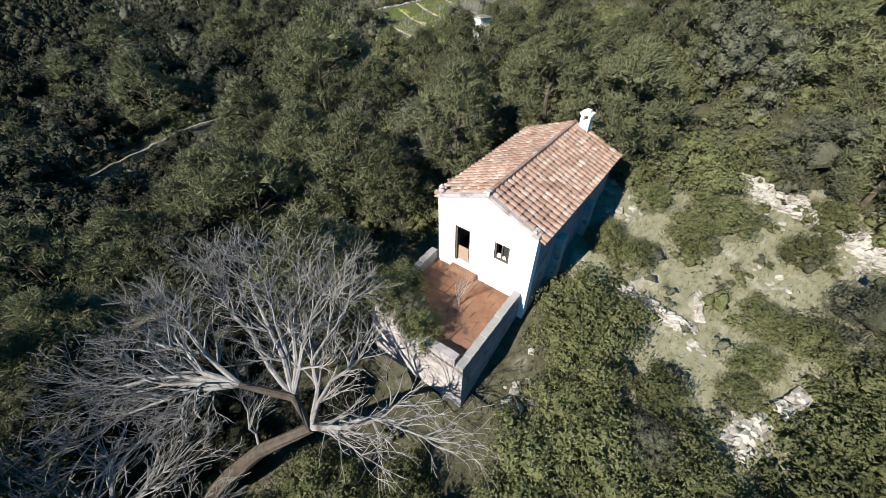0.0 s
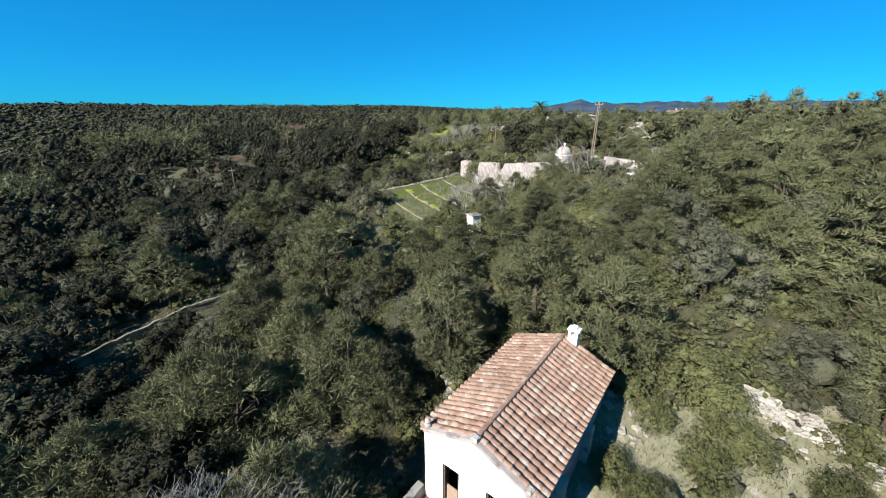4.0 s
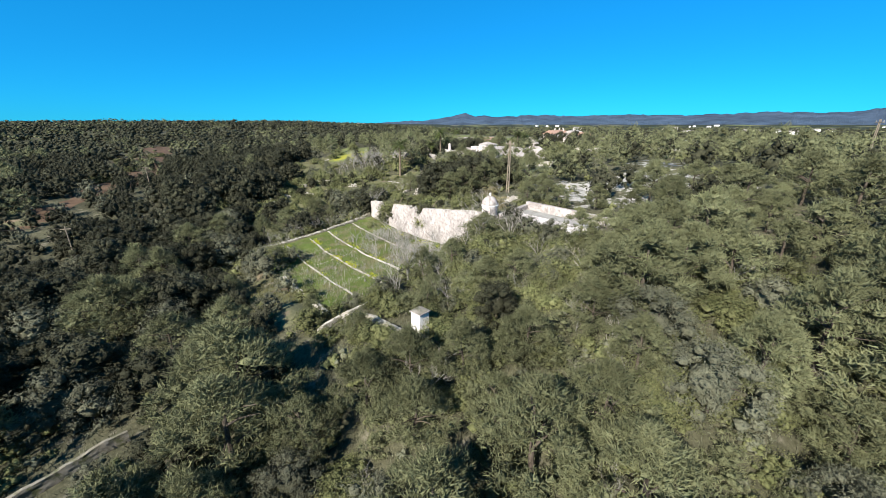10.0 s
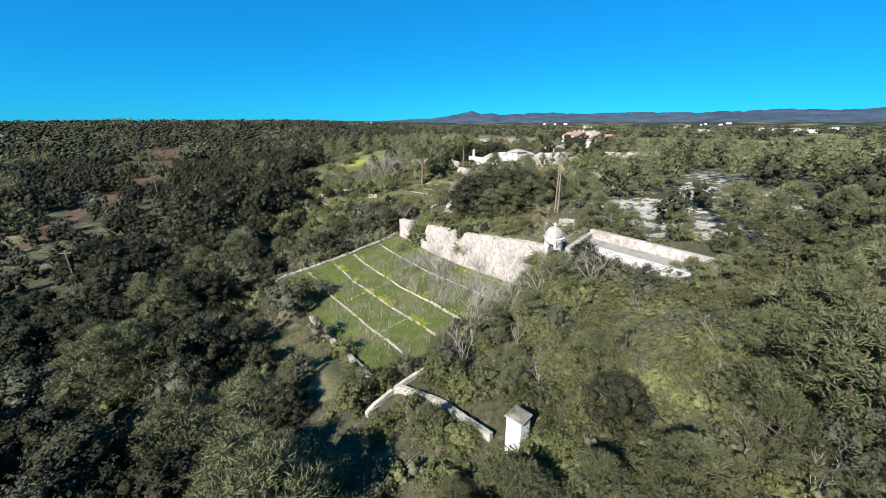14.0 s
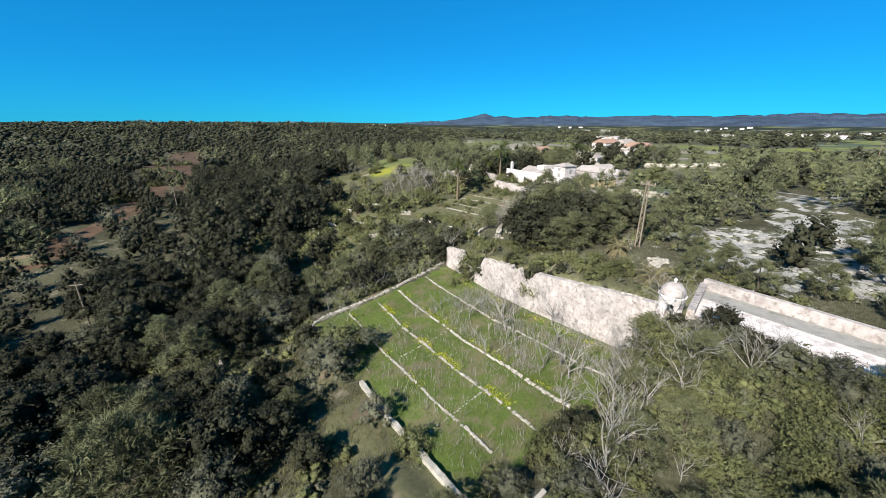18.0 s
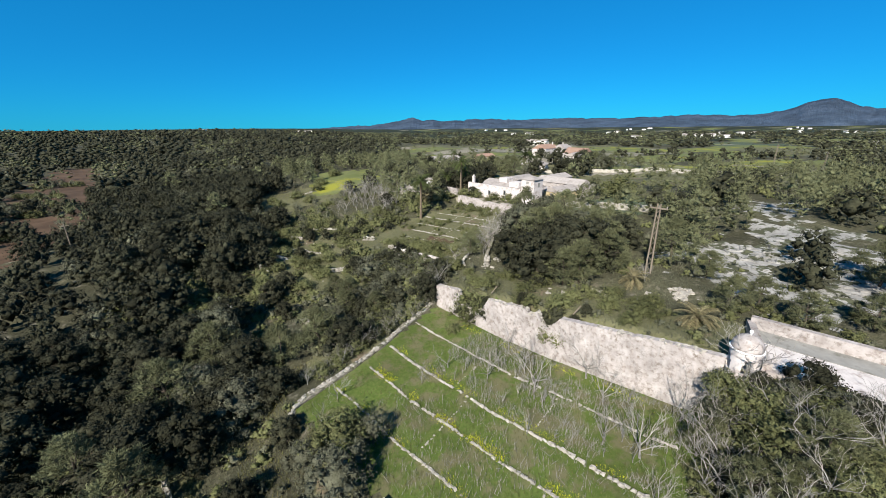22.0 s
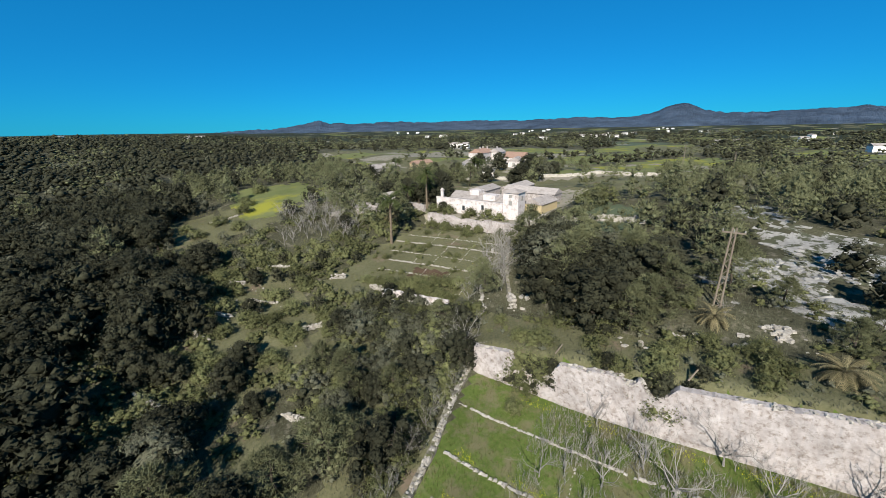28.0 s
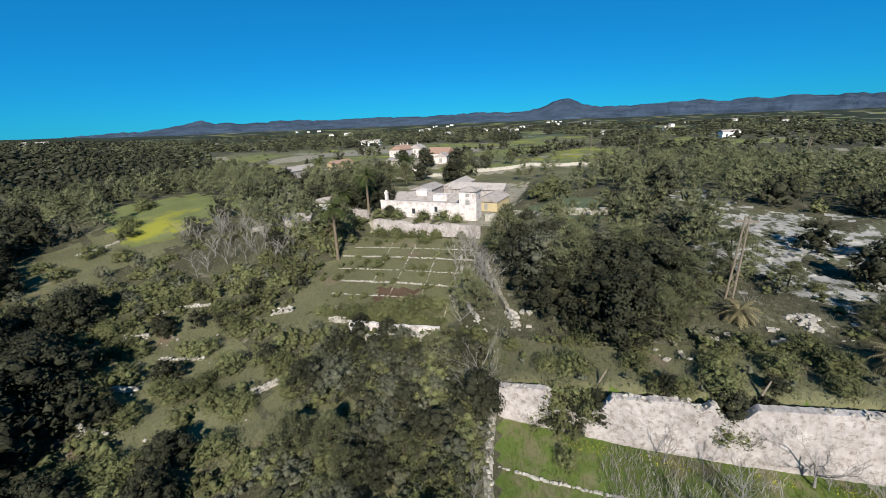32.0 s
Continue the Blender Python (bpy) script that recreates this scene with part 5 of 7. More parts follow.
for s, u, k in ((19, 4.6, 1.25), (21.5, 6.5, 1.2), (14.5, 1.5, 0.8), (25, 1.4, 1.1), (30, 9, 0.9), (34.5, 2.2, 1.2), (33, 8.5, 1.1), (11, 9.5, 0.7), (28, 4, 0.9), (36.5, 5.5, 1.3), (24, 12, 0.7), (38.5, 8.5, 1.2), (10.5, 13.5, 0.6), (16, 8, 0.8), (38, 0.5, 1.3), (35.5, 12.5, 0.8)):
    p = at_su(s, u)
    put_tree("bare_fruit_tree", "leafless grey fruit tree growing in the grassy garden", rt.choice(BARE), p.x, p.y, rt.uniform(0, 6.3), k * 1.6, "tree", "garden fruit trees")
for _ in range(60):
    s, u = rt.uniform(12, 36), rt.uniform(1, 10.5)
    p = at_su(s, u)
    put_tree("bare_sapling", "thin leafless sapling in the grass", rt.choice(SAPL), p.x, p.y, rt.uniform(0, 6.3), rt.uniform(0.5, 1.0), "sapling", "garden saplings")
for x, y, k in ((15.4, 60.2, 1.9), (13.4, 58.8, 1.8), (17.2, 58.4, 1.7), (4.5, 50.5, 2.1), (6.3, 52.5, 1.8), (2.8, 48.3, 1.7), (8.5, 54.5, 1.0), (12.6, 57.6, 1.5), (14.8, 55.0, 1.4), (20.4, 53.4, 1.3), (10.8, 58.4, 1.4), (18.0, 52.6, 1.4), (12.8, 107.5, 1.1), (16.5, 111.5, 1.0), (21, 115, 1.2), (26, 118.5, 1.2), (28.5, 120.6, 1.3),
                (4.4, 98.3, 1.3), (5.6, 99.6, 1.5), (3.4, 99.4, 1.2), (18.6, 108.4, 1.0), (20.6, 110.6, 1.1), (22.8, 112.4, 1.2), (24.4, 114.6, 1.2), (29.6, 119.0, 1.3), (31.4, 120.4, 1.4), (33.6, 121.6, 1.2), (14.0, 172.0, 1.4), (18.0, 176.0, 1.5), (22.0, 172.0, 1.3), (25.0, 178.0, 1.5), (20.0, 184.0, 1.4), (14.0, 182.0, 1.4), (28.0, 184.0, 1.4), (10.0, 176.0, 1.3), (24.0, 168.0, 1.2), (30.0, 176.0, 1.3), (16.0, 190.0, 1.4), (34.0, 186.0, 1.3), (19.4, 106.6, 0.9), (21.6, 108.6, 1.0), (24.8, 111.8, 1.0), (27.2, 113.9, 1.0), (28.8, 116.4, 1.1), (32.8, 118.4, 1.2), (35.0, 120.6, 1.3), (36.6, 122.4, 1.3), (17.4, 105.0, 0.9), (18.4, 105.9, 1.2), (20.2, 107.6, 1.3), (22.2, 109.6, 1.2), (24.0, 111.2, 1.3), (26.0, 113.0, 1.2), (28.0, 115.2, 1.3), (30.2, 117.4, 1.3), (32.2, 119.6, 1.4), (34.4, 121.4, 1.4), (37.4, 123.6, 1.4), (39.4, 124.6, 1.3), (0.0, 158.5, 1.3), (3.5, 158.0, 1.4), (6.5, 156.5, 1.3), (11.0, 157.0, 1.4), (13.2, 161.6, 1.3), (-1.0, 163.0, 1.3), (1, 161, 1.3), (3.5, 163.5, 1.4), (6, 160, 1.3), (8.5, 158, 1.4), (5, 166, 1.3), (10, 163, 1.3), (12.5, 159.5, 1.2), (-2, 158, 1.2), (8, 167, 1.4), (14, 165, 1.2), (28, 79, 0.8), (-13.5, 83.5, 1.0), (-15.5, 80.5, 0.9), (3, 33, 1.0), (15, 33.5, 1.0), (20, 40, 0.9)):
    put_tree("bare_tree", "leafless grey deciduous tree with fine twigs", rt.choice(BARE if y < 125 else BARE_FAR), x, y, rt.uniform(0, 6.3), k * 1.1)

for _ in range(34):
    put_tree("bare_tree", "tall leafless grey tree in a dense thicket", rt.choice(BARE_FAR), rt.uniform(2, 22), rt.uniform(150, 182), rt.uniform(0, 6.3), rt.uniform(1.3, 1.9))
for i in range(15):
    p = at_su(-1.3 + 0.12 * i + rt.uniform(-0.5, 0.5), 0.5 + 1.6 * i)
    put_tree("bare_shrub", "leafless grey shrub tangled over an old wall", rt.choice(BARE), p.x, p.y, rt.uniform(0, 6.3), rt.uniform(0.6, 1.0), "shrub")
for _ in range(46):
    x, y = rt.uniform(-6, 30), rt.uniform(20, 58)
    if not (0 < x < 8 and 34 < y < 42) and not (16 < x < 36 and 47 < y):
        put_tree("bare_shrub", "leafless grey shrub among the pines", rt.choice(BARE), x, y, rt.uniform(0, 6.3), rt.uniform(0.6, 1.1), "shrub")
# ---------------------------------------------------------------- leafy trees


def ball(level):
    """Vertices and faces of a round lump: level 0 is an octahedron, 1 and 2 are finer."""
    if level == 0:
        return np.array([(1, 0, 0), (0, 1, 0), (-1, 0, 0), (0, -1, 0), (0, 0, 1), (0, 0, -1)], float), np.array([(0, 1, 4), (1, 2, 4), (2, 3, 4), (3, 0, 4), (1, 0, 5), (2, 1, 5), (3, 2, 5), (0, 3, 5)])
    bm = bmesh.new()
    bmesh.ops.create_icosphere(bm, subdivisions=level, radius=1.0)
    v, f = np.array([q.co[:] for q in bm.verts]), np.array([[q.index for q in fc.verts] for fc in bm.faces])
    bm.free()
    return v, f


BALLS = [ball(k) for k in range(3)]


def cores(c, r, rnd, level):
    """A rough round lump in the middle of every clump."""
    o, q = BALLS[level]
    v = c[:, None, :] + o[None] * r[:, None, :] * rnd.uniform(0.7, 1.25, (len(c), len(o), 1))
    f = (np.arange(len(c)) * len(o))[:, None, None] + q[None]
    return v.reshape(-1, 3), f.reshape(-1, 3)


# from foot to top, radius, clump radius, width of a leaf card to its length, flatness of a clump, size of the lump within it
CROWN = {"pine": (0.9, 6.0, 2.6, 0.8, 0.2, 0.62, 0.5), "oak": (0.4, 5.0, 2.6, 0.9, 0.75, 0.82, 0.64),
         "olive": (0.3, 4.3, 2.3, 0.8, 0.45, 0.85, 0.44), "bush": (0.0, 1.7, 1.35, 0.55, 0.6, 0.8, 0.5)}


def crown(kind, seed, clumps, cards, size, level=1):
    """Vertices and faces of a crown: lobes of foliage round a dense heart, each a rough lump under small leaf cards."""
    rnd = np.random.default_rng(seed)
    z0, z1, R, cr, asp, flat, fill = CROWN[kind]
    cr *= (30 / clumps) ** 0.36
    # clumps spread evenly over an uneven dome
    i = np.arange(clumps)
    t = np.clip((i + 0.5) / clumps + rnd.normal(0, 0.03, clumps), 0, 1)
    a = i * 2.39996 + rnd.normal(0, 0.25, clumps) + seed
    if kind == "pine":
        prof = np.clip(np.interp(t, [0, 0.18, 0.4, 0.75, 1], [0.55, 0.95, 1.0, 0.62, 0.08]), 0, 1)
        shell = rnd.uniform(0.72, 1.12, clumps)
    else:
        prof = np.sqrt(np.clip(1 - (np.abs(t - 0.3) / np.where(t > 0.3, 0.72, 0.6)) ** 2, 0.02, 1))
        shell = rnd.uniform(0.8, 1.08, clumps)
    lob = 1 + 0.14 * np.sin(a * 2 + seed) + 0.1 * np.sin(a * 3 + 2 * seed)
    r = cr * rnd.uniform(0.7, 1.25, clumps)
    rr = np.clip(R * prof * lob * shell - 0.45 * r, 0, None)
    z = z0 + 0.4 * r + (z1 - z0 - 0.8 * cr) * t + rnd.normal(0, 0.12, clumps)
    c = np.stack([rr * np.cos(a), rr * np.sin(a), z], -1)
    v1, f1 = cores(c, np.stack([r, r, r * flat], -1) * fill, rnd, level)
    if kind != "pine":
        hv, hf = cores(np.array([[0, 0, z0 + 0.45 * (z1 - z0)]]), np.array([[R, R, 0.58 * (z1 - z0)]]) * (0.42 if kind == "bush" else 0.48), rnd, max(1, level))
        v1, f1 = np.concatenate([v1, hv]), np.concatenate([f1, hf + len(v1)])
    n_ = clumps * cards
    mid = np.array([0, 0, z0 + 0.35 * (z1 - z0)])
    ci = np.repeat(np.arange(clumps), cards)
    out = (c - mid) / np.array([R, R, 0.6 * (z1 - z0)])
    out = out / (np.linalg.norm(out, axis=1)[:, None] + 1e-6)
    d = rnd.normal(size=(n_, 3)) + 0.75 * out[ci] + np.array([0, 0, 0.3])
    d /= np.linalg.norm(d, axis=1)[:, None]
    p = c[ci] + d * (r[ci] * (fill * 0.85 + (1.28 - fill * 0.85) * rnd.uniform(0, 1, n_) ** 0.8))[:, None] * np.array([1, 1, flat])
    if kind == "pine":
        # needle tufts: slender blades that point outwards and up
        u = d + np.array([0, 0, 0.35]) + rnd.normal(size=(n_, 3)) * 0.6
        u /= np.linalg.norm(u, axis=1)[:, None]
        w = np.cross(u, rnd.normal(size=(n_, 3)) + 0.6 * np.cross(u, d))
    else:
        nrm = d + rnd.normal(size=(n_, 3)) * 0.5
        u = np.cross(nrm, rnd.normal(size=(n_, 3)))
        u /= np.linalg.norm(u, axis=1)[:, None]
        w = np.cross(nrm, u)
    w /= np.linalg.norm(w, axis=1)[:, None] + 1e-9
    s = size * rnd.uniform(0.6, 1.4, n_)[:, None]
    u, w = u * s, w * s * asp
    v2 = np.stack([p - u * 0.5 - w * 0.5, p + u * 0.6, p - u * 0.4 + w * 0.5], 1).reshape(-1, 3)
    f2 = np.arange(n_ * 3).reshape(-1, 3)
    return np.concatenate([v1, v2]), np.concatenate([f1, f2 + len(v1)])


def mesh_of(name, v, f, mat):
    me = bpy.data.meshes.new(name)
    me.from_pydata(v.tolist(), [], f.tolist())
    me.materials.append(mat)
    me.polygons.foreach_set("use_smooth", [True] * len(me.polygons))
    me.update()
    return me


def trunk_mesh(seed, h, r):
    rnd = random.Random(seed)
    b = Build()
    top = Vector((rnd.uniform(-0.3, 0.3), rnd.uniform(-0.3, 0.3), h))
    pts = [Vector((0, 0, -0.3)), top * 0.35 + Vector((rnd.uniform(-.15, .15), rnd.uniform(-.15, .15), 0)), top * 0.7, top]
    b.tube(pts, [r, r * 0.8, r * 0.6, r * 0.3], 7)
    for i in range(5):
        a = rnd.uniform(0, 6.3)
        st = top * rnd.uniform(0.4, 0.9)
        b.tube([st, st + Vector((math.cos(a) * h * 0.15, math.sin(a) * h * 0.15, h * 0.1)), st + Vector((math.cos(a) * h * 0.36, math.sin(a) * h * 0.36, h * 0.17))], [r * 0.45, r * 0.3, r * 0.12], 5)
    return b.mesh("trunk", M["bark"])


NEAR, FINE = {}, {}
for kind, size, h, r, cl, cd in (("pine", 0.28, 4.6, 0.16, 58, 150), ("oak", 0.15, 3.6, 0.17, 42, 110), ("olive", 0.14, 3.0, 0.13, 42, 160), ("bush", 0.1, 0.9, 0.06, 24, 140)):
    FINE[kind] = [(trunk_mesh(k * 7 + 1, h, r), mesh_of("crown", *crown(kind, 150 + k, cl, cd, size, 0 if kind in ("pine", "bush") else 1), M[kind])) for k in range(4)]
for kind, size, h, r, cl, cd in (("pine", 0.34, 4.6, 0.16, 46, 100), ("oak", 0.21, 3.6, 0.17, 36, 66), ("olive", 0.2, 3.0, 0.13, 34, 76), ("bush", 0.15, 0.9, 0.06, 18, 75)):
    NEAR[kind] = [(trunk_mesh(k * 7 + 1, h, r), mesh_of("crown", *crown(kind, 100 + k, cl, cd, size, 0 if kind in ("pine", "bush") else 1), M[kind])) for k in range(5)]
LABEL = {"pine": ("pine_tree", "olive-green pine with soft clumped needles", "tree"), "oak": ("holm_oak", "dense dark green holm oak with a rounded crown", "tree"),
         "olive": ("wild_olive", "grey-green wild olive with a loose crown", "tree"), "bush": ("shrub", "bright green rounded lentisc shrub", "shrub")}


def blocked(x, y, m):
    """Places where no tree of radius m may stand."""
    a, b_ = house_xy(x, y)
    if -6.2 - m * 0.5 < a < 2.2 + m * 0.8 and -6.5 - m * 0.3 < b_ < 9.4 + m * 0.3:
        return True
    s, u = su(x, y)
    if -0.3 - m * 0.3 < u < 25.6 + m * 0.4 and 0.08 * u - 0.6 - m * 0.3 < s < 36.4 + m * 0.15:
        return True
    ta, tb = 0.408 * (x - 26.4) - 0.913 * (y - 56.55), 0.913 * (x - 26.4) + 0.408 * (y - 56.55)
    if abs(ta) < 8.2 + 0.8 * m and abs(tb) < 5.0 + 0.8 * m:
        return True
    if -19 < x < -7 and 67 < y < 80:
        return True
    if m > 1.2 and -13 < x < 3.5 and -4 < y < 10:
        return True
    for x0, x1, y0, y1 in ((17.2, 21.5, 59.5, 64.5), (2.2, 4.8, 36.8, 40.0), (37, 80, 117, 164), (23.5, 33, 71.5, 82.5), (-9, -5, 4, 8), (50, 84, 206, 262), (-3, 15, 155, 168), (94, 106, 190, 202)):
        if x0 - m * 0.5 < x < x1 + m * 0.5 and y0 - m * 0.5 < y < y1 + m * 0.5:
            return True
    for (x0, y0), (x1, y1) in (((14, 100), (38, 123)), ((-29.6, 34.8), (-36, 25)), ((-29.6, 34.8), (-20.6, 41.4)), ((2.4, 40.2), (-3.1, 49)), ((-3.1, 49), (-8.6, 45.4)), ((-3.1, 49), (0.6, 51.2))):
        t_ = max(0, min(1, ((x - x0) * (x1 - x0) + (y - y0) * (y1 - y0)) / ((x1 - x0) ** 2 + (y1 - y0) ** 2)))
        if math.hypot(x - x0 - t_ * (x1 - x0), y - y0 - t_ * (y1 - y0)) < 1.0 + 0.55 * m:
            return True
    return False


def species(x, y, rnd):
    x0 = np.interp(y, [-60, 0, 12, 35, 55, 72, 100, 120, 140, 200, 300], [0, -2, 0, -6, -5, -3, 3, 5, 10, -10, -40])
    k = (x - x0) / 14
    q = rnd.random()
    if y < 46 and x > -22 + 0.2 * y:
        return "pine" if q < 0.7 else ("olive" if q < 0.8 else ("bush" if q < 0.9 else "oak"))
    if k > 0.2:
        return "pine" if q < 0.66 else ("oak" if q < 0.78 else ("olive" if q < 0.86 else "bush"))
    if k > -0.8 or (x > -42 and 34 < y < 118) or (x > -58 and 10 < y < 64):
        return "olive" if q < 0.26 else ("pine" if q < 0.5 else "oak")
    return "oak" if q < 0.86 else ("olive" if q < 0.96 else "pine")


def want(cov, rnd):
    return rnd.random() < {0: 0.96, 1: 0.3, 3: 0.03, 5: 0.04, 6: 0.1, 8: 0.05, 9: 0.9, 10: 0.4, 20: 0.2, 23: 0.14}.get(cov, 0.0)


rf = random.Random(2024)
NZ = (-54, 40, -14, 112)
cnt = {}
stp = 4.3
yy = NZ[2]
while yy < NZ[3]:
    xx = NZ[0]
    while xx < NZ[1]:
        x, y = xx + rf.uniform(-1.3, 1.3), yy + rf.uniform(-1.3, 1.3)
        xx += stp
        cov = int(cover(np.array([x]), np.array([y]))[0])
        if not want(cov, rf):
            continue
        kind = species(x, y, rf)
        k = rf.uniform(0.8, 1.4) * (1.05 if kind == "pine" else 0.95)
        if kind == "bush":
            k = rf.uniform(0.9, 1.7)
        s, u = su(x, y)
        if 15 < s < 30 and 25 < u < 31:
            continue
        if 3 < s < 40 and 24 < u < 34:
            k = min(k, 0.55)
        q_ = 0.588 * (x + 29.4) - 0.809 * (y - 35)
        if 0 < q_ < 9 and -3 < 0.809 * (x + 29.4) + 0.588 * (y - 35) < 14:
            k = min(k, 0.35 + 0.05 * q_)
        if x < np.interp(y, [40, 60, 100, 116], [-8, -6, 0, 4]) and y > 34:
            if rf.random() < 0.3:
                continue
            k *= 1.15 if kind != "bush" else 1.0
        if y < 3 and -12 < x < 12:
            k *= 0.7
        s, u = su(x, y)
        if cov in (3, 10) or (cov == 1 and (y < 100 or rf.random() < 0.4)):
            kind, k = "bush", rf.uniform(0.5, 1.2)
        if kind == "oak" and x > -5 and y < 50 and rf.random() < 0.75:
            kind = "pine"
        if 5 < x < 22 and 43 < y < 61:
            k = min(k * 0.75, 0.68)
        if 2 < x < 16 and 26 < y <= 43:
            k = min(k, 0.75)
        if 10 < x < 18.5 and 80 < y < 118:
            k *= 0.6
        if 18.5 < x < 36 and 86 < y < 112:
            k = max(k * 1.2, 1.25)
            q_ = rf.random()
            kind = "pine" if q_ < 0.3 else ("olive" if q_ < 0.45 else "oak")
            k *= 1.25 if kind == "olive" else 1.0
        if cov == 10:
            kind, k = "bush", rf.uniform(0.5, 1.0)
        if -10 < x < 7 and 29 < y < 49:
            k = min(k, 0.85 if y < 36 else 0.5)
        if -36 < x < -18 and 16 < y < 38 and 1.2 * (x + 36) - (y - 25) > -4 and -49 < math.degrees(math.atan2(x, y)) < -38:
            q_ = (1.2 * (x + 36) - (y - 25)) / 1.56
            k = min(k, 0.3 + 0.07 * max(q_, 0))
        if -26 < x < -9 and 100 < y < 124:
            if rf.random() < 0.35:
                continue
            k = min(k, 0.62)
        if -9 <= x < 13 and 98 < y < 124:
            kind = "olive" if kind == "pine" else kind
            k = min(k, 0.5 if x > -2 else 0.62) if kind != "bush" else min(k, 1.2)
        if 14 <= x < 34 and 40 < y < 52:
            k = min(k * 0.5, 0.5)
        if 20 < x < 40 and 50 < y < 78:
            k = min(k, 0.7)
        rad = {"pine": 2.5, "oak": 2.6, "olive": 2.2, "bush": 1.3}[kind] * k
        if blocked(x, y, rad):
            continue
        nm, lb, ct = LABEL[kind]
        put_tree(nm, lb, rf.choice((FINE if y < 42 and -20 < x < 27 else NEAR)[kind]), x, y, rf.uniform(0, 6.3), k, ct, "", 0.15)
        cnt[kind] = cnt.get(kind, 0) + 1
    yy += stp
# holm oaks on the valley side below the manor
rv = random.Random(77)
placed = 0
while placed < 60:
    x, y = rv.uniform(-48, -8), rv.uniform(132, 255)
    if int(cover(np.array([x]), np.array([y]))[0]) == 4 or x > -8 - 0.12 * (y - 132) + 6 or (x > -22 and y < 152) or (x > -27 and 158 < y < 235):
        placed += 0.2
        continue
    put_tree(*LABEL["oak"][:2], rv.choice(NEAR["oak"]), x, y, rv.uniform(0, 6.3), rv.uniform(1.2, 1.8), LABEL["oak"][2], "", 0.15)
    placed += 1
for i in range(13):
    p = at_lg(3.0 + 1.5 * i + rv.uniform(-0.3, 0.3), -10.2 + rv.uniform(-0.5, 0.5))
    put_tree(*LABEL["bush"][:2], rv.choice(NEAR["bush"]), p.x, p.y, rv.uniform(0, 6.3), rv.uniform(0.75, 1.15), "shrub", "", 0.15)
for _ in range(14):
    p = at_lg(rv.uniform(-4, 22), rv.uniform(-7, 17))
    put_tree("garden_shrub", "small clipped green shrub in a garden plot", rv.choice(NEAR["bush"]), p.x, p.y, rv.uniform(0, 6.3), rv.uniform(0.35, 0.7), "shrub", "", 0.1)
for x, y, k in ((-24, 150, 1.1), (-21, 156, 1.0), (-27.5, 146, 1.2), (-29.5, 138, 1.2), (-31, 131, 1.3), (-27, 158, 1.1), (-24.5, 163, 0.9), (-32, 150, 1.2), (-18, 120.5, 0.8), (-20.5, 117, 0.9), (-26.5, 124, 0.9), (-30, 126, 1.0)):
    put_tree(*LABEL["oak"][:2], rv.choice(NEAR["oak"]), x, y, rv.uniform(0, 6.3), k, LABEL["oak"][2], "", 0.15)
# hedge shrubs across the ploughed valley field
for y, x0, x1, n_ in ((179, -92, -82, 5), (214, -110, -92, 9), (232, -112, -96, 8), (240, -108, -98, 4), (262, -122, -106, 8), (300, -130, -112, 7)):
    for i in range(n_):
        x = x0 + (x1 - x0) * (i + rv.uniform(0, 0.9)) / n_
        kind = rv.choice(("bush", "bush", "olive"))
        put_tree(*LABEL[kind][:2], rv.choice(NEAR[kind]), x, y + rv.uniform(-2, 2), rv.uniform(0, 6.3), rv.uniform(1.0, 2.0) * (0.5 if kind == "olive" else 1), LABEL[kind][2], "", 0.15)
# trees between the manor and the farm
for _ in range(46):
    x, y = rv.uniform(48, 132), rv.uniform(166, 236)
    kind = rv.choice(("oak", "oak", "pine", "olive"))
    if min(math.hypot(x - a_, y - b_) for a_, b_ in ((140, 216), (128, 205), (110, 222), (100, 196), (66, 243), (98, 250), (158, 250))) > 11:
        put_tree(*LABEL[kind][:2], rv.choice(NEAR[kind]), x, y, rv.uniform(0, 6.3), rv.uniform(0.9, 1.5), LABEL[kind][2], "", 0.15)
# low growth before the tank, and smaller oaks in the hollow
for kind, n_, x0, x1, y0, y1, k0, k1 in (("bush", 46, 9, 29, 39, 52, 0.8, 1.25), ("olive", 16, 11, 28, 40, 50, 0.45, 0.6), ("oak", 5, -26, -6, 116, 150, 0.5, 0.8), ("bush", 34, -26, -2, 112, 152, 0.7, 1.4)):
    for _ in range(n_):
        x, y = rv.uniform(x0, x1), rv.uniform(y0, y1)
        k = rv.uniform(k0, k1)
        if not blocked(x, y, 1.3 * k):
            put_tree(*LABEL[kind][:2], rv.choice(NEAR[kind]), x, y, rv.uniform(0, 6.3), k, LABEL[kind][2], "", 0.15)
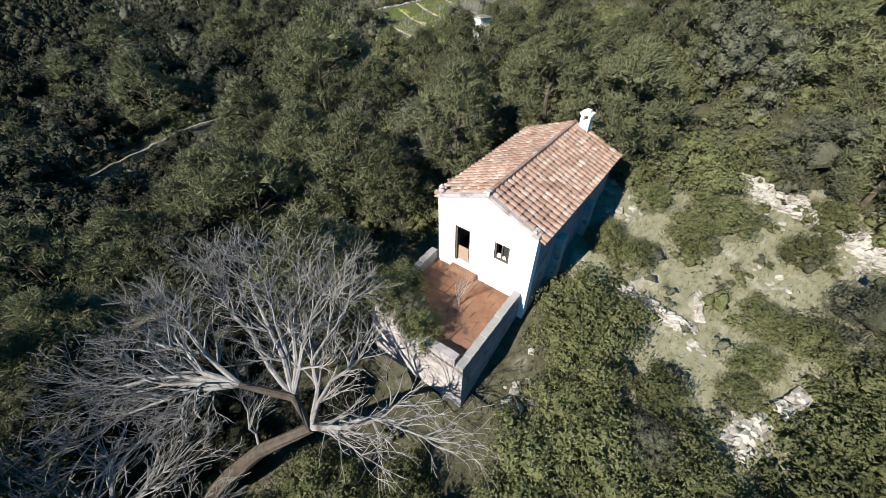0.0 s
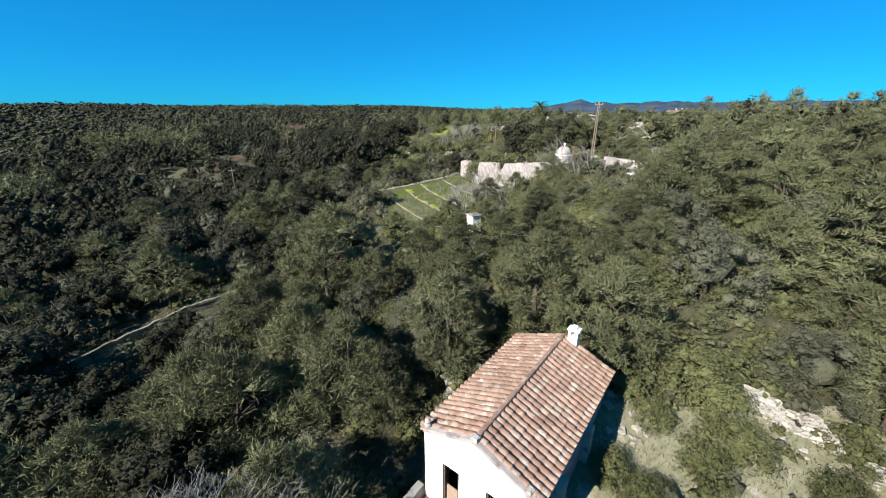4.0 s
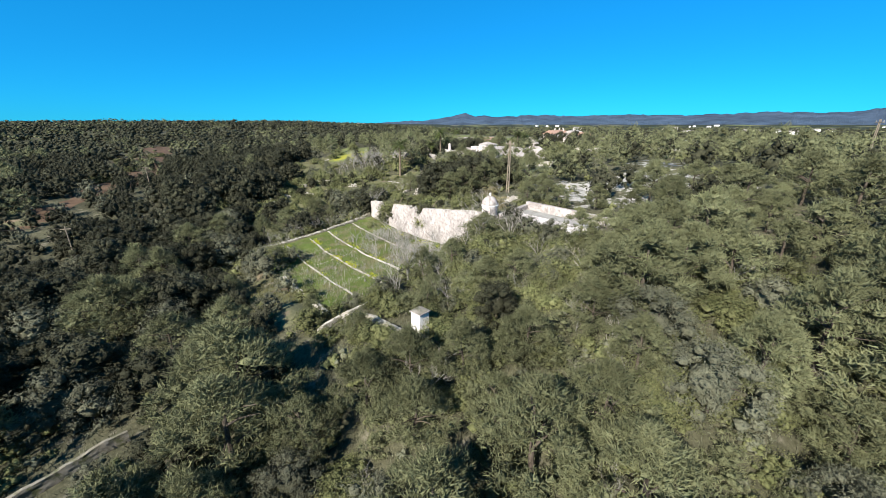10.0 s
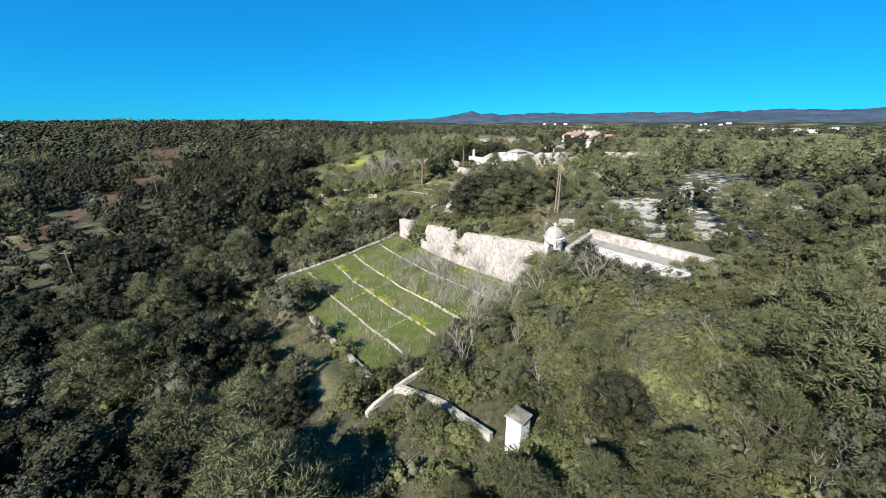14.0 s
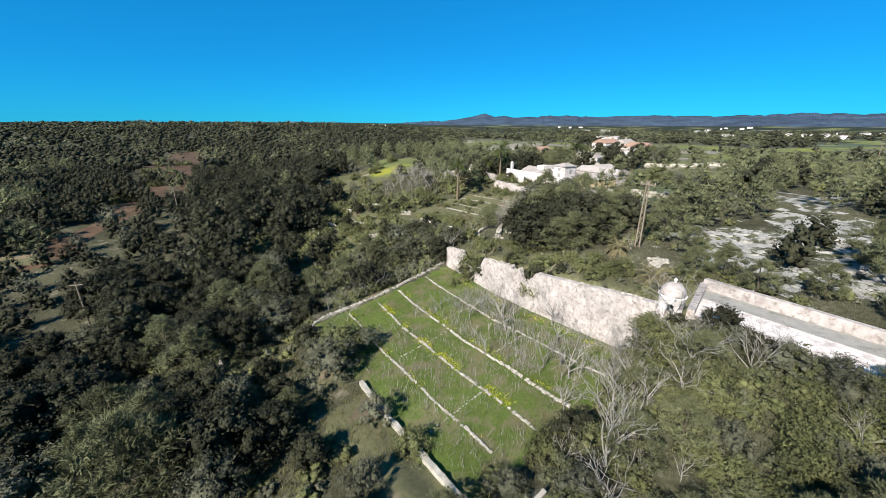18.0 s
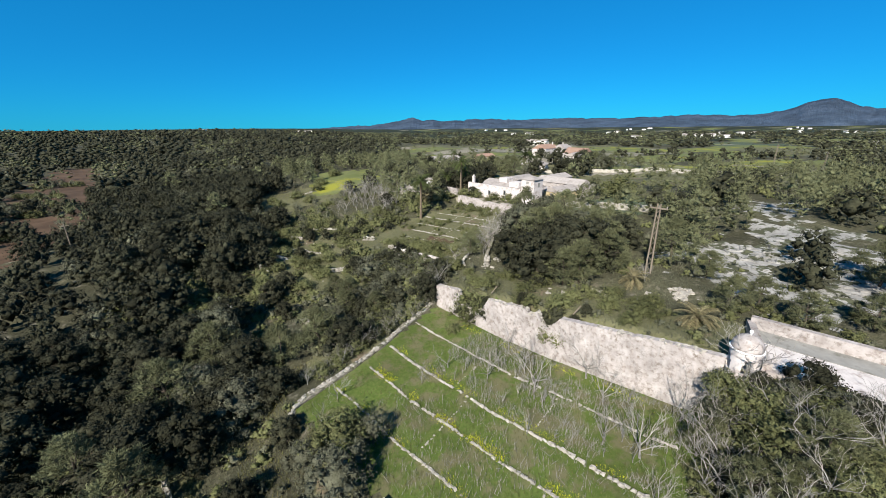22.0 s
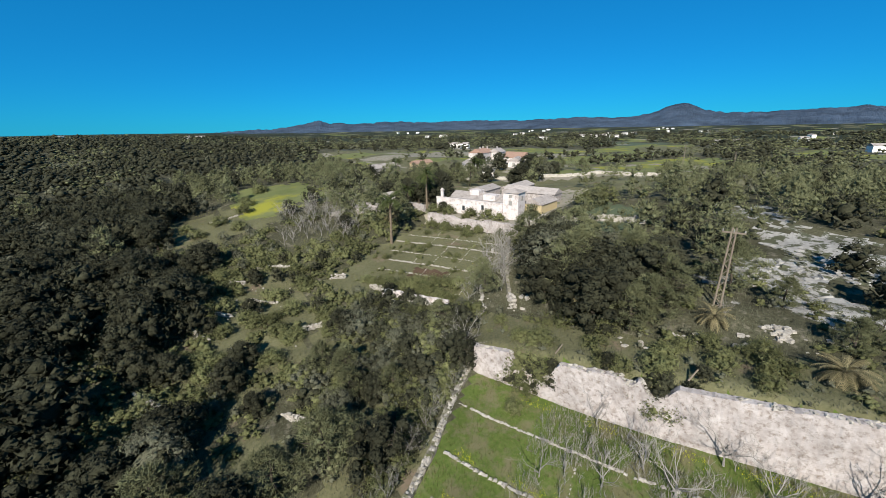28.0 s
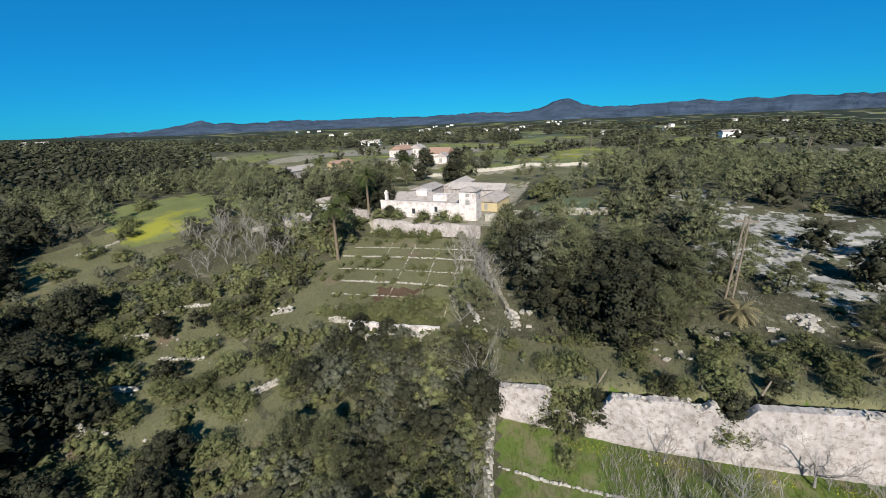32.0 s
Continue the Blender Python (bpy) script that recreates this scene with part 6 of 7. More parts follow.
# trees and shrubs that stand out
for kind, x, y, k in (("bush", 6.1, 11.0, 1.35), ("bush", 6.9, 10.1, 1.4), ("bush", 5.8, 9.4, 1.3), ("bush", 6.3, 8.2, 1.0), ("bush", 4.9, 7.0, 1.1), ("bush", 5.8, 5.4, 1.3), ("olive", 7.6, 5.6, 0.5), ("bush", 8.9, 7.4, 0.9), ("bush", 9.3, 4.6, 1.2), ("bush", 7.4, 3.4, 1.4), ("bush", 3.4, 5.2, 1.2), ("bush", 2.6, 3.4, 1.2), ("olive", 10.6, 2.6, 0.55), ("bush", 13.6, 4.0, 1.5), ("bush", 15.4, 5.4, 1.5), ("bush", 16.8, 4.2, 1.6), ("bush", 17.6, 7.0, 1.4), ("olive", 18.6, 9.8, 0.75), ("bush", 16.2, 9.6, 0.9), ("bush", 20.2, 7.8, 1.5), ("bush", 14.6, 10.4, 0.8), ("bush", 12.6, 14.6, 0.9), ("bush", 14.6, 15.4, 1.0), ("bush", 9.4, 13.6, 0.8), ("bush", 8.4, 14.6, 0.75), ("bush", 22, 10.2, 1.3), ("bush", 18.0, 13.6, 0.8), ("bush", 14.9, 17.6, 1.2), ("bush", 11.4, 17.0, 0.7), ("olive", 20.5, 18.5, 0.9), ("bush", 13.4, 8.6, 0.7), ("bush", 12.4, 7.6, 0.6),
                      # low oaks and bushes added to fill the deep shade under the dead pine
                      ("oak", -8.6, 6.4, 0.45), ("oak", -6.4, 7.8, 0.4), ("bush", -5.2, 5.0, 1.0), ("oak", -10.6, 7.4, 0.6), ("bush", -3.4, 3.6, 1.1), ("bush", -7.0, 3.2, 1.1), ("oak", -4.6, 8.4, 0.35), ("bush", -1.6, 4.6, 0.9), ("oak", -12.4, 5.4, 0.6), ("bush", -9.4, 2.4, 1.2), ("bush", -0.4, 2.8, 1.0), ("oak", -13.4, 8.2, 0.7),
                      ("bush", 0.6, 47.6, 1.3), ("bush", 2.0, 45.2, 1.2), ("olive", 1.6, 48.6, 0.7), ("bush", -2.2, 45.2, 1.1), ("bush", -4.6, 45.0, 1.0), ("bush", -1.0, 42.4, 1.1), ("bush", -4.0, 51.2, 1.2), ("bush", -6.6, 49.4, 1.3), ("olive", -1.6, 52.4, 0.6), ("bush", 0.6, 40.6, 0.9), ("bush", 2.0, 97.8, 0.80), ("bush", -0.7, 96.4, 0.90), ("bush", -4.4, 94.7, 1.00), ("bush", -6.9, 93.0, 0.90), ("bush", -9.5, 91.5, 1.10), ("bush", -12.1, 90.0, 1.00), ("bush", -14.8, 88.7, 1.10), ("bush", -2.8, 96.2, 1.10), ("bush", -6.4, 94.5, 1.20), ("bush", -10.9, 92.3, 1.20), ("oak", 6.9, 92.4, 0.6), ("oak", 7.7, 90.6, 0.7), ("oak", 8.8, 88.6, 0.62), ("oak", 13.0, 78.9, 0.58), ("oak", 14.0, 76.6, 0.4), ("oak", 11.4, 83.6, 0.36), ("oak", 15.4, 76.4, 0.3), ("bush", 6.4, 93.0, 1.0), ("bush", 7.6, 91.6, 1.7), ("bush", 8.4, 89.8, 1.5), ("bush", 6.9, 90.4, 1.2), ("bush", 12.6, 79.4, 1.3), ("bush", 13.3, 77.8, 1.1), ("bush", 14.0, 79.8, 1.2), ("bush", 11.9, 82.6, 0.9), ("bush", 3.6, 89.2, 0.8), ("bush", 10.6, 91.5, 1.2), ("bush", 16.8, 80.5, 1.0), ("bush", 18.5, 76.0, 1.1), ("bush", 20.5, 72.6, 1.2), ("bush", 17.5, 72.2, 0.9), ("bush", 21.6, 78.2, 1.1), ("bush", 23.6, 74.2, 1.0), ("bush", 13.6, 86.6, 1.0), ("bush", 17.2, 87.6, 1.2), ("bush", 16.0, 92.4, 1.1),
                      ("bush", -4, 196, 1.6), ("bush", -12, 190, 1.8), ("bush", -18, 184, 1.5), ("bush", -20, 193, 1.4), ("bush", 6, 221, 2.2), ("bush", -8, 181, 1.6), ("bush", -26, 186, 1.8), ("bush", -2, 203, 1.8), ("bush", 9.0, 121.0, 1.2), ("bush", 10.6, 119.4, 1.4), ("bush", 12.2, 117.4, 1.5), ("bush", 13.6, 115.2, 1.4), ("bush", 15.0, 113.2, 1.3), ("bush", 7.2, 123.6, 1.1),
                      ("olive", -10.9, 76.6, 0.66), ("olive", -15.0, 72.3, 1.25), ("olive", -17.5, 76.8, 0.8), ("bush", 20.4, 58.8, 0.70), ("bush", 21.3, 57.1, 0.80), ("bush", 22.1, 55.7, 0.60), ("bush", 22.5, 54.2, 0.90), ("bush", 23.5, 52.8, 0.80), ("bush", 23.9, 51.3, 1.00), ("bush", 24.8, 50.1, 0.90), ("bush", 25.3, 48.8, 1.10), ("bush", 27.6, 48.1, 1.10), ("pine", 27.0, 46.3, 0.75), ("pine", 23.7, 46.4, 0.80), ("olive", 22.1, 49.6, 0.70), ("olive", 20.5, 52.2, 0.70), ("pine", 30.4, 46.7, 0.70), ("olive", 19.2, 55.1, 0.62), ("bush", 25.6, 49.8, 0.70), ("bush", 22.9, 55.2, 0.45), ("bush", 16.0, 58.5, 2.0), ("bush", 17.0, 60.7, 1.5), ("oak", 18.3, 59.8, 0.42), ("bush", 17.5, 58.5, 1.8), ("bush", 15.4, 56.8, 1.8), ("bush", 14.2, 58.2, 1.6), ("bush", 17.2, 61.9, 1.0), ("olive", 15.6, 60.6, 0.75), ("olive", 18.0, 57.6, 0.6), ("oak", 20.9, 57.6, 0.72), ("oak", 12.6, 57.4, 0.6), ("oak", 20.5, 54.2, 0.5), ("bush", 22.4, 52.6, 1.4), ("bush", 19.4, 55.8, 1.2), ("bush", 20.5, 55.5, 1.2),
                      ("pine", 46, 60, 1.2), ("pine", 50, 64, 1.1), ("pine", 52, 58, 1.3), ("oak", 22, 101.0, 1.25), ("oak", 25.5, 104.5, 1.3), ("oak", 24, 96, 1.3), ("pine", 28.5, 99, 1.4), ("oak", 29.5, 108.5, 1.1), ("bush", 5.2, 40.5, 1.2), ("bush", 4.8, 37.0, 1.3), ("bush", 2.0, 36.6, 1.4), ("oak", 117, 187, 1.8), ("bush", 66.5, 118.5, 3.0), ("bush", 63.5, 120.5, 2.6), ("oak", 52, 136, 0.5), ("oak", 40, 152, 1.2), ("oak", 44, 156, 1.3), ("oak", 37, 164, 1.3), ("oak", 46, 166, 1.4), ("oak", 33, 170, 1.3), ("oak", 42, 174, 1.2), ("oak", 55, 172, 1.3), ("pine", 50, 180, 1.3), ("oak", 62, 182, 1.4), ("pine", 74, 186, 1.5), ("oak", 80, 195, 1.5), ("pine", 70, 200, 1.4), ("oak", 91, 168, 1.9), ("oak", 60, 196, 1.3), ("bush", 41.0, 133.5, 1.5), ("bush", 38.8, 137.6, 1.3), ("bush", 41.2, 129.6, 1.1), ("bush", 36.4, 143.6, 1.4), ("bush", 34.4, 147.4, 1.5), ("oak", 36.6, 146.2, 0.6), ("bush", 38.2, 126.4, 0.9), ("bush", 36.2, 131.6, 1.0), ("bush", 34.0, 137.0, 0.9), ("oak", 24.5, 152, 0.7), ("oak", 30, 157, 1.1), ("oak", 38, 160, 1.2), ("oak", 43, 162, 1.2), ("olive", 27, 163, 1.0), ("oak", 12, 153.5, 0.8), ("bush", -14, 77.5, 2.2), ("olive", -10.5, 63.5, 0.7), ("bush", -7.5, 59, 1.2), ("bush", 33, 132, 1.2), ("bush", 32.4, 139, 0.9), ("bush", 31.8, 144.5, 1.1), ("bush", 33.8, 126.3, 0.7), ("bush", 20, 132.5, 0.9), ("bush", 36.6, 137, 0.9)):
    nm, lb, ct = LABEL[kind]
    put_tree(nm, lb, rf.choice((FINE if y < 42 and x < 27 else NEAR)[kind]), x, y, rf.uniform(0, 6.3), k, ct, "", 0.15)

for _ in range(30):
    x, y = rv.uniform(-13, 8), rv.uniform(99, 120)
    kind, k = rv.choice((("olive", 0.9), ("oak", 0.8), ("olive", 0.8), ("pine", 0.75), ("oak", 0.7)))
    if y > 107 and x > -3:
        k *= 0.55
    if not blocked(x, y, 2.2 * k) and (x > -9 or y < 112):
        put_tree(*LABEL[kind][:2], rv.choice(NEAR[kind]), x, y, rv.uniform(0, 6.3), k * rv.uniform(0.85, 1.2), LABEL[kind][2], "", 0.15)
for lx, ly, k, kind in ((-4.8, -2.6, 0.75, "bush"), (-4.7, -3.6, 0.85, "bush"), (-2.7, -4.0, 0.7, "bush"), (-3.4, -3.8, 0.55, "olive")):
    p = HOUSE @ Vector((lx, ly, 2.15))
    nm, lb, ct = LABEL[kind]
    t = put_tree(nm, "unkempt green shrub growing on the terrace", FINE[kind][1], p.x, p.y, lx * 3, k if kind == "bush" else 0.35, ct)
    t.location.z = 2.15
p = HOUSE @ Vector((-2.3, -1.9, 0))
t = put_tree("dead_shrub", "dead brown shrub lying on the terrace floor", BARE[2], p.x, p.y, 1.0, 0.8, "shrub")
t.location.z = 2.15

# the wider wood, joined by kind


def scatter(name, label, kind, places, lod, seed, tall=1.0):
    """Many trees as one mesh."""
    temps = [crown(kind, seed + k, *lod) for k in range(5)]
    V, F, n_ = [], [], 0
    rnd = np.random.default_rng(seed)
    for x, y, k in places:
        v, f = temps[rnd.integers(5)]
        a = rnd.uniform(0, 6.3)
        c, s = math.cos(a) * k, math.sin(a) * k
        w = np.stack([v[:, 0] * c - v[:, 1] * s + x, v[:, 0] * s + v[:, 1] * c + y, v[:, 2] * k * tall * (1.3 / max(1.3, k)) ** 0.6 * rnd.uniform(0.8, 1.1) + ground(x, y) - 0.3 * k], -1)
        V.append(w)
        F.append(f + n_)
        n_ += len(v)
    if V:
        arrays_object(name, np.concatenate(V), np.concatenate(F), M[kind], label, "wood", "stuff", True)


under = []
while len(under) < 1900:
    x, y = rf.uniform(-50, 44), rf.uniform(-14, 116)
    cov = int(cover(np.array([x]), np.array([y]))[0])
    if cov in (0, 10, 20) or cov == 1 or (cov == 6 and rf.random() < 0.4):
        k = rf.uniform(0.4, 1.0) * (0.75 if cov else 1.0)
        if not blocked(x, y, 0.9 * k):
            under.append((x, y, k))
yard = []
while len(yard) < 260:
    x, y = rf.uniform(3.5, 27), rf.uniform(0.5, 20)
    if blocked(x, y, 0.3) or (7.5 < x < 17 and 9 < y < 18 and rf.random() < 0.72) or math.hypot(x - 20.5, y - 15.2) < 2:
        continue
    yard.append((x, y, rf.uniform(0.2, 0.5)))
scatter("yard_scrub", "low rounded green shrubs and heath on the dry hillside", "bush", yard[::2], (8, 50, 0.12, 0), 270, 0.75)
scatter("yard_heath", "low grey-brown heath between the shrubs", "olive", [(x, y, k * 0.42) for x, y, k in yard[1::2]], (7, 50, 0.22, 0), 280, 0.7)
brush = []
while len(brush) < 430:
    x, y = rf.uniform(-2, 30), rf.uniform(18.5, 61)
    s, u = su(x, y)
    if not blocked(x, y, 1.0) and abs(x - 3.5) + abs(y - 37.5) > 3:
        brush.append((x, y, rf.uniform(0.55, 1.15)))
scatter("brush", "dense green lentisc brush filling the slope between pines", "bush", brush[::2], (10, 60, 0.14, 0), 274)
scatter("brush_grey", "dense grey-green brush filling the slope between pines", "pine", [(x, y, k * 0.5) for x, y, k in brush[1::2]], (12, 60, 0.45, 0), 276, 0.7)
bank = []
while len(bank) < 260:
    x, y = rf.uniform(-13, 12), rf.uniform(96, 122)
    if not blocked(x, y, 1.0) and int(cover(np.array([x]), np.array([y]))[0]) == 0:
        bank.append((x, y, rf.uniform(0.6, 1.25)))
scatter("bank_shrubs", "dense green shrubs on the bank above the garden", "bush", bank[::2], (9, 30, 0.18, 1), 294)
scatter("bank_olives", "grey-green wild olive scrub on the bank above the garden", "olive", [(x, y, k * 0.6) for x, y, k in bank[1::4]], (12, 30, 0.26, 1), 296, 0.8)
scatter("bank_oaks", "low dark oak scrub on the bank above the garden", "oak", [(x, y, k * 0.55) for x, y, k in bank[3::4]], (12, 30, 0.26, 1), 298, 0.8)
slope = []
while len(slope) < 1250:
    x, y = rf.uniform(-48, 46), rf.uniform(114, 172)
    cov = int(cover(np.array([x]), np.array([y]))[0])
    if rf.random() < {0: 1.0, 20: 0.22, 3: 0.12, 10: 1.0}.get(cov, 0.0) and not blocked(x, y, 0.9):
        slope.append((x, y, rf.uniform(0.5, 1.3) * (0.6 if cov == 3 else 1.0)))
scatter("slope_scrub", "low green scrub on the terraced slopes", "bush", slope, (6, 14, 0.22, 0), 290)
scatter("undergrowth", "low green lentisc and heather undergrowth", "bush", under[::2], (6, 20, 0.19, 0), 250)
scatter("undergrowth_grey", "low grey-green scrub undergrowth", "olive", [(x, y, k * 0.4) for x, y, k in under[1::2]], (4, 24, 0.36, 0), 260)
mid = {"pine": [], "oak": [], "olive": [], "bush": []}
yy = -30
while yy < 262:
    xx = -150
    while xx < 170:
        x, y = xx + rf.uniform(-1.8, 1.8), yy + rf.uniform(-1.8, 1.8)
        xx += 6.0
        if (y < 30 and x > 62) or (y < 40 and x < -75):
            continue
        if NZ[0] - 1 < x < NZ[1] + 1 and NZ[2] - 1 < y < NZ[3] + 1:
            continue
        cov = int(cover(np.array([x]), np.array([y]))[0])
        if not want(cov, rf):
            continue
        kind = species(x, y, rf)
        k = rf.uniform(0.85, 1.5) if x < 20 else rf.uniform(0.8, 1.4)
        if x < -30 and noise.noise((x * 0.035, y * 0.035, 9)) > 0.22:
            kind, k = "pine", rf.uniform(1.1, 1.6)
        if cov in (3, 10, 8) or (cov in (1, 20) and rf.random() < 0.5):
            kind, k = "bush", rf.uniform(0.5, 1.3)
        if -30 < x < -5 and 110 < y < 128:
            k = min(k, 0.6)
        if -84 < x < -52 and 92 < y < 126:
            k = min(k, 0.8)
        if 128 < y < 262 and 0 < x - np.interp(y, [128, 165, 185, 226, 276], [-74, -73, -72, -83, -101]) < 20:
            kind, k = "oak" if kind == "pine" else kind, min(k, 0.85)
        if -9 < x < 13 and 100 < y < 150:
            kind = "olive" if kind == "pine" else kind
            k = min(k, 0.5)
        if -34 < x < 12 and 150 < y < 180:
            k = min(k, 0.6)
            kind = kind if kind == "bush" else "olive"
        if blocked(x, y, 2.4 * k):
            continue
        if kind == "pine" and 38 < x < 62 and -5 < y < 82:
            put_tree(*LABEL["pine"][:2], rf.choice(NEAR["pine"]), x, y, rf.uniform(0, 6.3), k, "tree", "", 0.15)
            continue
        mid[kind].append((x, y, k))
    yy += 6.0
for kind, lod in (("pine", (20, 24, 0.6, 0)), ("oak", (20, 18, 0.36, 0)), ("olive", (20, 18, 0.36, 0)), ("bush", (8, 12, 0.26, 0))):
    scatter("wood_" + kind, "dense Mediterranean wood of " + {"pine": "olive-green pines", "oak": "dark holm oaks", "olive": "grey-green wild olives", "bush": "low shrubs"}[kind], kind, mid[kind], lod, 300, 1.2)
far = {"pine": [], "oak": [], "olive": []}
for rmin, rmax, stp, k0 in ((150, 420, 7.6, 1.4), (420, 800, 13.0, 2.1), (800, 1500, 25.0, 3.2)):
    yy = -200
    while yy < rmax + 80:
        xx = -rmax
        while xx < rmax:
            x, y = xx + rf.uniform(-0.4, 0.4) * stp, yy + rf.uniform(-0.4, 0.4) * stp
            xx += stp
            d = math.hypot(x, y - 70)
            if not rmin < d < rmax or (-150 < x < 170 and y < 264) or y < -40:
                continue
            az = math.degrees(math.atan2(x, y - 70))
            if az < -75 or az > 115:
                continue
            cov = int(cover(np.array([x]), np.array([y]))[0])
            openland = noise.noise((x * 0.006, y * 0.006, 4)) > 0.1 and az > 15
            if not want(cov, rf) or (openland and rf.random() < 0.7):
                continue
            q = rf.random()
            grove = noise.noise((x * 0.02, y * 0.02, 9))
            kind = "oak" if q < (0.9 if az < 10 else 0.55) else ("pine" if q < 0.94 else "olive")
            if grove > 0.2 and q < 0.75:
                kind = "pine"
            k = k0 * (rf.uniform(0.75, 1.2) if d > 420 else rf.uniform(0.7, 1.05)) * (1 + 0.5 * noise.noise((x * 0.05, y * 0.05, 2)))
            far[kind].append((x, y, k * rf.choice((0.75, 0.95, 1.0, 1.3))))
        yy += stp
for kind, lod in (("pine", (5, 4, 1.2, 0)), ("oak", (5, 3, 0.8, 0)), ("olive", (5, 3, 0.8, 0))):
    scatter("far_wood_" + kind, "distant rolling wood of mixed trees", kind, far[kind], lod, 400)

# ---------------------------------------------------------------- palms


def palm(x, y, h, k, seed, label="tall date palm with a drooping crown"):
    rnd = random.Random(seed)
    t = thing("palm_tree", label, "palm", Matrix.Translation((x, y, ground(x, y) - 0.2)), "palms")
    lean = rnd.uniform(-0.05, 0.05)
    part("trunk", Build().tube([(lean * z_ * h, 0, z_ * h) for z_ in (0, 0.25, 0.5, 0.75, 1)], [0.3 * k, 0.22 * k, 0.2 * k, 0.2 * k, 0.26 * k], 9), M["palmtrunk"], t)
    for i in range(38):
        b = Build()
        a, e = i * 2.399, rnd.uniform(-0.25, 1.15)
        p, d = Vector((lean * h, 0, h)), Vector((math.cos(a) * math.cos(e), math.sin(a) * math.cos(e), math.sin(e)))
        side = Vector((-math.sin(a), math.cos(a), 0))
        n_ = 9
        for j in range(n_):
            q = p + d * (0.3 * k)
            w = 0.5 * k * math.sin(math.pi * (j + 0.6) / (n_ + 0.6))
            for sg in (-1, 1):
                for h_ in (0.0, 0.5):
                    st = p.lerp(q, h_)
                    b.add([st, p.lerp(q, h_ + 0.4), st + side * sg * w + d * 0.25 * k + Vector((0, 0, -0.12 * k))], [(0, 1, 2)])
            b.tube([p, q], [0.025 * k, 0.02 * k], 3, False)
            p, d = q, (d + Vector((0, 0, -0.17))).normalized()
        part("frond", b, M["palm" if h > 4 else "drypalm"], t)


for i, (x, y, h, k) in enumerate(((18.4, 142.6, 10.6, 1.35), (35.8, 153, 9.6, 1.4), (39.5, 157.5, 6.5, 1.2), (23, 149.5, 1.4, 0.9), (60.2, 210.8, 9, 1.1), (87.5, 192.4, 7.5, 1.7), (93, 196, 7, 1.5), (34, 160, 5, 1.1), (19.6, 94.6, 2.6, 0.8), (20.6, 93.4, 2.0, 0.7), (22.9, 68.4, 1.1, 0.9), (26.5, 79.5, 1.2, 0.8))):
    palm(x, y, h, k, 500 + i, "tall date palm with a drooping crown" if h > 4 else "short shaggy palm with drooping dry fronds")

# ---------------------------------------------------------------- grass and weeds
rg = np.random.default_rng(8)


def tufts(n_, place, size, name, label, mat, slim=0.09):
    P = []
    while len(P) < n_:
        q = place()
        if q is not None:
            P.append(q)
    P = np.array(P)
    z = land(P[:, 0], P[:, 1])
    a = rg.uniform(0, 2 * np.pi, n_)
    hgt = size * rg.uniform(0.5, 1.5, n_)
    w = hgt * slim
    dx, dy = np.cos(a) * w, np.sin(a) * w
    lx, ly = rg.normal(0, 0.35, n_) * hgt, rg.normal(0, 0.35, n_) * hgt
    v = np.stack([np.stack([P[:, 0] - dx, P[:, 1] - dy, z - 0.03], -1), np.stack([P[:, 0] + dx, P[:, 1] + dy, z - 0.03], -1), np.stack([P[:, 0] + lx, P[:, 1] + ly, z + hgt], -1)], 1).reshape(-1, 3)
    arrays_object(name, v, np.arange(n_ * 3).reshape(-1, 3), mat, label, "grass", "stuff")


def in_garden():
    s, u = rg.uniform(0.6, 36.5), rg.uniform(0.6, 25)
    if s < 0.6 + 0.09 * u:
        return None
    p = WALL_O + s * WALL_D + u * WALL_N
    return p


tufts(26000, in_garden, 0.22, "garden_grass", "lush green grass and yellow flowering weeds in the garden", M["weed"])


def dry_strip():
    s, u = rg.uniform(9, 36), rg.uniform(0.8, 11.4) if rg.random() < 0.75 else rg.uniform(12, 24)
    if noise.noise((s * 0.2, u * 0.3, 8)) < -0.12:
        return None
    return WALL_O + s * WALL_D + u * WALL_N


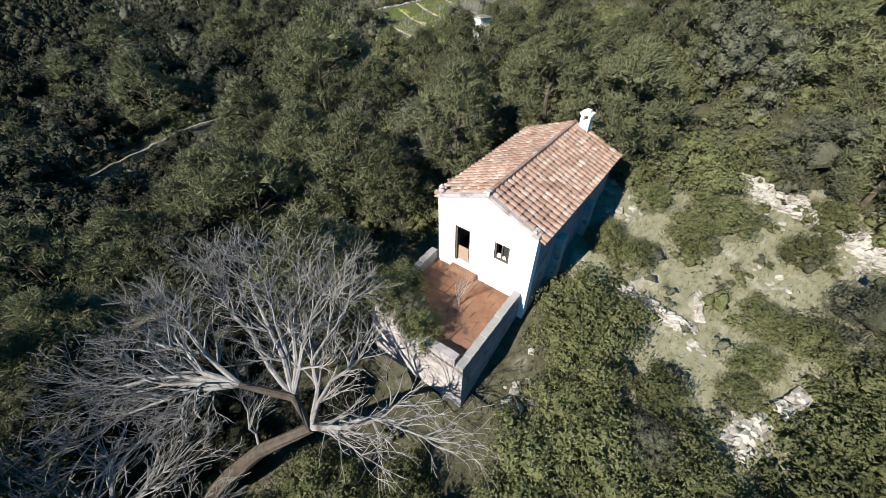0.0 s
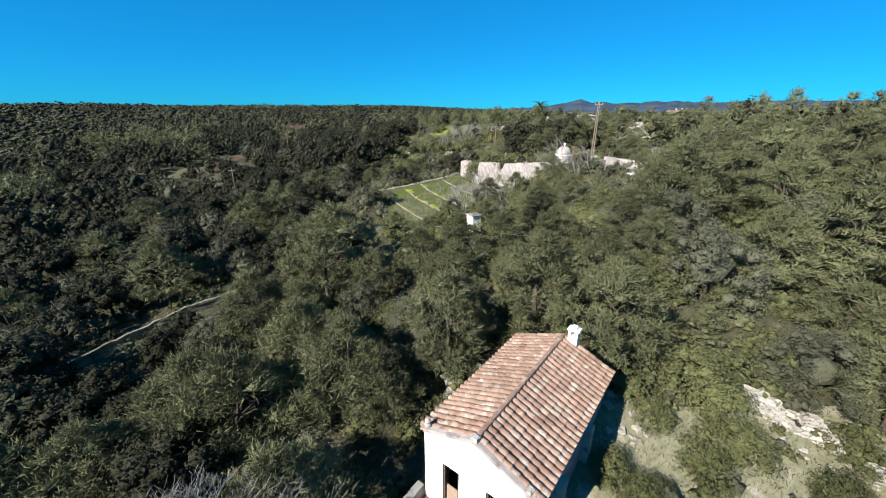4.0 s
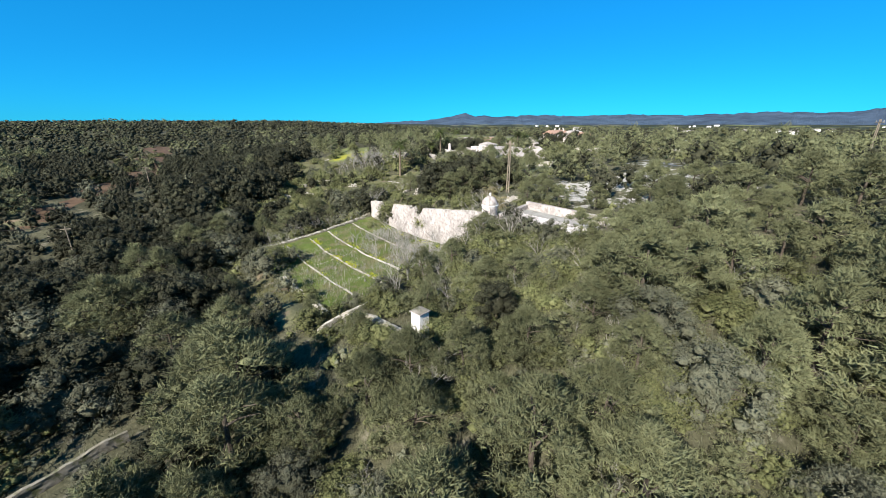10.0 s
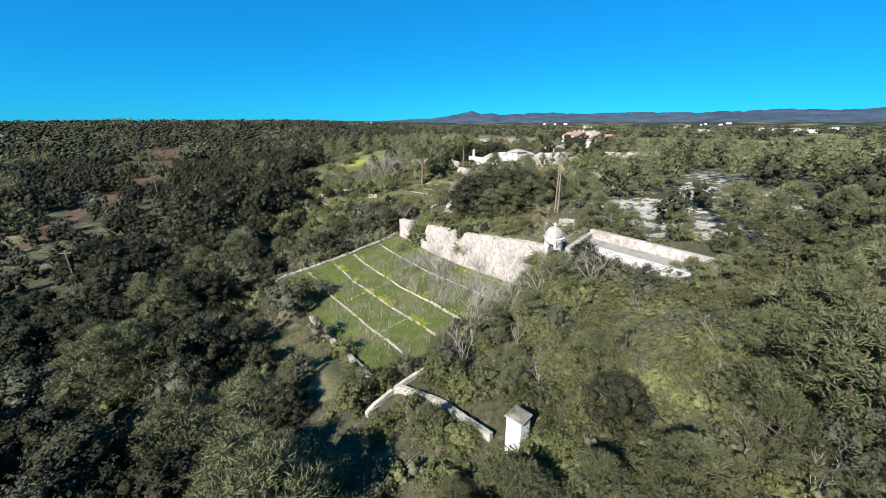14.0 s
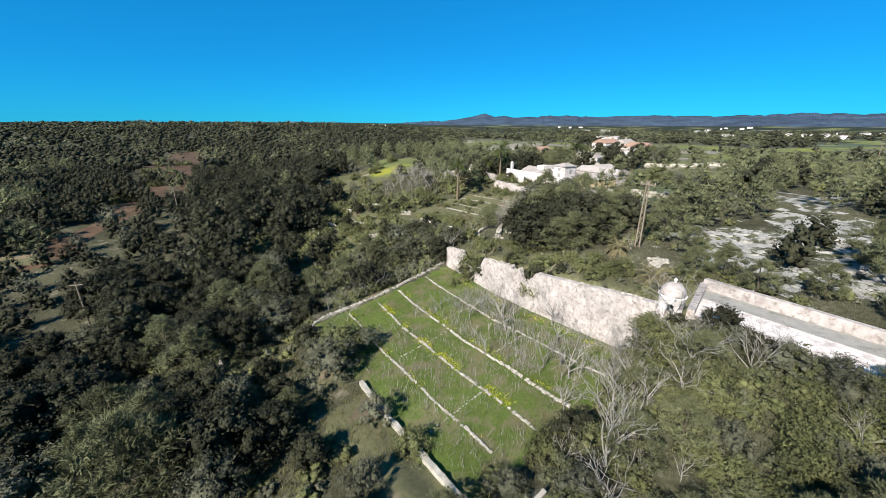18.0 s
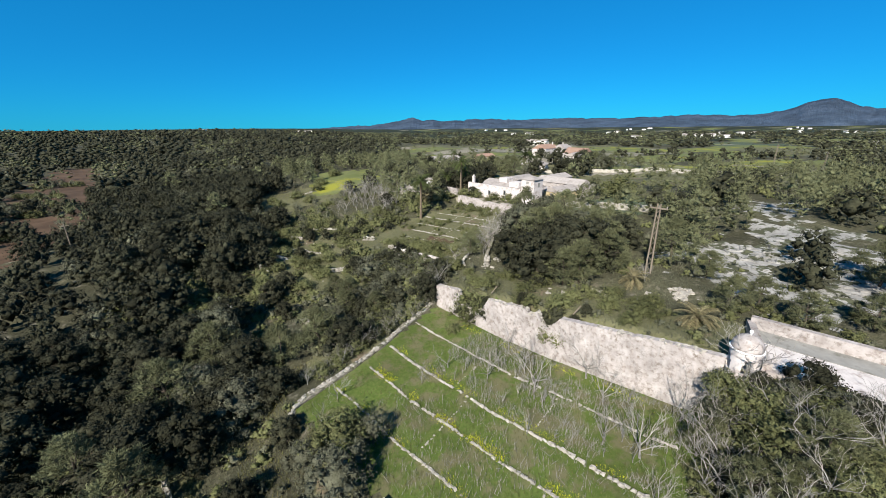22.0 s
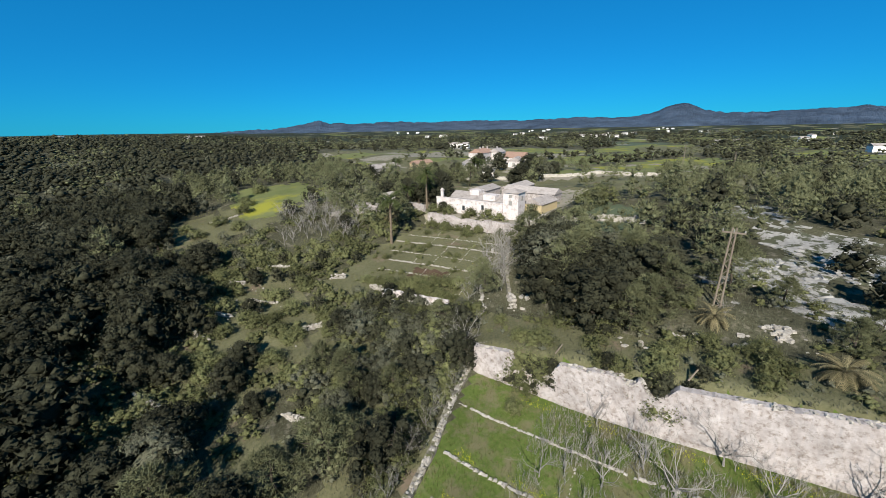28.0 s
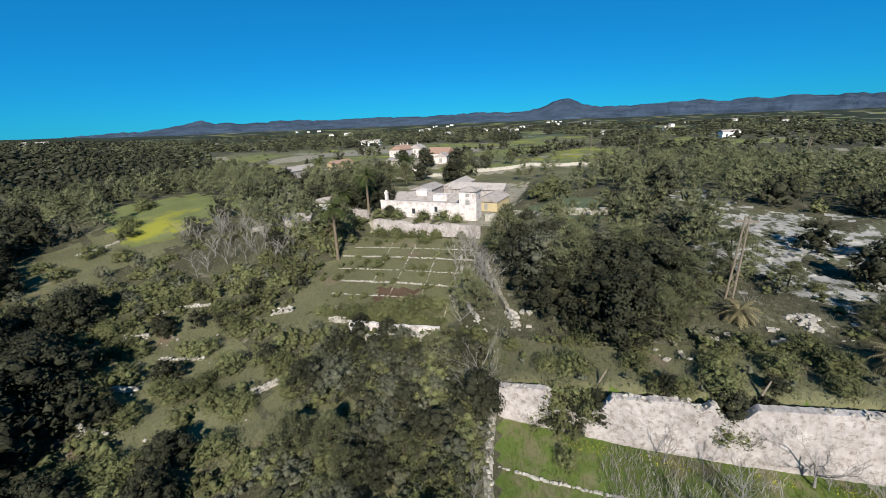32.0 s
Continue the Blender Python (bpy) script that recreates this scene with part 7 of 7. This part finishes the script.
tufts(8000, dry_strip, 0.7, "dry_stalks", "thin dry grey stalks standing in the garden grass", M["twig"], 0.024)


def flower_line():
    s = rg.uniform(3, 33)
    u = rg.choice([16.1, 16.1, 16.1, 11.6, 20.9, 2.0]) + rg.normal(0, 0.35) - 0.4
    if noise.noise((s * 0.25, u * 0.2, 3)) < 0.02:
        return None
    return WALL_O + s * WALL_D + u * WALL_N


tufts(6000, flower_line, 0.17, "yellow_flowers", "bands of small yellow wild flowers along the garden edgings", M["flower"])
tufts(16000, lambda: (rg.uniform(4, 26), rg.uniform(2, 22)), 0.16, "dry_grass", "short dry grass on the open hillside", M["weed"])


def open_tufts(n_, box, kinds, size, name, label, mat):
    """Grass and dwarf scrub over all open ground in a box."""
    x, y = rg.uniform(box[0], box[1], n_), rg.uniform(box[2], box[3], n_)
    s, u = su(x, y)
    a, b_ = house_xy(x, y)
    ta, tb = 0.408 * (x - 26.4) - 0.913 * (y - 56.55), 0.913 * (x - 26.4) + 0.408 * (y - 56.55)
    ok = np.isin(cover(x, y), kinds) & ~((a > -5.5) & (a < 0.3) & (b_ > -4.7) & (b_ < 9)) & ~((np.abs(ta) < 8.2) & (np.abs(tb) < 5.2)) & ~((s > -1.2) & (s < 37) & (u > -0.7) & (u < 25.5)) & (np.hypot(x - 3.5, y - 38.7) > 0.9) & (np.hypot(x - 18.95, y - 61.65) > 1.3)
    pts = iter(np.stack([x[ok], y[ok]], -1).tolist())
    tufts(int(ok.sum()), lambda: next(pts), size, name, label, mat)


open_tufts(110000, (-40, 45, -12, 118), [0, 10, 20], 0.34, "scrub_grass", "dry grass and dwarf scrub covering the ground between trees", M["olive"])
open_tufts(60000, (-40, 45, -12, 118), [1, 10, 6], 0.2, "green_grass", "tufts of green grass among the scrub", M["bush"])
open_tufts(26000, (-24, 14, 58, 96), [3, 0], 0.36, "strip_grass", "tall rough grass below the garden wall", M["weed"])
open_tufts(60000, (-48, 46, 110, 210), [0, 20, 3], 0.3, "slope_grass", "rough grass and weeds on the terraced slopes", M["weed"])
